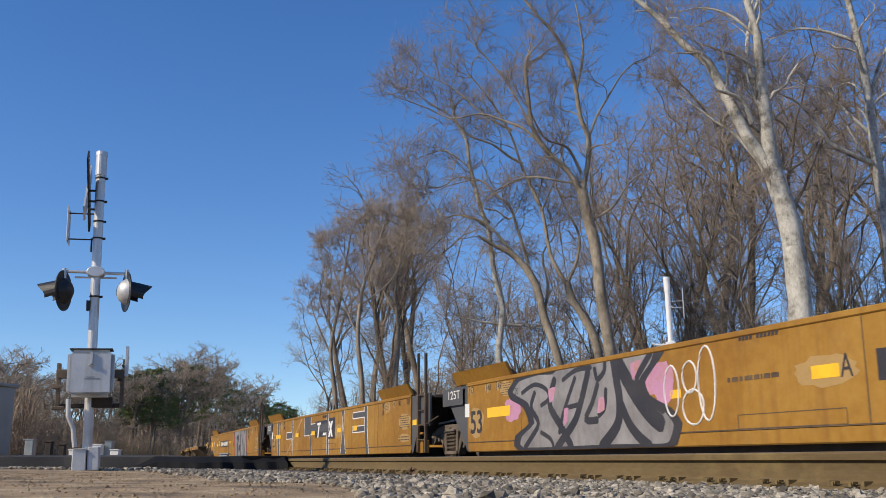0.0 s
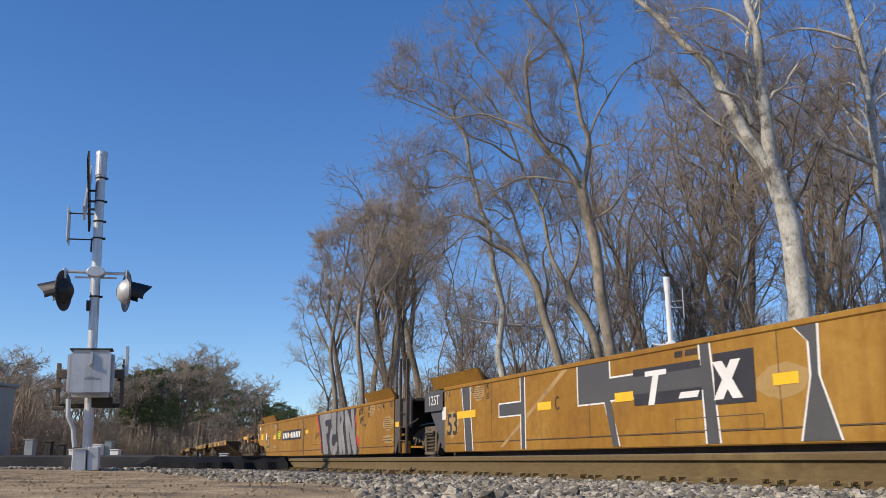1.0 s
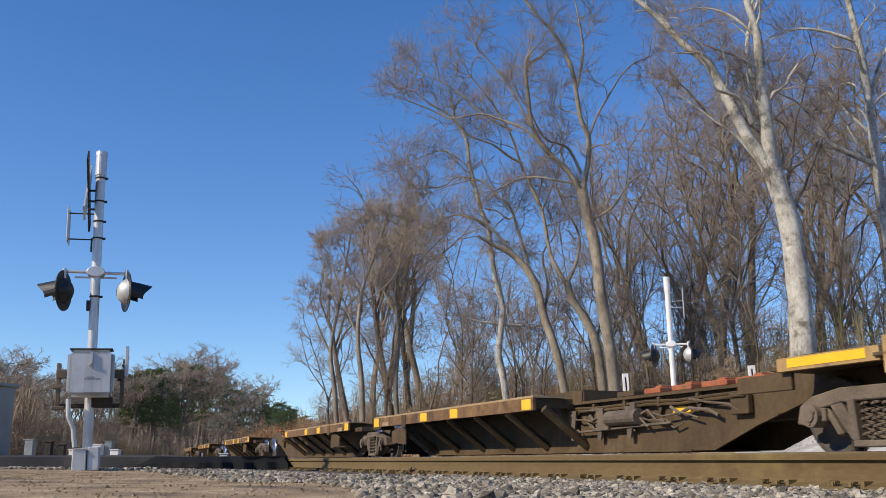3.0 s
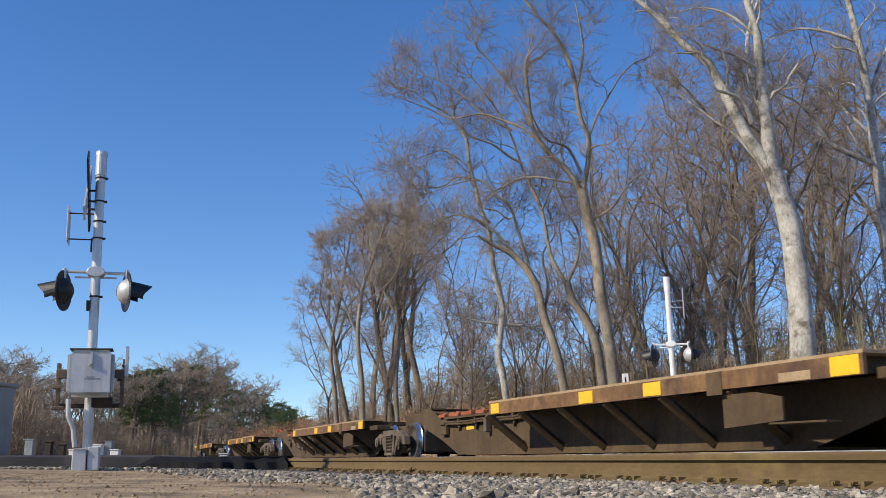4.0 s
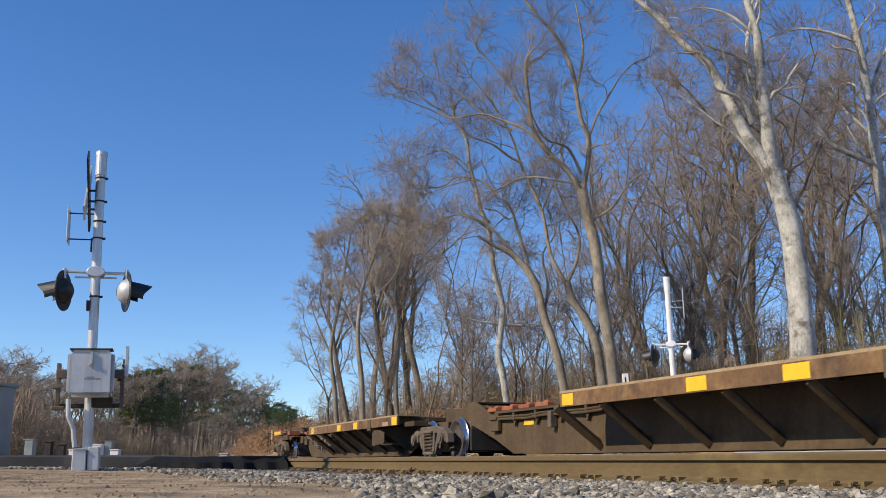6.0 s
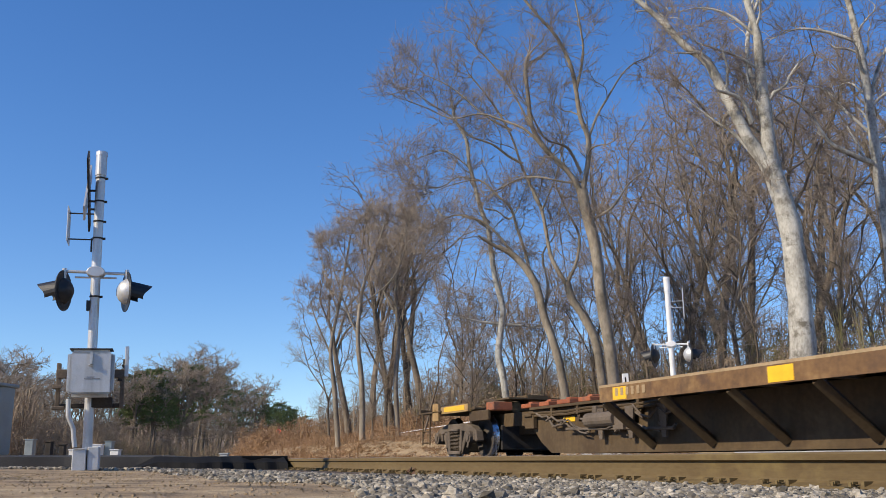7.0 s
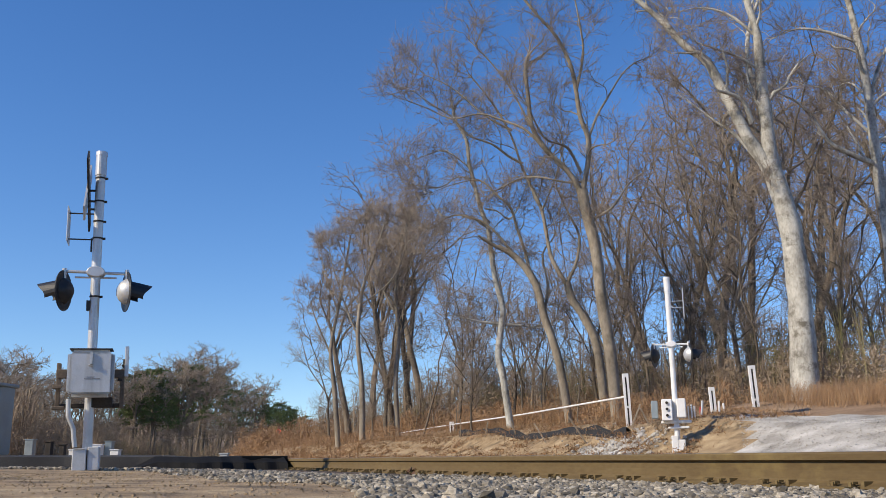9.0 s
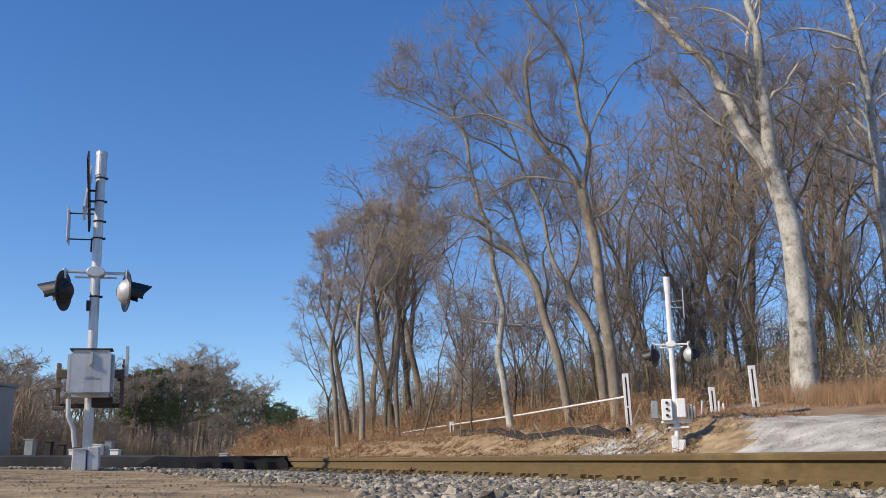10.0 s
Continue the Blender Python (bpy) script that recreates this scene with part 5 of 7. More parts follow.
sheet("reflector", rect(X(53.5), X(53.15), 0.83, 0.91), M_REFLECT, u3, 0.008, "yellow reflective strip")
sheet("placard_rim", rect(X(55.5), X(55.05), 0.76, 1.09), M_INK, u3, 0.004)
sheet("placard", rect(X(55.47), X(55.08), 0.785, 1.065), M_LIME, u3, 0.006, "lime green printed placard")
for k in range(3):
    scribble(u3, X(55.42), X(55.13), 0.82 + 0.085 * k, 0.87 + 0.085 * k, 1, M_INK, 50 + k, lift=0.008, fill=0.8)
sheet("reflector", rect(X(56.47), X(56.0), 0.79, 0.93), M_REFLECT, u3, 0.004, "yellow reflective strip")
sheet("paint_patch", blob(X(56.2), 0.87, 0.36, 0.12, 34), M_PATCH, u3, 0.002, "paler touched-up paint")
sheet("paint_patch", blob(X(56.3), 0.47, 0.38, 0.09, 35), M_PATCH, u3, 0.002, "paler touched-up paint")
scribble(u3, X(56.6), X(56.0), 0.42, 0.52, 2, M_WELL_DARK, 61, fill=0.35)
scribble(u3, X(59.1), X(58.5), 1.08, 1.4, 6, M_WELL_DARK, 62, fill=0.45)
sheet("reflector", rect(X(59.13), X(58.67), 0.81, 1.05), M_REFLECT, u3, 0.004, "yellow reflective square")
sheet("sticker", rect(X(59.58), X(59.32), 1.19, 1.37), M_INK, u3, 0.003, "dark label holder")
sheet("sticker", rect(X(59.56), X(59.35), 1.21, 1.35), M_CHALK, u3, 0.005, "white label plate")
words("unit_mark", "31", 0.2, M_CHALK, u3, pose(X(59.82), FACE - 0.004, 0.98), "white stencilled 31", fit=(0.2, 0.2))
sheet("grey_plate", rect(X(59.97), X(59.5), 0.88, 1.38), M_WELL_DARK, u3, 0.0015, "dark weathered panel")
words("unit_mark", "B", 0.3, M_INK, u3, pose(X(50.85), FACE - 0.005, 0.92), "black letter B", fit=(0.16, 0.24))
sheet("reflector", rect(X(50.8), X(50.35), 0.86, 0.98), M_REFLECT, u3, 0.004, "yellow reflective strip")
sheet("dark_band", [(X(51.3), 1.42), (X(51.18), 1.42), (X(51.0), 0.8), (X(50.95), 0.15), (X(51.08), 0.15), (X(51.13), 0.8)], M_WELL_DARK, u3, 0.0028, "thin dark vertical run")
# the outer end: platform, hand brake, posts, steps, coupler
h0 = -half
bm = bmesh.new()
box(bm, (h0 - 0.75, 0, 0.77), (1.6, 2.7, 0.07))
box(bm, (h0 - 0.6, 0, 0.62), (1.9, 0.6, 0.28))
box(bm, (h0 - 0.02, 0, 1.1), (0.06, 2.8, 0.62))
part("end_platform", bm, M_WELL_DARK, u3, "grimy dark end platform", bevel=0.01)
for x, y, top in ((h0 - 1.33, -1.40, 2.1), (h0 - 1.04, -1.42, 2.15), (h0 - 0.62, -1.2, 2.1), (h0 - 1.33, 1.40, 2.1), (h0 - 0.62, 1.2, 2.1)):
    bm = bmesh.new()
    box(bm, (x, y, (top + 0.4) / 2), (0.07, 0.06, top - 0.4))
    part("grab_post", bm, M_WELL_DARK, u3)
bm = bmesh.new()
for z in (0.95, 1.25, 1.6):
    rod(bm, (h0 - 1.33, -1.4, z), (h0 - 0.62, -1.2, z), 0.018, n=6)
    rod(bm, (h0 - 1.33, -1.4, z), (h0 - 1.33, 1.4, z), 0.018, n=6)
rod(bm, (h0 - 1.1, -1.42, 0.42), (h0 - 0.45, -1.42, 0.42), 0.02, n=6)
for x in (-1.1, -0.45):
    rod(bm, (h0 + x, -1.42, 0.42), (h0 + x, -1.42, 0.78), 0.02, n=6)
part("hand_rail", bm, M_WELL_DARK, u3)
bm = bmesh.new()
ring = [Vector((h0 - 0.95, -0.75 + 0.28 * math.cos(q / 8 * math.pi), 1.42 + 0.28 * math.sin(q / 8 * math.pi))) for q in range(17)]
tube(bm, ring, 0.018)
for q in range(4):
    rod(bm, (h0 - 0.95, -0.75, 1.42), ring[q * 4], 0.014, n=5)
box(bm, (h0 - 0.8, -0.75, 1.38), (0.25, 0.34, 0.5))
part("hand_brake", bm, M_WELL_DARK, u3, "dark hand brake wheel and gear box")
bm = bmesh.new()
box(bm, (h0 - 0.85, -1.43, 0.82), (0.42, 0.06, 0.15))
part("step", bm, M_WELL, u3, "yellow step edge", bevel=0.01)
bm = bmesh.new()
for k in range(14):
    p = Vector((h0 - rng.uniform(0.1, 1.5), rng.uniform(-1.3, -0.7), rng.uniform(0.4, 0.75)))
    rod(bm, p, p + Vector((rng.uniform(-0.4, 0.4), rng.uniform(-0.1, 0.1), rng.uniform(-0.25, 0.2))), rng.uniform(0.015, 0.04), n=6)
part("brake_rigging", bm, M_BOGIE, u3, "brake pipes and rods")


def coupler(parent, x, d, mat):
    bm = bmesh.new()
    box(bm, (x + d * 0.35, 0, 0.60), (0.8, 0.16, 0.18))
    box(bm, (x + d * 0.85, 0, 0.60), (0.3, 0.34, 0.26))
    part("coupler", bm, mat, parent, "heavy steel coupler", bevel=0.03)
    bm = bmesh.new()
    tube(bm, [Vector((x + d * (0.1 + 0.2 * k), -0.35, 0.55 - 0.25 * math.sin(k / 4 * math.pi))) for k in range(5)], 0.025)
    part("air_hose", bm, M_BLACK, parent, "black rubber air hose")


coupler(u3, h0 - 1.5, -1, M_DARK)
TRAIN += [(u1, J[0], J[1]), (u2, J[1], J[2]), (u3, J[2], J[3])]


# ---- spine car ----
K = [64.4, 81.9, 99.4, 117.0, 134.4, 151.75]


def spine_unit(s0, s1, flip=False, first=False, last=False, seed=0):
    """One platform of the spine car: a wide deck for trailer wheels over one end, a bare spine at the other."""
    rng = random.Random(seed)
    half = (s1 - s0) / 2
    u = thing("spine_car", pose(0, 0, -40), "brown weathered spine car unit with yellow-edged wheel deck", "rail car", "units of the spine car")
    f = -1 if flip else 1
    D = lambda d: f * (half - d)
    deck0, deck1 = 1.2, (10.7 if last else 10.4)
    # the centre sill, deep in the middle with raked ends and a hump over the bogie
    L = 2 * half
    out = [(D(0.1), 0.86), (D(0.1), 0.62), (D(1.6), 0.5), (D(2.9), 0.12), (D(L - 3.4), 0.10), (D(L - 2.5), 0.40), (D(L - 1.4), 0.70), (D(L - 0.1), 0.76), (D(L - 0.1), 0.94),
           (D(L - 0.85), 0.94), (D(L - 0.92), 1.2), (D(L - 1.6), 1.18), (D(L - 2.25), 0.95), (D(L - 7.2), 0.91)]
    if last:
        out[5:] = [(D(L - 3.0), 0.30), (D(L - 2.6), 0.62), (D(L + 0.3), 0.66), (D(L + 0.3), 0.9), (D(L - 7.2), 0.87)]
    for sd in (-1, 1):
        part("spine_side", one(slab, out, sd * 0.58, sd * 0.54), M_SPINE, u)
    top = bmesh.new()
    a, b = sorted((D(1.2), D(L - 2.7)))
    box(top, ((a + b) / 2, 0, 0.925), (b - a, 1.34, 0.045))
    box(top, ((D(2.9) + D(L - 3.9)) / 2, 0, 0.105), (abs(D(2.9) - D(L - 3.9)), 1.2, 0.03))
    box(top, (D(L - 1.26), 0, 1.2), (0.72, 1.16, 0.03))
    box(top, (0, 0, 0.6), (L - 0.6, 0.5, 0.24))
    part("spine_flange", top, M_SPINE, u)
    if not last:
        bm = bmesh.new()
        box(bm, (D(L - 0.32), 0, 0.98), (1.2, 1.15, 0.3))
        part("joint_casting", bm, M_SPINE, u, bevel=0.02)
        part("joint_casting", one(box, (D(L - 1.02), 0, 0.72), (0.5, 1.2, 0.2)), M_BOGIE, u, bevel=0.02)
    # the deck with its edge beam
    a, b = sorted((D(deck0), D(deck1)))
    for sd in (-1, 1):
        deck = part("wheel_deck", one(box, ((a + b) / 2, sd * 1.16, 1.035), (b - a, 0.62, 0.035)), M_DECK, u, "worn pale deck")
        edge = part("edge_beam", one(box, ((a + b) / 2, sd * 1.445, 0.91), (b - a - 0.02, 0.05, 0.215)), M_BEAM, u, "weathered brown edge beam")
        for k, (p, w, h1) in enumerate(((0.06, 0.40, 0.20), (0.75, 0.5, 0.1), (3.55, 0.42, 0.18), (5.35, 0.42, 0.18), (8.75, 0.36, 0.18))):
            x = D(deck0 + p + w / 2)
            part("reflector", one(box, (x, sd * 1.472, 0.91 + (0.0 if h1 > 0.15 else -0.05)), (w, 0.004, h1)), M_REFLECT if k != 1 else M_DECK, edge, "yellow reflective strip" if k != 1 else "")
        part("edge_plate", one(box, (D(deck0 + 2.4), sd * 1.475, 0.88), (0.3, 0.01, 0.28)), M_SPINE, edge)
        # raked brackets from the edge down to the spine
        for k in range(6):
            d = deck0 + 2.2 + k * 1.45
            x = D(d)
            bm = bmesh.new()
            rod(bm, (x, sd * 1.40, 0.82), (x, sd * 0.58, 0.20), 0.08, n=4)
            part("deck_bracket", bm, M_SPINE, u)
        bm = bmesh.new()
        slab(bm, [(D(deck0 + 1.3), 0.40), (D(deck0 + 1.3), 0.66), (D(deck0 + 1.75), 0.74), (D(deck0 + 2.35), 0.74), (D(deck0 + 2.35), 0.34)], sd * 1.40, sd * 1.37)
        box(bm, (D(deck0 + 1.1), sd * 1.3, 0.37), (0.9, 0.2, 0.02))
        part("foot_step", bm, M_SPINE, u)
        part("deck_apron", one(box, (D(deck0 - 0.3), sd * 1.1, 0.82), (0.7, 0.35, 0.12)), M_SPINE, u, bevel=0.01)
    for k in range(8):
        d = deck0 + 0.3 + k * 1.25
        part("cross_bearer", one(box, (D(d), 0, 0.93), (0.1, 2.8, 0.16)), M_SPINE, u)
    # pipes, straps and valves along the bare spine
    for z, y in ((0.84, -0.64), (0.79, -0.64)):
        pipe = bmesh.new()
        tube(pipe, [Vector((D(L - 2.6 - k * 0.75), y - (0.03 if k % 2 else 0), z - 0.012 * (k % 3))) for k in range(7)], 0.022)
        part("train_pipe", pipe, M_SPINE, u)
    for k in range(4):
        bm = bmesh.new()
        x = D(L - 3.6 - k * 0.95)
        box(bm, (x, -0.63, 0.82), (0.07, 0.1, 0.14))
        slab(bm, [(x - 0.05, 0.74), (x + 0.05, 0.74), (x, 0.62)], -0.65, -0.60)
        part("pipe_bracket", bm, M_SPINE, u)
    bm = bmesh.new()
    box(bm, (D(L - 2.7), -0.64, 0.68), (0.36, 0.09, 0.26))
    box(bm, (D(L - 2.7), -0.66, 0.80), (0.30, 0.12, 0.06))
    part("valve_box", bm, M_SPINE, u, bevel=0.012)
    part("hanger", one(box, (D(L - 5.2), -0.66, 0.70), (0.13, 0.14, 0.30)), M_BOGIE, u, bevel=0.015)
    part("reflector", one(box, (D(L - 4.1), -0.587, 0.68), (0.42, 0.004, 0.09)), M_REFLECT, u, "yellow reflective strip")
    for k in range(5):
        x = D(L - 2.5 - k * 0.75)
        w = rng.uniform(0.35, 0.62)
        bm = bmesh.new()
        box(bm, (x, -0.5, 0.99), (w, 0.3, 0.085))
        box(bm, (x + 0.1, -0.5, 1.04), (0.16, 0.2, 0.05))
        part("deck_chock", bm, M_ORANGE if k < 4 else M_SPINE, u, "rusty orange chock", bevel=0.012)
    bm = bmesh.new()
    box(bm, (D(L - 7.4), 0, 1.02), (1.1, 1.3, 0.26))
    part("hitch", bm, M_SPINE, u, "folded trailer hitch", bevel=0.03)
    if seed % 2 == 0 or last:
        bm = bmesh.new()
        for k in range(12):
            p = Vector((D(L - 5.4 - rng.uniform(0, 2.2)), -0.68 + rng.uniform(-0.06, 0.04), rng.uniform(0.38, 0.8)))
            rod(bm, p, p + Vector((rng.uniform(-0.5, 0.5), 0, rng.uniform(-0.2, 0.2))), rng.uniform(0.012, 0.03), n=6)
        box(bm, (D(L - 6.0), -0.7, 0.56), (0.3, 0.14, 0.24))
        for k in range(9):
            x, z = D(L - 3.4 - 0.42 * k), 0.74 - 0.05 * (k % 4)
            tube(bm, [Vector((x + 0.22 * q - 0.4, -0.67 - 0.02 * (k % 3), z + rng.uniform(-0.09, 0.09) - 0.03 * q)) for q in range(6)], rng.uniform(0.012, 0.026))
        rod(bm, (D(L - 5.0), -0.72, 0.62), (D(L - 5.9), -0.72, 0.62), 0.12, n=14)
        rod(bm, (D(L - 4.2), -0.70, 0.50), (D(L - 7.4), -0.70, 0.42), 0.022, n=6)
        for k in range(3):
            slab(bm, [(D(L - 5.2 - 0.9 * k), 0.8), (D(L - 5.45 - 0.9 * k), 0.8), (D(L - 5.4 - 0.9 * k), 0.3), (D(L - 5.3 - 0.9 * k), 0.3)], -0.70, -0.67)
        part("brake_gear", bm, M_BOGIE, u, "brake valve and pipes")
    if first or last:
        x = D(L) if last else D(17.45)
        d = -1 if last else 1
        e = -half if last else half
        bm = bmesh.new()
        box(bm, (e + d * -0.1, 0, 0.99), (2.6, 2.5, 0.05))
        box(bm, (e + d * 0.9, 0, 1.0), (1.3, 2.7, 0.04))
        part("end_platform", bm, M_SPINE, u, bevel=0.008)
        for sd in (-1, 1):
            bm = bmesh.new()
            box(bm, (e - d * 0.45, sd * 1.27, 1.02), (1.5, 0.08, 0.15))
            b1 = part("end_beam", bm, M_EDGE, u)
            part("reflector", one(box, (e - d * 0.45, sd * 1.313, 1.03), (1.15, 0.004, 0.1)), M_REFLECT, b1, "long yellow reflective strip")
            bm = bmesh.new()
            box(bm, (e + d * 0.55, sd * 1.32, 0.99), (0.34, 0.06, 0.38))
            rod(bm, (e + d * 0.55, sd * 1.35, 1.02), (e + d * 0.55, sd * 1.30, 1.02), 0.05, n=10)
            part("jacking_pad", bm, M_EDGE, u, bevel=0.01)
            part("side_box", one(box, (e - d * 1.55, sd * 1.2, 0.84), (0.95, 0.06, 0.2)), M_SPINE, u, bevel=0.008)
            bm = bmesh.new()
            for z in (0.35, 0.6):
                rod(bm, (e + d * 0.95, sd * 1.32, z), (e + d * 1.4, sd * 1.32, z), 0.016, n=6)
            for q in (0.95, 1.4):
                rod(bm, (e + d * q, sd * 1.32, 0.3), (e + d * q, sd * 1.32, 1.02), 0.016, n=6)
            part("stirrup_step", bm, M_SPINE, u)
        bm = bmesh.new()
        for z in (1.05,):
            box(bm, (e + d * 1.62, 0, z), (0.05, 2.6, 0.09))
        part("end_sill", bm, M_SPINE, u)
        coupler(u, e + d * 1.1, d, M_DARK)
        if last:
            bm = bmesh.new()
            box(bm, (e - 1.2, -0.62, 1.08), (0.12, 0.12, 0.16))
            lamp = part("end_marker", bm, M_RED, u, "small red end marker")
            part("marker_face", one(box, (e - 1.2, -0.685, 1.06), (0.12, 0.008, 0.09)), M_CHALK, lamp)
            part("glad_hand", one(box, (e - 1.15, -0.5, 0.72), (0.14, 0.08, 0.22)), M_RED, u, "red painted hose bracket", bevel=0.01)
            bm = bmesh.new()
            rod(bm, (e + 1.4, -0.3, 1.02), (e - 0.2, -0.3, 1.26), 0.12, 0.05)
            box(bm, (e + 0.4, 0.2, 1.16), (1.9, 0.5, 0.26))
            part("hitch", bm, M_SPINE, u, "folded trailer hitch", bevel=0.03)
            part("deck_chock", one(box, (e + 2.05, -1.0, 1.0), (0.36, 0.4, 0.16)), M_ORANGE, u, "bright orange chock", bevel=0.012)
    return u


for i in range(5):
    u = spine_unit(K[i], K[i + 1], flip=i == 0, first=i == 0, last=i == 4, seed=i)
    if i == 4:
        bm = bmesh.new()
        for k in range(6):
            box(bm, ((K[4] + K[5]) / 2 - 144.6 + 0.14 * k, -1.476, 0.93), (0.075, 0.003, 0.11))
        tagged(part("car_mark", bm, M_DECK, u, "faded stencilled car marks"), kind="stuff")
    TRAIN.append((u, K[i], K[i + 1]))
for s in K:
    bogie_at(bogie, s)


# ---- what moves ----
def on_track(s):
    p = along(s, TRACK_Y, RAIL_H)
    return p


def motions():
    times = [k * 0.5 for k in range(21)]
    for ob, s0, s1 in TRAIN:
        rows = []
        for t in times:
            p, q = on_track(s0 - SPEED * t), on_track(s1 - SPEED * t)
            d = p - q
            rows.append((t, Matrix.Translation((p + q) / 2) @ pose(0, 0, 0, 0, 0, math.degrees(math.atan2(d.y, d.x)))))
        walk(ob, rows)
    for ob, s in BOGIES:
        walk(ob, [(t, Matrix.Translation(on_track(s - SPEED * t)) @ pose(0, 0, 0, 0, 0, heading(s - SPEED * t))) for t in times])
    step = math.degrees(SPEED / FPS / WHEEL_R)
    for ob, x in WHEELSETS:
        walk(ob, [(k / FPS, pose(x, 0, WHEEL_R, 0, k * step, 0)) for k in range(10 * FPS + 1)])


# ---- trees ----
def limb_path(rng, p, d, length, n, wander, rise):
    pts = [p]
    step = length / n
    for _ in range(n):
        d = (d + Vector((rng.gauss(0, wander), rng.gauss(0, wander), rng.gauss(0, wander) + rise))).normalized()
        p = p + d * step
        pts.append(p)
    return pts


def ring_tube(verts, faces, pts, r0, r1, sides, power=1.0, rough=0.0):
    """A tapering tube along a line of points."""
    base = len(verts)
    n = len(pts)
    ax = (pts[-1] - pts[0]).normalized()
    u = ax.orthogonal().normalized()
    v = ax.cross(u)
    cs = [(math.cos(2 * math.pi * k / sides), math.sin(2 * math.pi * k / sides)) for k in range(sides)]
    for i, p in enumerate(pts):
        r = r0 + (r1 - r0) * (i / (n - 1)) ** power
        for c, s in cs:
            q = u * (r * c) + v * (r * s)
            verts.append(p + q * (1 + rough * noise.noise((p + q) * 2.3)) if rough else p + q)
    for i in range(n - 1):
        for k in range(sides):
            k2 = (k + 1) % sides
            a = base + i * sides
            faces.append((a + k, a + k2, a + sides + k2, a + sides + k))


class Wood:
    """Collects the wood of one tree: trunk and limbs, and the twigs of its crown."""

    def __init__(self, seed, twig=0.008, dense=1.0, haze=1.0):
        self.rng = random.Random(seed)
        self.tv, self.tf, self.cv, self.cf = [], [], [], []
        self.twig, self.dense, self.haze = twig, dense, haze

    def branch(self, p, d, length, r, level):
        """A crooked branch and all that grows on it. level 1: limb, 2: branch, 3: twig, 4: last twig."""
        rng = self.rng
        if level == 4:
            side = d.orthogonal().normalized() * r
            up = d.cross(side)
            n = len(self.cv)
            self.cv += [p + side, p - side * 0.5 + up * 0.87, p - side * 0.5 - up * 0.87, p + d * length]
            self.cf += [(n, n + 1, n + 3), (n + 1, n + 2, n + 3), (n + 2, n, n + 3)]
            return
        n = (0, 9, 6, 3)[level]
        pts = limb_path(rng, p, d, length, n, (0, 0.27, 0.29, 0.26)[level], (0, 0.07, 0.05, 0.03)[level])
        stout = level == 1
        ring_tube(self.tv if stout else self.cv, self.tf if stout else self.cf, pts, r, max(r * 0.3, self.twig * 0.8), (0, 6, 4, 3)[level])
        self.sprout(pts, length, r, level)

    def sprout(self, pts, length, r, level, start=0.22, count=None):
        rng = self.rng
        per = (8, 4.6, 3.4 * self.haze, 2.4 * self.haze)[level] if count is None else count
        per = max(2, int(per * self.dense * rng.uniform(0.85, 1.2) + 0.5))
        n = len(pts) - 1
        turn = rng.uniform(0, 6.28)
        for i in range(per):
            t = start + (1 - start) * (i + rng.random()) / per
            k = min(n - 1, int(t * n))
            p = pts[k].lerp(pts[k + 1], t * n - k)
            ax = (pts[k + 1] - pts[k]).normalized()
            side = ax.orthogonal().normalized()
            turn += 2.4 + rng.uniform(-0.5, 0.5)
            side.rotate(Matrix.Rotation(turn, 3, ax))
            spread = rng.uniform(0.55, 1.15)
            d = ax * math.cos(spread) + side * math.sin(spread)
            d.z += 0.12
            ln = (length * rng.uniform(0.38, 0.68) * (1.15 - 0.5 * t), length * rng.uniform(0.35, 0.6) * (1.15 - 0.5 * t), rng.uniform(0.45, 0.95), rng.uniform(0.22, 0.5))[level]
            least = self.twig * (3.2, 1.9, 1.0, 0.65)[level]
            self.branch(p, d.normalized(), max(0.2, ln), max(least, r * (1 - 0.7 * t) * (0.6, 0.5, 0.45, 0.4)[level]), level + 1)
        if level in (1, 2):
            self.branch(pts[-1], (pts[-1] - pts[-2]).normalized(), max(0.3, length * 0.3), max(self.twig, r * 0.3), level + 1)


def finish_tree(wood, m, label, group="", bark=None):
    tree = thing("tree", m, label, "tree", group)
    a = new("trunk", mesh_of("trunk", wood.tv, wood.tf, [bark or M_BARK], smooth=True))
    a.parent = tree
    b = new("crown", mesh_of("crown", wood.cv, wood.cf, [M_TWIG], smooth=True))
    b.parent = tree
    b["label"] = "bare fine brown twigs"
    return tree


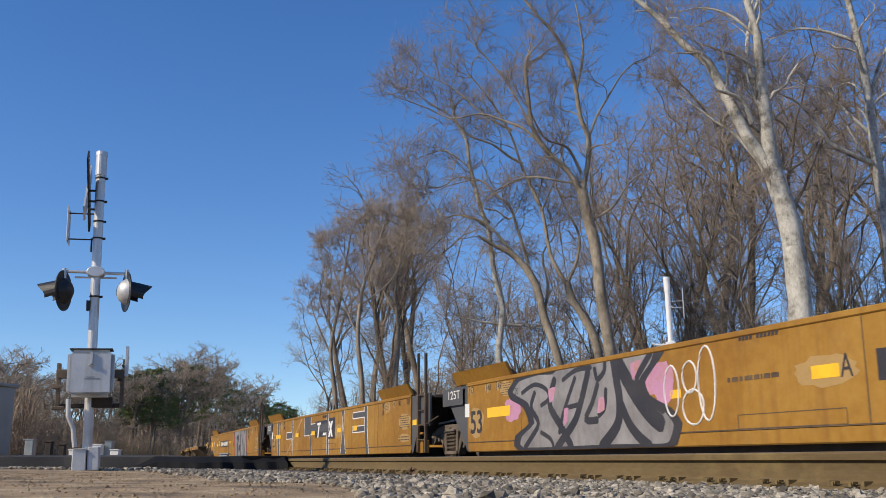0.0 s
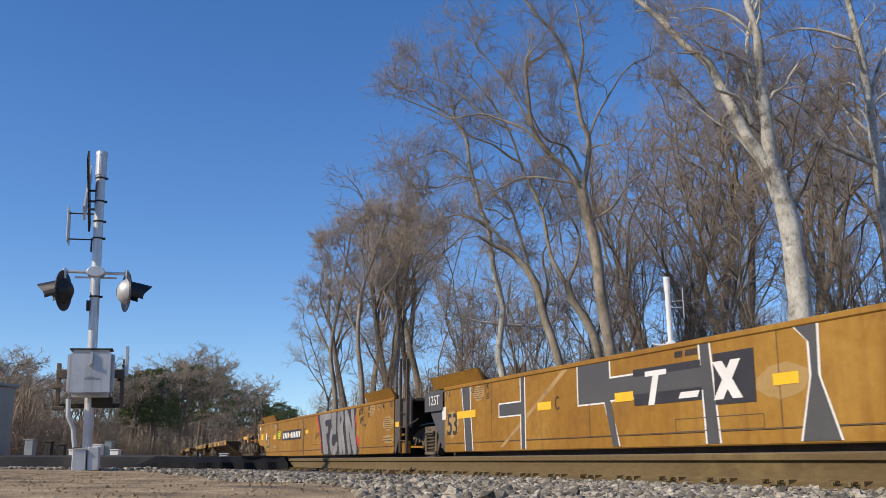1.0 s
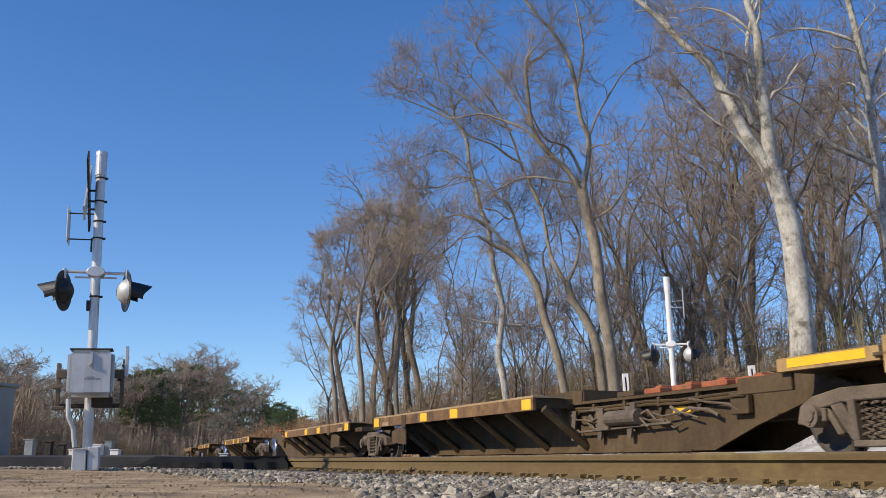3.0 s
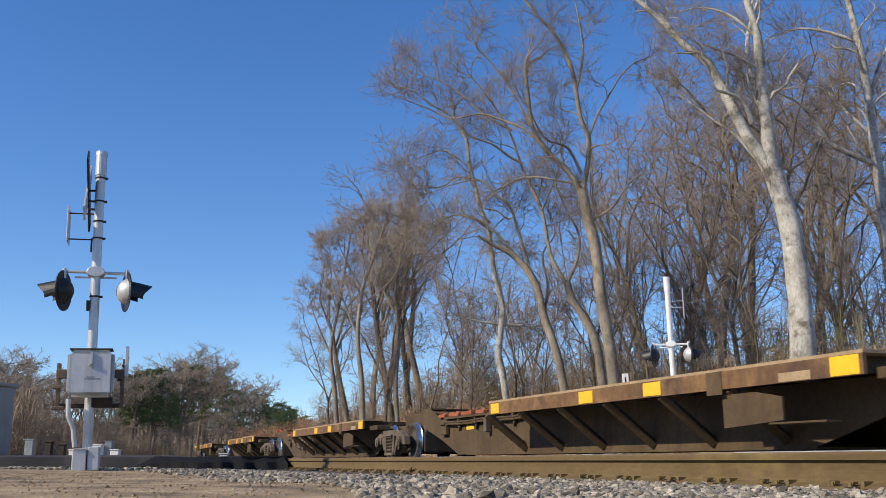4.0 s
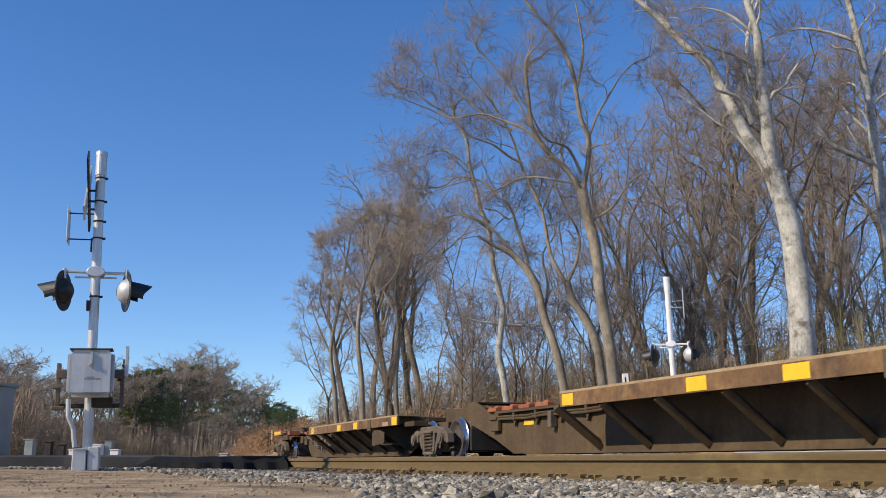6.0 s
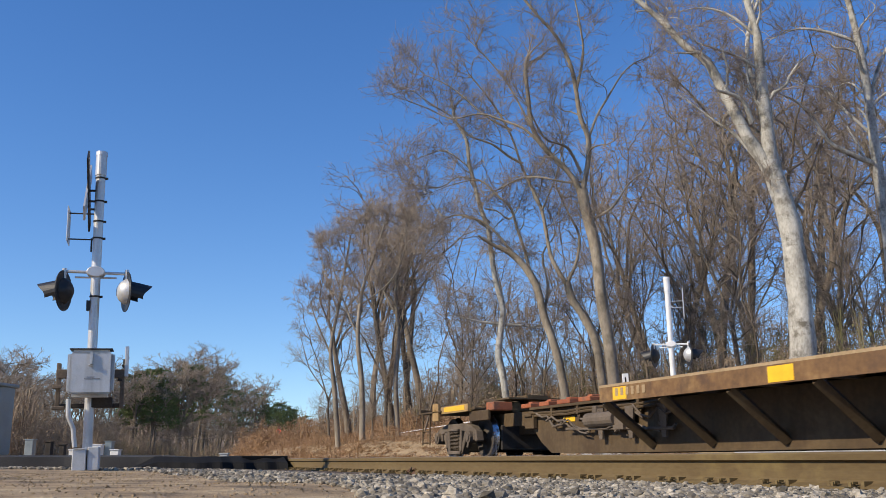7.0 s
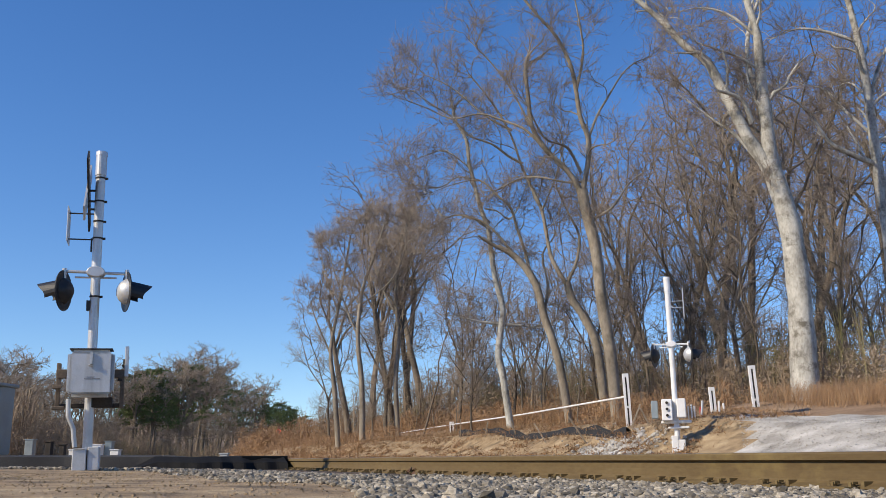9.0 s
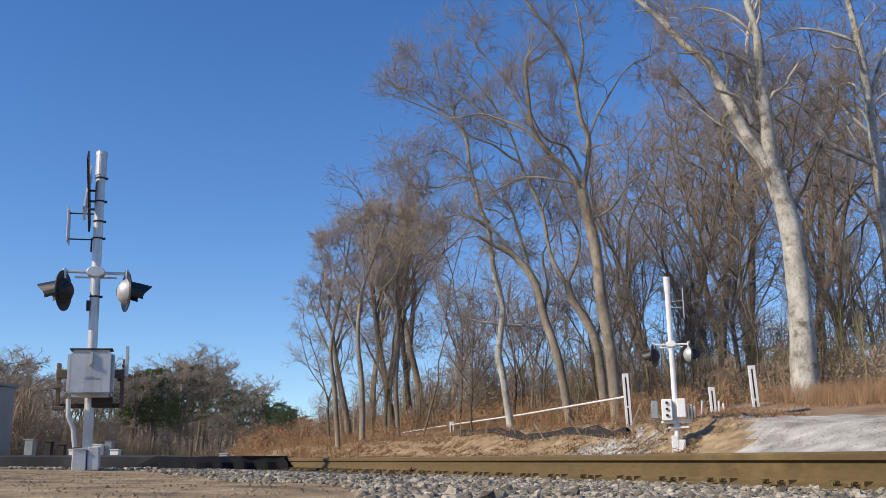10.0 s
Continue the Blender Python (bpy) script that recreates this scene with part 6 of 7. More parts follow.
def bare_tree(seed, tall, r, dense=1.0, twig=0.011, fork=0.45, wide=0.3, low=5):
    """A leafless forest tree: a trunk that forks into rising leaders under a rounded crown of twigs."""
    w = Wood(seed, twig, dense, 1.0)
    rng = w.rng
    pts = limb_path(rng, Vector((0, 0, -0.3)), Vector((rng.uniform(-0.06, 0.06), rng.uniform(-0.06, 0.06), 1)), tall * fork, 8, 0.06, 0.05)
    ring_tube(w.tv, w.tf, pts, r, r * 0.62, 8, 0.8, 0.12)
    if low:
        w.sprout(pts, tall * 0.24, r * 0.3, 0, start=0.5, count=low)
    turn = rng.uniform(0, 6.28)
    for k in range(4):
        turn += 1.57 + rng.uniform(-0.4, 0.4)
        out = wide * rng.uniform(0.4, 1.2)
        d = Vector((math.cos(turn) * out, math.sin(turn) * out, 1)).normalized()
        ln = tall * (1 - fork) * rng.uniform(0.72, 0.98)
        way = limb_path(rng, pts[-1 - (k % 2)], d, ln, 9, 0.14, 0.05)
        ring_tube(w.tv, w.tf, way, r * 0.42, 0.02, 6)
        w.sprout(way, ln * 0.62, r * 0.3, 0, start=0.2, count=5)
        w.branch(way[-1], (way[-1] - way[-2]).normalized(), ln * 0.2, 0.02, 2)
    return w


def rooted(x, y):
    return Vector((x, y, height(x, y)))


RIGHT = Vector((math.sin(HEAD), math.cos(HEAD), 0))
DEEP = Vector((-math.cos(HEAD), math.sin(HEAD), 0))


def smooth_line(pts):
    """Rounds off a line of points."""
    out = [pts[0]]
    for k in range(len(pts) - 1):
        p0, p1, p2, p3 = pts[max(0, k - 1)], pts[k], pts[k + 1], pts[min(len(pts) - 1, k + 2)]
        for t in (0.33, 0.67, 1.0):
            out.append(0.5 * ((2 * p1) + (p2 - p0) * t + (2 * p0 - 5 * p1 + 4 * p2 - p3) * t * t + (3 * p1 - p0 - 3 * p2 + p3) * t ** 3))
    return out


def edge_tree(x, y, pale, seed, limbs):
    """A tall tree at the wood's edge. Limbs: stout end, thin end, lean into depth, and a line of side way and height."""
    w = Wood(seed, 0.0075 if -x < 40 else 0.011, 1.0, 1.3)
    for j, (r0, r1, lean, line) in enumerate(limbs):
        pts, depth = [], 0.0
        for k, (a, z) in enumerate(line):
            if k:
                depth += lean * math.hypot(a - line[k - 1][0], z - line[k - 1][1])
            pts.append(RIGHT * a + Vector((0, 0, z)) + DEEP * (depth * 0.7))
        if j == 0:
            pts[0].z -= 0.3
        way = smooth_line(pts)
        ring_tube(w.tv, w.tf, way, r0, r1, 12 if j == 0 else 8, 0.45 if j == 0 and r0 > 0.4 else 0.85, 0.16)
        length = sum((b - a).length for a, b in zip(way, way[1:]))
        if j == 0 and r1 > 0.1:
            w.sprout(way, length * 0.24, r0 * 0.16, 0, start=0.62, count=4)
            continue
        if r1 > 0.045 and length < 3.2:
            w.sprout(way, 0.9, 0.03, 1, start=0.4, count=3)
            continue
        w.sprout(way, min(3.6, max(1.4, length * 0.5)) * (1 if -x < 40 else 0.75), r0 * 0.6, 0, start=0.45 if j == 0 else 0.15, count=max(3, int(length * 0.95)))
        for q in range(3):
            d = (way[-1] - way[-2]).normalized() + Vector((w.rng.gauss(0, 0.35), w.rng.gauss(0, 0.35), 0.15))
            w.branch(way[-1], d.normalized(), 1.5 if -x < 40 else 1.0, max(0.018, r1 * 0.8), 1)
    finish_tree(w, Matrix.Translation(rooted(x, y)), "tall bare winter tree with pale sunlit bark at the wood's edge" if pale else "tall bare winter tree with grey bark at the wood's edge",
                "tall trees at the wood's edge", M_BARK_PALE if pale else M_BARK_TAN)


edge_tree(-23.80, 21.55, True, 40, [
    (0.5, 0.31, 0, [(0, -0.09), (0.01, 1.91), (0.05, 3.73), (-0.09, 5.61), (-0.36, 6.95), (-0.66, 7.83)]),
    (0.25, 0.07, 0.1, [(-0.6, 7.7), (-0.77, 7.93), (-1.22, 8.72), (-1.65, 9.82), (-2.03, 10.74), (-2.37, 11.56), (-3.01, 12.08), (-3.55, 12.81), (-4.1, 13.44), (-4.85, 14.19), (-5.81, 14.72)]),
    (0.27, 0.09, 0, [(-0.6, 7.7), (-0.58, 8.72), (-0.62, 9.92), (-0.66, 11.15), (-0.67, 12.39), (-0.93, 13.65), (-1.07, 14.94)]),
    (0.17, 0.06, 0.5, [(-0.3, 7.15), (-0.3, 8.13), (-0.27, 9.52), (-0.35, 10.94), (-0.45, 12.18), (-0.15, 13.65), (0.4, 14.94)]),
    (0.11, 0.05, -0.4, [(-1.09, 9.22), (-1.28, 9.72), (-1.6, 10.02), (-2.36, 10.17)]),
    (0.07, 0.02, 0.3, [(-0.74, 7.54), (-1.5, 8.82), (-2.12, 9.42), (-2.83, 10.13)]),
    (0.06, 0.025, -0.3, [(-0.67, 11.04), (-1.31, 11.45), (-2.07, 11.66), (-2.92, 11.87)]),
    (0.07, 0.02, 0.2, [(-0.59, 12.18), (-1.39, 13.12), (-2.34, 13.55), (-3.32, 13.44)]),
])
edge_tree(-24.93, 26.88, True, 41, [
    (0.3, 0.08, 0, [(0, -0.52), (0.08, 2.62), (0.01, 5.06), (-0.08, 6.95), (-0.17, 8.88), (-0.22, 11.08), (-0.36, 12.89), (-0.61, 14.74), (-0.83, 15.92)]),
    (0.12, 0.03, -0.2, [(-0.16, 8.19), (-1.19, 8.56), (-1.98, 8.99), (-2.53, 9.86), (-3.11, 10.42), (-3.72, 10.68)]),
    (0.09, 0.025, 0.2, [(-0.39, 13.01), (-1.37, 13.47), (-2.42, 13.7), (-3.18, 13.47)]),
    (0.1, 0.03, 0.3, [(-0.23, 10.42), (0.39, 11.98), (1.17, 13.35), (1.91, 14.28)]),
    (0.07, 0.02, 0.3, [(-0.19, 9.32), (-1.02, 10.42), (-1.57, 11.31), (-2.18, 11.53)]),
])
edge_tree(-29.42, 18.12, False, 42, [
    (0.216, 0.21, 0, [(0, 0), (-0.17, 2.45), (-0.39, 4.09), (-0.5, 5.56), (-0.63, 6.62), (-0.89, 7.7), (-0.99, 8.47)]),
    (0.122, 0.05, 0, [(-0.99, 8.36), (-0.75, 9.46), (-0.69, 10.47), (-0.98, 11.37), (-1.12, 12.63), (-1.31, 13.56), (-1.78, 14.62), (-2.53, 15.57), (-3.06, 16.29)]),
    (0.0576, 0.02, 0.3, [(-0.69, 10.47), (-0.29, 11.48), (0.17, 12.28), (0.8, 13.33), (1.36, 13.91), (2.04, 14.26)]),
    (0.0504, 0.025, -0.3, [(-1.08, 12.4), (-0.82, 13.79), (-0.96, 14.97), (-1.14, 16.17), (-0.71, 17.14)]),
    (0.108, 0.08, -0.1, [(-0.98, 8.25), (-1.4, 9.02), (-1.91, 9.57), (-2.39, 10.08), (-2.84, 10.92), (-2.99, 12.28), (-3.06, 13.09)]),
    (0.0648, 0.03, -0.6, [(-1.01, 9.13), (-1.48, 9.91), (-1.9, 10.08), (-2.47, 10.24), (-3.05, 11.19)]),
    (0.0576, 0.02, 0.3, [(-2.39, 10.08), (-3.05, 10.92), (-3.91, 11.37), (-4.76, 11.71), (-5.84, 11.6), (-6.81, 12.12), (-7.39, 12.4)]),
    (0.0648, 0.02, 0.2, [(-0.78, 7.27), (-0.07, 7.66), (0.3, 8.03), (0.82, 8.8), (1.37, 9.24)]),
    (0.0504, 0.03, 0.6, [(-0.85, 8.8), (-1.51, 8.84), (-2.35, 9.13), (-3.09, 9.24), (-3.73, 9.02)]),
    (0.0432, 0.02, 0, [(-2.84, 10.92), (-3.67, 12.63), (-4.53, 13.79), (-5.18, 14.5)]),
])
edge_tree(-30.87, 18.53, False, 43, [
    (0.173, 0.15, 0, [(0, 0), (-0.23, 2.56), (-0.64, 3.69), (-1.13, 4.49), (-1.32, 5.15)]),
    (0.0936, 0.03, 0.1, [(-1.32, 5.04), (-1.84, 6.03), (-2.01, 6.92), (-2.18, 8.04), (-2.49, 8.84), (-2.92, 9.88), (-3.34, 11.28), (-4.1, 12.71), (-4.88, 13.79)]),
    (0.0792, 0.04, 0.5, [(-1.28, 5.15), (-0.88, 6.03), (-0.68, 7.14), (-0.98, 8.04), (-1.28, 8.96)]),
    (0.0576, 0.02, -0.2, [(-2.92, 9.88), (-3.47, 10.16), (-4.13, 10.63), (-5.02, 10.93), (-5.68, 11.64), (-6.47, 12.11), (-7.14, 12.59)]),
    (0.0504, 0.02, 0.4, [(-3.34, 11.28), (-4.34, 11.99), (-5.68, 13.43), (-6.81, 14.16)]),
    (0.0432, 0.02, 0.3, [(-2.18, 8.04), (-1.6, 9.42), (-1.22, 11.05), (-1.52, 12.23)]),
])
edge_tree(-32.25, 17.77, False, 44, [
    (0.173, 0.14, 0, [(0, 0), (-0.25, 1.71), (-0.54, 3.02), (-0.91, 4.12), (-1.15, 5.24), (-1.58, 6.03), (-2.13, 6.59), (-2.68, 6.89)]),
    (0.0792, 0.05, -0.3, [(-2.57, 6.82), (-3.08, 7.05), (-3.44, 7.28)]),
    (0.0864, 0.02, 0.2, [(-1.36, 5.69), (-1.61, 6.82), (-1.88, 7.74), (-2.09, 8.56), (-2.65, 9.14), (-3.33, 9.81), (-4.46, 9.66), (-5.26, 9.38)]),
    (0.0648, 0.02, 0.1, [(-1.97, 6.48), (-2.67, 7.4), (-3.34, 7.98), (-4.47, 8.21), (-5.14, 7.74)]),
    (0.0648, 0.02, 0.6, [(-0.91, 4.12), (-0.66, 5.46), (-0.78, 6.82), (-0.2, 7.74), (-0.29, 8.67)]),
])
edge_tree(-34.41, 16.34, True, 45, [
    (0.158, 0.07, 0, [(0, 0), (-0.32, 2.05), (-0.49, 2.95), (-0.39, 3.86), (-0.28, 4.78), (-0.5, 5.71), (-0.67, 6.65), (-0.8, 7.84), (-0.89, 8.32), (-1.16, 9.05), (-1.39, 10.02), (-1.62, 11.01), (-1.73, 12.01), (-2.21, 12.89)]),
    (0.0648, 0.02, -0.2, [(-0.89, 8.2), (-1.4, 8.56), (-2.1, 8.68), (-2.57, 8.56), (-3.04, 8.93), (-3.39, 9.53)]),
    (0.0576, 0.03, 0.3, [(-0.97, 9), (-0.46, 8.93), (0.01, 8.61), (0.36, 9), (0.73, 9.9)]),
    (0.0576, 0.03, -0.1, [(-0.38, 4.16), (-1.2, 4.27), (-2, 4.43)]),
    (0.0648, 0.03, 0.1, [(-0.38, 4.2), (0.85, 4.09)]),
    (0.0504, 0.02, 0.3, [(-1.44, 10.22), (-2.1, 10.42), (-2.81, 10.02), (-3.75, 10.15)]),
    (0.0432, 0.02, 0, [(-1.57, 10.76), (-2.57, 11.51), (-3.28, 11.38), (-4.11, 11.01)]),
])
edge_tree(-53.93, 16.03, False, 46, [
    (0.19, 0.06, 0, [(0, 0), (-0.11, 3.36), (-0.4, 6.02), (-0.21, 8.75), (0.43, 10.83), (1.09, 12.95)]),
    (0.07, 0.02, 0.2, [(-0.36, 6.02), (-1.22, 8.06), (-1.95, 10.13), (-2.32, 11.53)]),
    (0.06, 0.02, 0, [(-0.2, 8.06), (1.48, 9.44), (2.31, 11.18), (2.47, 12.95)]),
])
edge_tree(-56.30, 15.26, False, 47, [
    (0.17, 0.05, 0, [(0, 0), (-0.34, 3.58), (-0.64, 5.98), (-0.19, 8.79), (0.17, 11.29), (0.42, 13.11)]),
    (0.07, 0.02, 0, [(-0.6, 5.64), (-1.56, 7.73), (-2.02, 9.14)]),
    (0.07, 0.02, 0.3, [(-0.25, 8.43), (-1.11, 10.57), (-1.52, 12.38)]),
])
edge_tree(-56.90, 19.22, False, 48, [
    (0.18, 0.05, 0, [(0, 0), (-0.21, 3.24), (-0.03, 6.09), (-0.27, 9.01), (0.13, 11.99), (0.41, 13.88)]),
    (0.08, 0.02, 0, [(-0.13, 6.09), (1.18, 8.27), (1.9, 10.49), (2.26, 12.74)]),
    (0.08, 0.02, 0.3, [(-0.19, 7.54), (-1.3, 9.75), (-1.96, 11.99), (-2.18, 13.88)]),
])

# the wood behind: a few kinds, set again and again under a skyline that sinks towards the far end
KIND_TALL = (14, 15, 17, 13, 16)
KINDS = []
for i in range(5):
    w = bare_tree(100 + i, KIND_TALL[i], (0.15, 0.19, 0.21, 0.13, 0.23)[i], fork=(0.38, 0.45, 0.52, 0.3, 0.48)[i], wide=(0.34, 0.28, 0.3, 0.4, 0.26)[i], low=(5, 4, 4, 6, 3)[i])
    KINDS.append(finish_tree(w, pose(0, 0, -500), "tall bare winter tree with grey-brown bark in the wood", "trees of the wood beyond the tracks"))
rng = random.Random(5)
FH = 1717.0
placed = {}


def set_tree(master, m):
    if master.name not in placed:
        placed[master.name] = 1
        master.matrix_world = m
    else:
        copy_thing(master, m)


def up_at(v, z):
    """Height of a sight line that climbs by v, at z metres into the depth."""
    k = (441 - v) / 1675
    return 0.135 + z * (math.sin(TILT) + k * math.cos(TILT)) / (math.cos(TILT) - k * math.sin(TILT))


def skyline(u, line):
    return next((ya + (yb - ya) * (u - a) / (b - a) for (a, ya), (b, yb) in zip(line, line[1:]) if a <= u <= b), line[-1][1])


TOPS = [(520, 600), (545, 520), (570, 440), (620, 400), (700, 380), (760, 390), (820, 420), (900, 400), (1000, 370), (1080, 330), (1130, 200), (1200, 165), (1290, 150), (1380, 150), (1480, 130), (1700, 90)]
for i in range(44):
    u = 584 + (1650 - 584) * ((i * 0.618) % 1.0)
    z = rng.uniform(41, 56) if i % 3 else rng.uniform(56, 80)
    if u < 800:
        z = rng.uniform(58, 90)
        if i % 3 == 1:
            continue
    p = DEEP * z + RIGHT * ((u - 784) / FH * z)
    g = rooted(p.x, p.y)
    want = (up_at(skyline(u, TOPS) + rng.uniform(-5, 120) * (0.6 if u < 800 else 1), z) - g.z) * (0.93 if u < 800 else 0.97)
    k = min(range(len(KINDS)), key=lambda q: abs(KIND_TALL[q] - want) + rng.uniform(0, 5))
    sc = max(0.5, min(1.5, want / KIND_TALL[k]))
    set_tree(KINDS[k], Matrix.Translation(g) @ pose(0, 0, 0, rng.uniform(-4, 4), rng.uniform(-4, 4), rng.uniform(0, 360)) @ Matrix.Scale(sc, 4))

for i in range(8):
    u = 600 + 290 * ((i * 0.618 + 0.2) % 1.0)
    z = rng.uniform(62, 96)
    p = DEEP * z + RIGHT * ((u - 784) / FH * z)
    k = (i * 2 + 3) % len(KINDS)
    want = up_at(max(skyline(u, TOPS) + 20, rng.uniform(430, 600)), z) - height(p.x, p.y)
    set_tree(KINDS[k], Matrix.Translation(rooted(p.x, p.y)) @ pose(0, 0, 0, rng.uniform(-4, 4), rng.uniform(-4, 4), rng.uniform(0, 360)) @ Matrix.Diagonal((want / KIND_TALL[k] * 1.3, want / KIND_TALL[k] * 1.3, want / KIND_TALL[k], 1)))

# dark straight trunks close behind the edge, seen between the tall trees
for u, z in ((1155, 39), (1318, 38), (1345, 41), (1462, 38), (1480, 43), (1520, 40), (1545, 38), (1265, 43), (1235, 40)):
    p = DEEP * z + RIGHT * ((u - 784) / FH * z)
    k = int(u) % len(KINDS)
    want = up_at(150 + rng.uniform(0, 120), z) - height(p.x, p.y)
    set_tree(KINDS[k], Matrix.Translation(rooted(p.x, p.y)) @ pose(0, 0, 0, rng.uniform(-3, 3), rng.uniform(-3, 3), rng.uniform(0, 360)) @ Matrix.Scale(want / KIND_TALL[k], 4))

# thin saplings in front of and among the trunks
sap = []
for i in range(3):
    w = Wood(300 + i, 0.007, 0.9)
    pts = limb_path(w.rng, Vector((0, 0, -0.2)), Vector((0.05, 0, 1)), 5.5, 7, 0.12, 0.05)
    ring_tube(w.tv, w.tf, pts, 0.045, 0.012, 6)
    w.sprout(pts, 2.4, 0.03, 1, start=0.15, count=16)
    sap.append(finish_tree(w, pose(0, 0, -500), "thin bare sapling among the trees", "saplings in the wood"))
for i in range(54):
    u = 570 + 1070 * ((i * 0.618 + 0.3) % 1.0)
    z = rng.uniform(34, 48) if u > 800 else rng.uniform(52, 75)
    p = DEEP * z + RIGHT * ((u - 784) / FH * z)
    if p.y - bend(-p.x) < 17.0:
        continue
    set_tree(sap[i % 3], Matrix.Translation(rooted(p.x, p.y)) @ pose(0, 0, 0, rng.uniform(-8, 8), rng.uniform(-8, 8), rng.uniform(0, 360)) @ Matrix.Scale(rng.uniform(0.6, 1.25), 4))


def blades(name, spots, mat, label, category, seed, tall, width, per, spread, lean=0.35, arms=0):
    """A mass of stems or grass blades, as one object."""
    rng = random.Random(seed)
    verts, faces = [], []
    for x, y in spots:
        gz = height(x, y)
        for _ in range(per):
            bx, by = x + rng.gauss(0, spread), y + rng.gauss(0, spread)
            hgt = tall * rng.uniform(0.45, 1.2)
            ang = rng.uniform(0, 2 * math.pi)
            dx, dy = rng.gauss(0, lean) * hgt, rng.gauss(0, lean) * hgt
            wx, wy = width * math.cos(ang), width * math.sin(ang)
            n = len(verts)
            z0 = gz - 0.05
            verts += [(bx - wx, by - wy, z0), (bx + wx, by + wy, z0), (bx + dx * 0.4 + wx * 0.8, by + dy * 0.4 + wy * 0.8, z0 + hgt * 0.6), (bx + dx * 0.4 - wx * 0.8, by + dy * 0.4 - wy * 0.8, z0 + hgt * 0.6),
                      (bx + dx, by + dy, z0 + hgt)]
            faces += [(n, n + 1, n + 2, n + 3), (n + 3, n + 2, n + 4)]
            for _ in range(arms):
                k = rng.uniform(0.3, 0.9)
                px, py, pz = bx + dx * k, by + dy * k, z0 + hgt * k
                ln = hgt * rng.uniform(0.2, 0.45)
                ex, ey, ez = px + rng.gauss(0, ln * 0.7), py + rng.gauss(0, ln * 0.7), pz + rng.uniform(0.1, 0.9) * ln
                n = len(verts)
                verts += [(px - wx * 0.6, py - wy * 0.6, pz), (px + wx * 0.6, py + wy * 0.6, pz), (ex, ey, ez)]
                faces.append((n, n + 1, n + 2))
    return tagged(new(name, mesh_of(name, verts, faces, [mat])), label, category, kind="stuff")


def thicket(spots, mat, label, seed, tall, wide, bits, size, stems=5, name="undergrowth"):
    """Mounds of arching stems with dead leaves and short twigs, as one object."""
    rng = random.Random(seed)
    verts, faces = [], []
    for x, y in spots:
        c = Vector((x, y, height(x, y) - 0.05))
        hgt = tall * rng.uniform(0.4, 1.25)
        rad = wide * rng.uniform(0.6, 1.3)
        for _ in range(stems):
            a = rng.uniform(0, 6.28)
            out = Vector((math.cos(a), math.sin(a), 0))
            side = Vector((-out.y, out.x, 0)) * (size * 0.16)
            far = rad * rng.uniform(0.3, 1.1)
            n = len(verts)
            for k in range(4):
                q = k / 3
                p = c + out * (far * q * q) + Vector((0, 0, hgt * 1.15 * (1 - (1 - q) ** 1.6))) + side * rng.uniform(-4, 4) * q
                verts += [p - side * (1.1 - q), p + side * (1.1 - q)]
            faces += [(n, n + 1, n + 3, n + 2), (n + 2, n + 3, n + 5, n + 4), (n + 4, n + 5, n + 7, n + 6)]
        for _ in range(int(bits * rng.uniform(0.5, 1.4))):
            k = rng.random() ** 0.8
            fat = rad * math.sqrt(max(0.05, 1 - k * k)) * 0.62
            p = c + Vector((rng.gauss(0, fat), rng.gauss(0, fat), hgt * k))
            d = Vector((rng.gauss(0, 1), rng.gauss(0, 1), rng.gauss(0.25, 0.9))).normalized()
            side = d.cross(Vector((rng.gauss(0, 1), rng.gauss(0, 1), rng.gauss(0, 1)))).normalized()
            ln = size * rng.uniform(0.5, 1.7)
            wd = size * rng.uniform(0.08, 0.34)
            n = len(verts)
            verts += [p - side * wd * 0.5, p + side * wd * 0.5, p + d * ln]
            faces.append((n, n + 1, n + 2))
    return tagged(new(name, mesh_of(name, verts, faces, [mat])), label, "undergrowth", kind="stuff")


def bank_spots(n, seed, s0, s1, q0, q1):
    rng = random.Random(seed)
    return [tuple(along(rng.uniform(s0, s1), q0 + (q1 - q0) * rng.random() ** 1.3)[:2]) for _ in range(n)]


thicket(bank_spots(620, 71, 16, 75, 22.4, 37), M_BRUSH, "tangled leafless brown undergrowth among the trees", 72, 1.7, 0.9, 330, 0.13)
thicket(bank_spots(190, 171, 16, 75, 22.8, 35), M_OLIVE, "olive brown vine-hung shrubs among the trees", 172, 2.6, 0.8, 420, 0.12)
thicket(bank_spots(330, 94, 46, 125, 22, 50), M_BRUSH, "leafless brown thicket at the far end of the wood", 95, 4.2, 1.6, 330, 0.24)
thicket(bank_spots(300, 84, 24, 110, 34, 60), M_BRUSH, "tall leafless brown thicket deep in the wood", 85, 4.6, 1.9, 420, 0.26)
thicket(bank_spots(170, 75, 40, 75, 20.5, 27), M_RUST, "tangled rusty brown undergrowth along the far bank", 76, 1.4, 1.1, 240, 0.16)
thicket(bank_spots(220, 79, 75, 190, 24, 34), M_RUST, "tangled rusty brown undergrowth along the far bank", 86, 1.7, 1.2, 240, 0.2)
thicket(bank_spots(210, 175, 24, 46, 17.4, 20.5), M_RUST, "low rusty brown bramble along the bank", 176, 0.75, 0.6, 200, 0.09)
thicket(bank_spots(420, 89, 48, 150, 12.8, 19), M_RUST, "low rusty brown brush beside the line", 90, 0.6, 0.8, 120, 0.13)
blades("dry_grass", bank_spots(560, 73, 6, 22.5, 18.9, 22.0), M_RUST, "tall dry rusty grass on the bank", "grass", 74, 0.62, 0.0035, 34, 0.32, 0.4, arms=2)
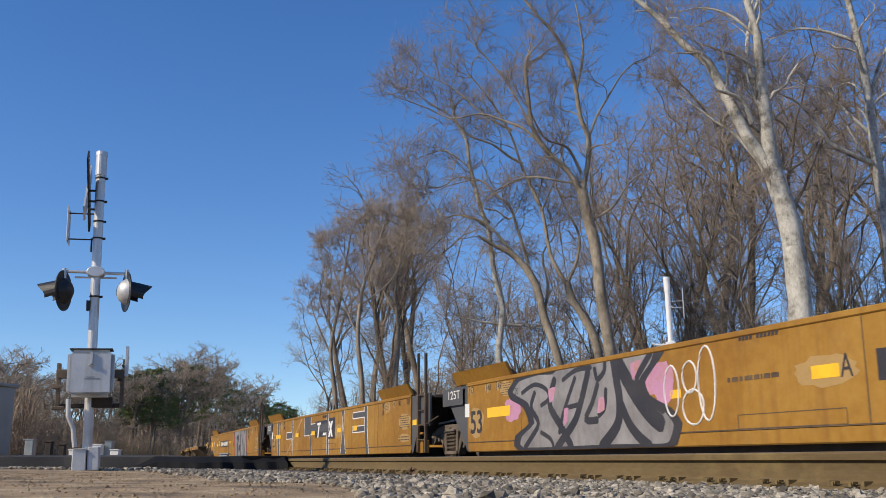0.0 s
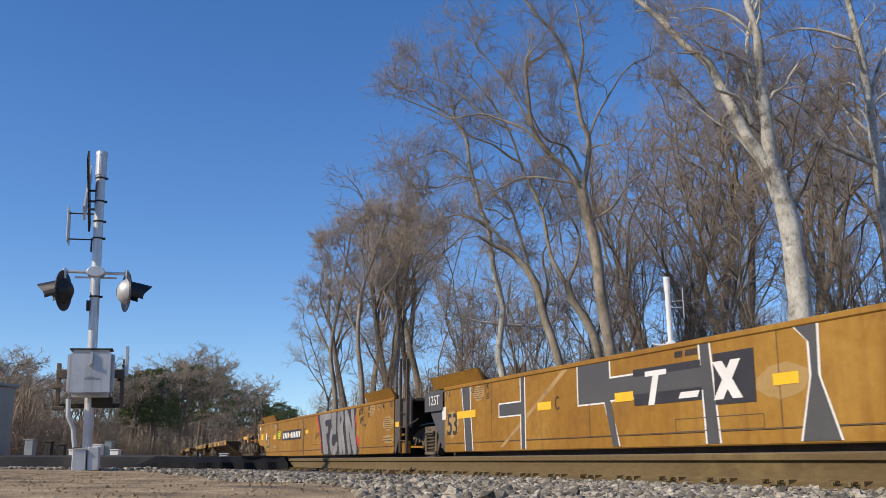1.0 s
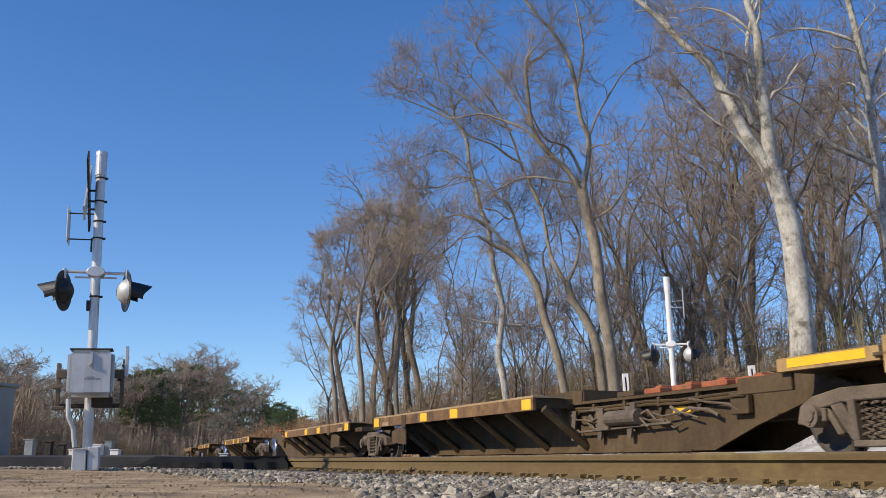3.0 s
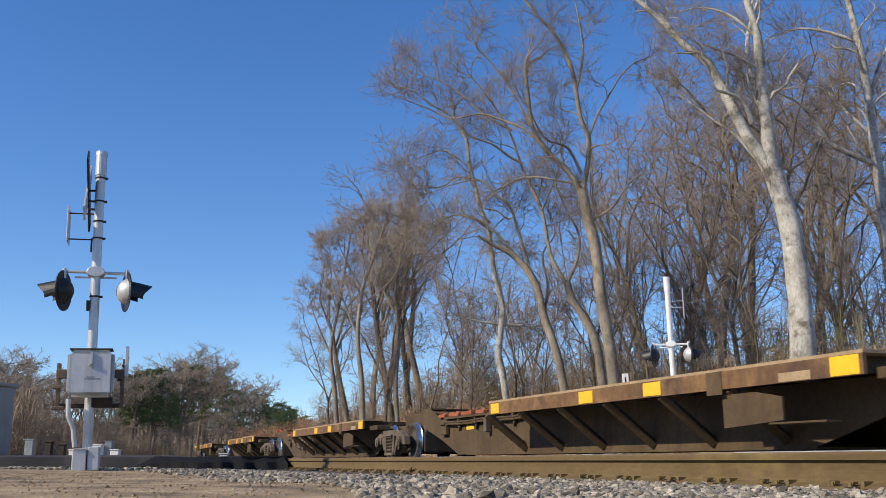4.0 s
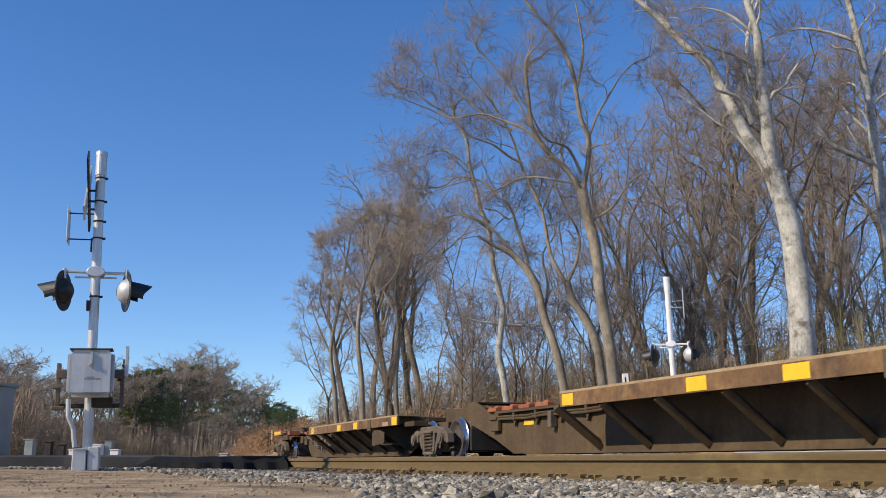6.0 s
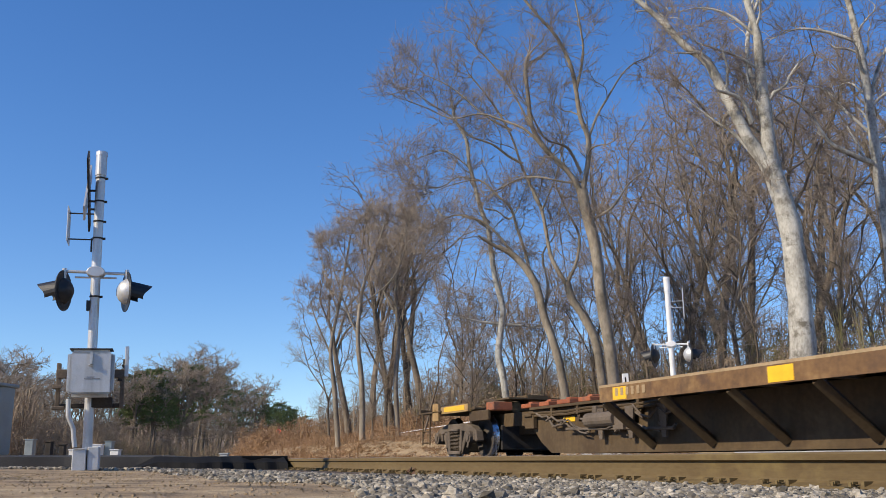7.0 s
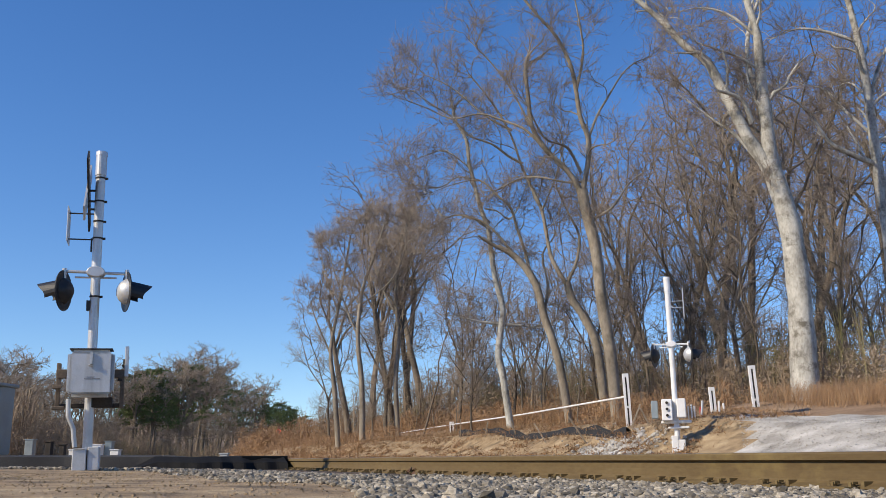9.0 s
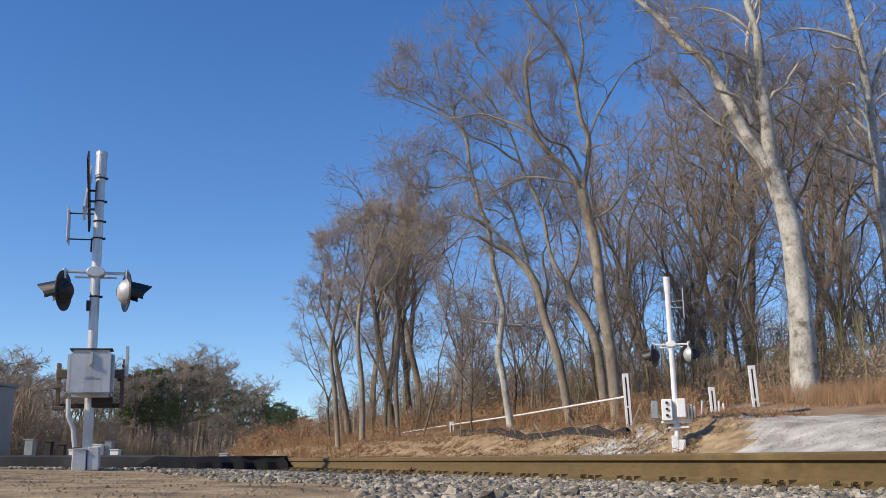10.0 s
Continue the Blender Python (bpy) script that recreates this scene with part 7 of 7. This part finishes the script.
blades("dry_grass", bank_spots(900, 77, 20, 70, 14.6, 18.5), M_DRYGRASS, "short dry tan grass on the bank", "grass", 78, 0.2, 0.006, 12, 0.35, 0.6)


thicket(bank_spots(900, 181, 19, 62, 12.4, 17.6), M_LEAFFALL, "fallen rusty brown leaves on the bank", 182, 0.09, 0.5, 90, 0.10, stems=0, name="leaf_litter")
thicket([(-21.2 + 0.5 * math.sin(k * 2.4), 14.9 + 0.35 * math.cos(k * 1.7)) for k in range(9)], M_BRUSH, "dark tangled brush beside the crossing mast", 184, 0.45, 0.4, 120, 0.09)


# ---- the far wood on the outside of the curve ----
def pine(seed, tall):
    w = Wood(seed, 0.03, 1.0)
    rng = w.rng
    pts = limb_path(rng, Vector((0, 0, -0.3)), Vector((0, 0, 1)), tall, 8, 0.03, 0.02)
    ring_tube(w.tv, w.tf, pts, tall * 0.014, 0.04, 7)
    verts, faces = [], []
    for k in range(44):
        t = 0.4 + 0.6 * (k + rng.random()) / 44
        i = min(7, int(t * 8))
        p = pts[i].lerp(pts[i + 1], t * 8 - i)
        a = rng.uniform(0, 2 * math.pi)
        ln = tall * 0.2 * (1.3 - t) * rng.uniform(0.6, 1.2) + 0.6
        d = Vector((math.cos(a), math.sin(a), rng.uniform(0.0, 0.5))).normalized()
        bp = limb_path(rng, p, d, ln, 3, 0.15, 0.05)
        ring_tube(w.tv, w.tf, bp, 0.06, 0.02, 4)
        for q in range(13):
            c = bp[rng.randint(1, 3)] + Vector((rng.gauss(0, 0.42), rng.gauss(0, 0.42), rng.gauss(0.1, 0.25)))
            for _ in range(15):
                e = c + Vector((rng.gauss(0, 0.27), rng.gauss(0, 0.27), rng.gauss(0.08, 0.18)))
                s = Vector((rng.gauss(0, 1), rng.gauss(0, 1), rng.gauss(0, 1))).normalized() * 0.07
                n = len(verts)
                verts += [c - s, c + s, e]
                faces.append((n, n + 1, n + 2))
    tree = thing("pine_tree", pose(0, 0, -500), "dark green pine tree in the far wood", "tree", "pines of the far wood")
    a = new("trunk", mesh_of("trunk", w.tv, w.tf, [M_BARK], smooth=True))
    a.parent = tree
    b = new("crown", mesh_of("crown", verts, faces, [M_PINE]))
    b.parent = tree
    b["label"] = "dark green needle clumps"
    return tree


far_kinds = []
for i in range(3):
    w = bare_tree(500 + i, 18, 0.24, dense=1.0, twig=0.024, fork=(0.35, 0.42, 0.3)[i], wide=0.34, low=4)
    far_kinds.append(finish_tree(w, pose(0, 0, -500), "bare grey-brown tree in the far wood", "trees of the far wood"))
pines = [pine(600, 18), pine(601, 20)]
rng = random.Random(15)
FAR_TOP = [(-60, 640), (0, 645), (30, 660), (50, 668), (75, 676), (120, 668), (200, 665), (225, 648), (260, 640), (300, 652), (350, 655), (400, 675), (450, 698), (500, 712), (535, 735), (556, 752)]
for i in range(140):
    u = -50 + 604 * ((i * 0.618 + 0.1) % 1.0)
    # the wood's edge follows the outside of the bend
    z = 74 + max(0, u - 40) * 0.62 + max(0, u - 300) * 0.55 + rng.uniform(0, 45)
    p = DEEP * z + RIGHT * ((u - 784) / FH * z)
    g = rooted(p.x, p.y)
    want = (up_at(skyline(u, FAR_TOP) + rng.uniform(-2, 30), z) - g.z) * (0.86 if u < 330 else 0.94)
    is_pine = i % 6 == 0 and u > 190 or 222 < u < 300 and i % 2 == 0 or u > 455 and i % 3
    master = pines[i % 2] if is_pine else far_kinds[i % 3]
    sc = want / (20.5 if is_pine and i % 2 else 18.5 if is_pine else 17.0)
    wd = sc * (1.05 if is_pine else 1.25)
    set_tree(master, Matrix.Translation(g) @ pose(0, 0, 0, 0, 0, rng.uniform(0, 360)) @ Matrix.Diagonal((wd, wd, sc, 1)))


def far_spots(n, u0, u1, near, deep):
    out = []
    for _ in range(n):
        u = u0 + (u1 - u0) * rng.random()
        z = near + max(0, u - 40) * 0.6 + max(0, u - 300) * 0.55 + rng.uniform(0, deep)
        p = DEEP * z + RIGHT * ((u - 784) / FH * z)
        out.append((p.x, p.y))
    return out


thicket(far_spots(820, -80, 556, 72, 34), M_BRUSH, "leafless brown undergrowth of the far wood", 80, 5.0, 2.4, 420, 0.21, stems=7)
thicket(far_spots(120, 180, 540, 70, 20), M_OLIVE, "olive evergreen shrubs of the far wood", 180, 3.0, 1.8, 380, 0.2)
spots = []
for i in range(330):
    u = 425 + 195 * rng.random()
    z = rng.uniform(95, 230)
    p = DEEP * z + RIGHT * ((u - 784) / FH * z)
    if p.y - bend(-p.x) > 14:
        spots.append((p.x, p.y))
thicket(spots, M_RUST, "rusty brown brush beside the far line", 82, 2.6, 1.6, 220, 0.3)


# ---- loose ballast, last ----
def stone_mesh(seed):
    rng = random.Random(seed)
    bm = bmesh.new()
    bmesh.ops.create_icosphere(bm, subdivisions=1, radius=1.0)
    for v in bm.verts:
        v.co *= rng.uniform(0.72, 1.2)
    bmesh.ops.scale(bm, vec=(1.0, rng.uniform(0.65, 0.9), rng.uniform(0.5, 0.75)), verts=bm.verts[:])
    vs = [v.co.copy() for v in bm.verts]
    fs = [tuple(v.index for v in f.verts) for f in bm.faces]
    bm.free()
    return vs, fs


STONES = [stone_mesh(900 + i) for i in range(10)]
rng = random.Random(21)
bed = thing("ballast_bed", pose(0, 0, 0), "grey angular crushed-stone ballast beside the rail", "ballast", kind="structure")
shared = []
for vs, fs in STONES:
    shared.append(mesh_of("stone", vs, fs, [M_STONE_PIECE]))


def stone_pose(x, y, r, sink=0.3):
    return Matrix.LocRotScale((x, y, height(x, y) + r * sink), Euler((rng.uniform(-0.6, 0.6), rng.uniform(-0.6, 0.6), rng.uniform(0, 6.28))), (r, r, r))


def in_bed(s, q):
    edge = 1.0 + 0.9 * noise.noise((s * 0.35, 2, 4)) + 0.12 * s * (1 if s < 9 else 0.3) - 0.5
    return q > min(edge, 2.6)


near = 0
while near < 300:
    s, q = rng.uniform(1.0, 7.5), rng.uniform(1.6, 3.66)
    u = 114 + 1978 * q / (s + 0.39 * q)
    if u > 1600 or u < 400 or not in_bed(s, q):
        continue
    ob = new("stone", shared[near % 10])
    ob.parent, ob.matrix_basis = bed, stone_pose(-s, q, rng.uniform(0.012, 0.024))
    near += 1
verts, faces = [], []


def add_stone(x, y, r, sink=0.3):
    vs, fs = STONES[rng.randrange(10)]
    m = stone_pose(x, y, r, sink)
    n = len(verts)
    verts.extend(m @ v for v in vs)
    faces.extend(tuple(n + k for k in f) for f in fs)


made = 0
while made < 19000:
    s, q = (rng.uniform(0.8, 9) if made % 3 else rng.uniform(6, 24)), rng.uniform(0.4, 3.68)
    u = 114 + 1978 * q / (s + 0.39 * q)
    if u > 1640 or u < 90 or not in_bed(s, q) or s > 15.8:
        made += 0.05
        continue
    add_stone(-s, q, rng.uniform(0.010, 0.023) * (1.6 if made % 17 < 1 else 1), rng.uniform(0.0, 0.6))
    made += 1
# stones between the rails and on the shoulder of the road, and rubble on the bank
for i in range(2600):
    s, q = rng.uniform(2, 26), rng.choice((rng.uniform(3.9, 5.2), rng.uniform(5.4, 8.0), rng.uniform(9.7, 11.3)))
    if s < 16.8:
        add_stone(-s, q, rng.uniform(0.02, 0.035), 0.1)
for i in range(700):
    add_stone(-rng.uniform(14.2, 16.4), rng.uniform(-3.5, 1.4), rng.uniform(0.02, 0.05), 0.3)
for i in range(1500):
    add_stone(-rng.uniform(8.5, 16.5), rng.uniform(0.9, 2.9), rng.uniform(0.013, 0.028), 0.3)
for i in range(2600):
    add_stone(rng.uniform(-2.5, 7), rng.uniform(1.9, 3.66), rng.uniform(0.012, 0.026), 0.3)
loose = new("loose_stones", mesh_of("loose_stones", verts, faces, [M_STONE]))
loose.parent = bed
loose["kind"] = "stuff"
verts, faces = [], []
for i in range(4500):
    x, y = rng.uniform(-21, -7), rng.uniform(11.8, 16.6)
    if -x > 14.8 + 1.38 * (y - 12):
        continue
    add_stone(x, y, rng.uniform(0.012, 0.03), 0.2)
for i in range(520):
    add_stone(-rng.gauss(22.8, 1.1), rng.gauss(13.9, 0.42), rng.uniform(0.03, 0.10), 0.3)
tagged(new("gravel", mesh_of("gravel", verts, faces, [M_GRAVEL])), "pale loose gravel on the sloping pad", "gravel", kind="stuff")
# clods and dead grass on the earth in front
verts, faces = [], []
for i in range(3600):
    s, q = rng.uniform(2.2, 11), rng.uniform(-2.5, 1.8)
    if in_bed(s, q):
        continue
    add_stone(-s, q, rng.uniform(0.003, 0.010), 0.2)
clods = tagged(new("clods", mesh_of("clods", verts, faces, [M_DIRT])), "dry brown clods and litter on the bare earth", "earth", kind="stuff")
gs = [(-rng.uniform(2.2, 12), rng.uniform(-2.5, 1.6)) for _ in range(2200)]
blades("dry_grass", [p for p in gs if not in_bed(-p[0], p[1])], M_DRYGRASS, "flattened dead tan grass on the bare earth", "grass", 91, 0.03, 0.0013, 9, 0.1, 1.6)
motions()
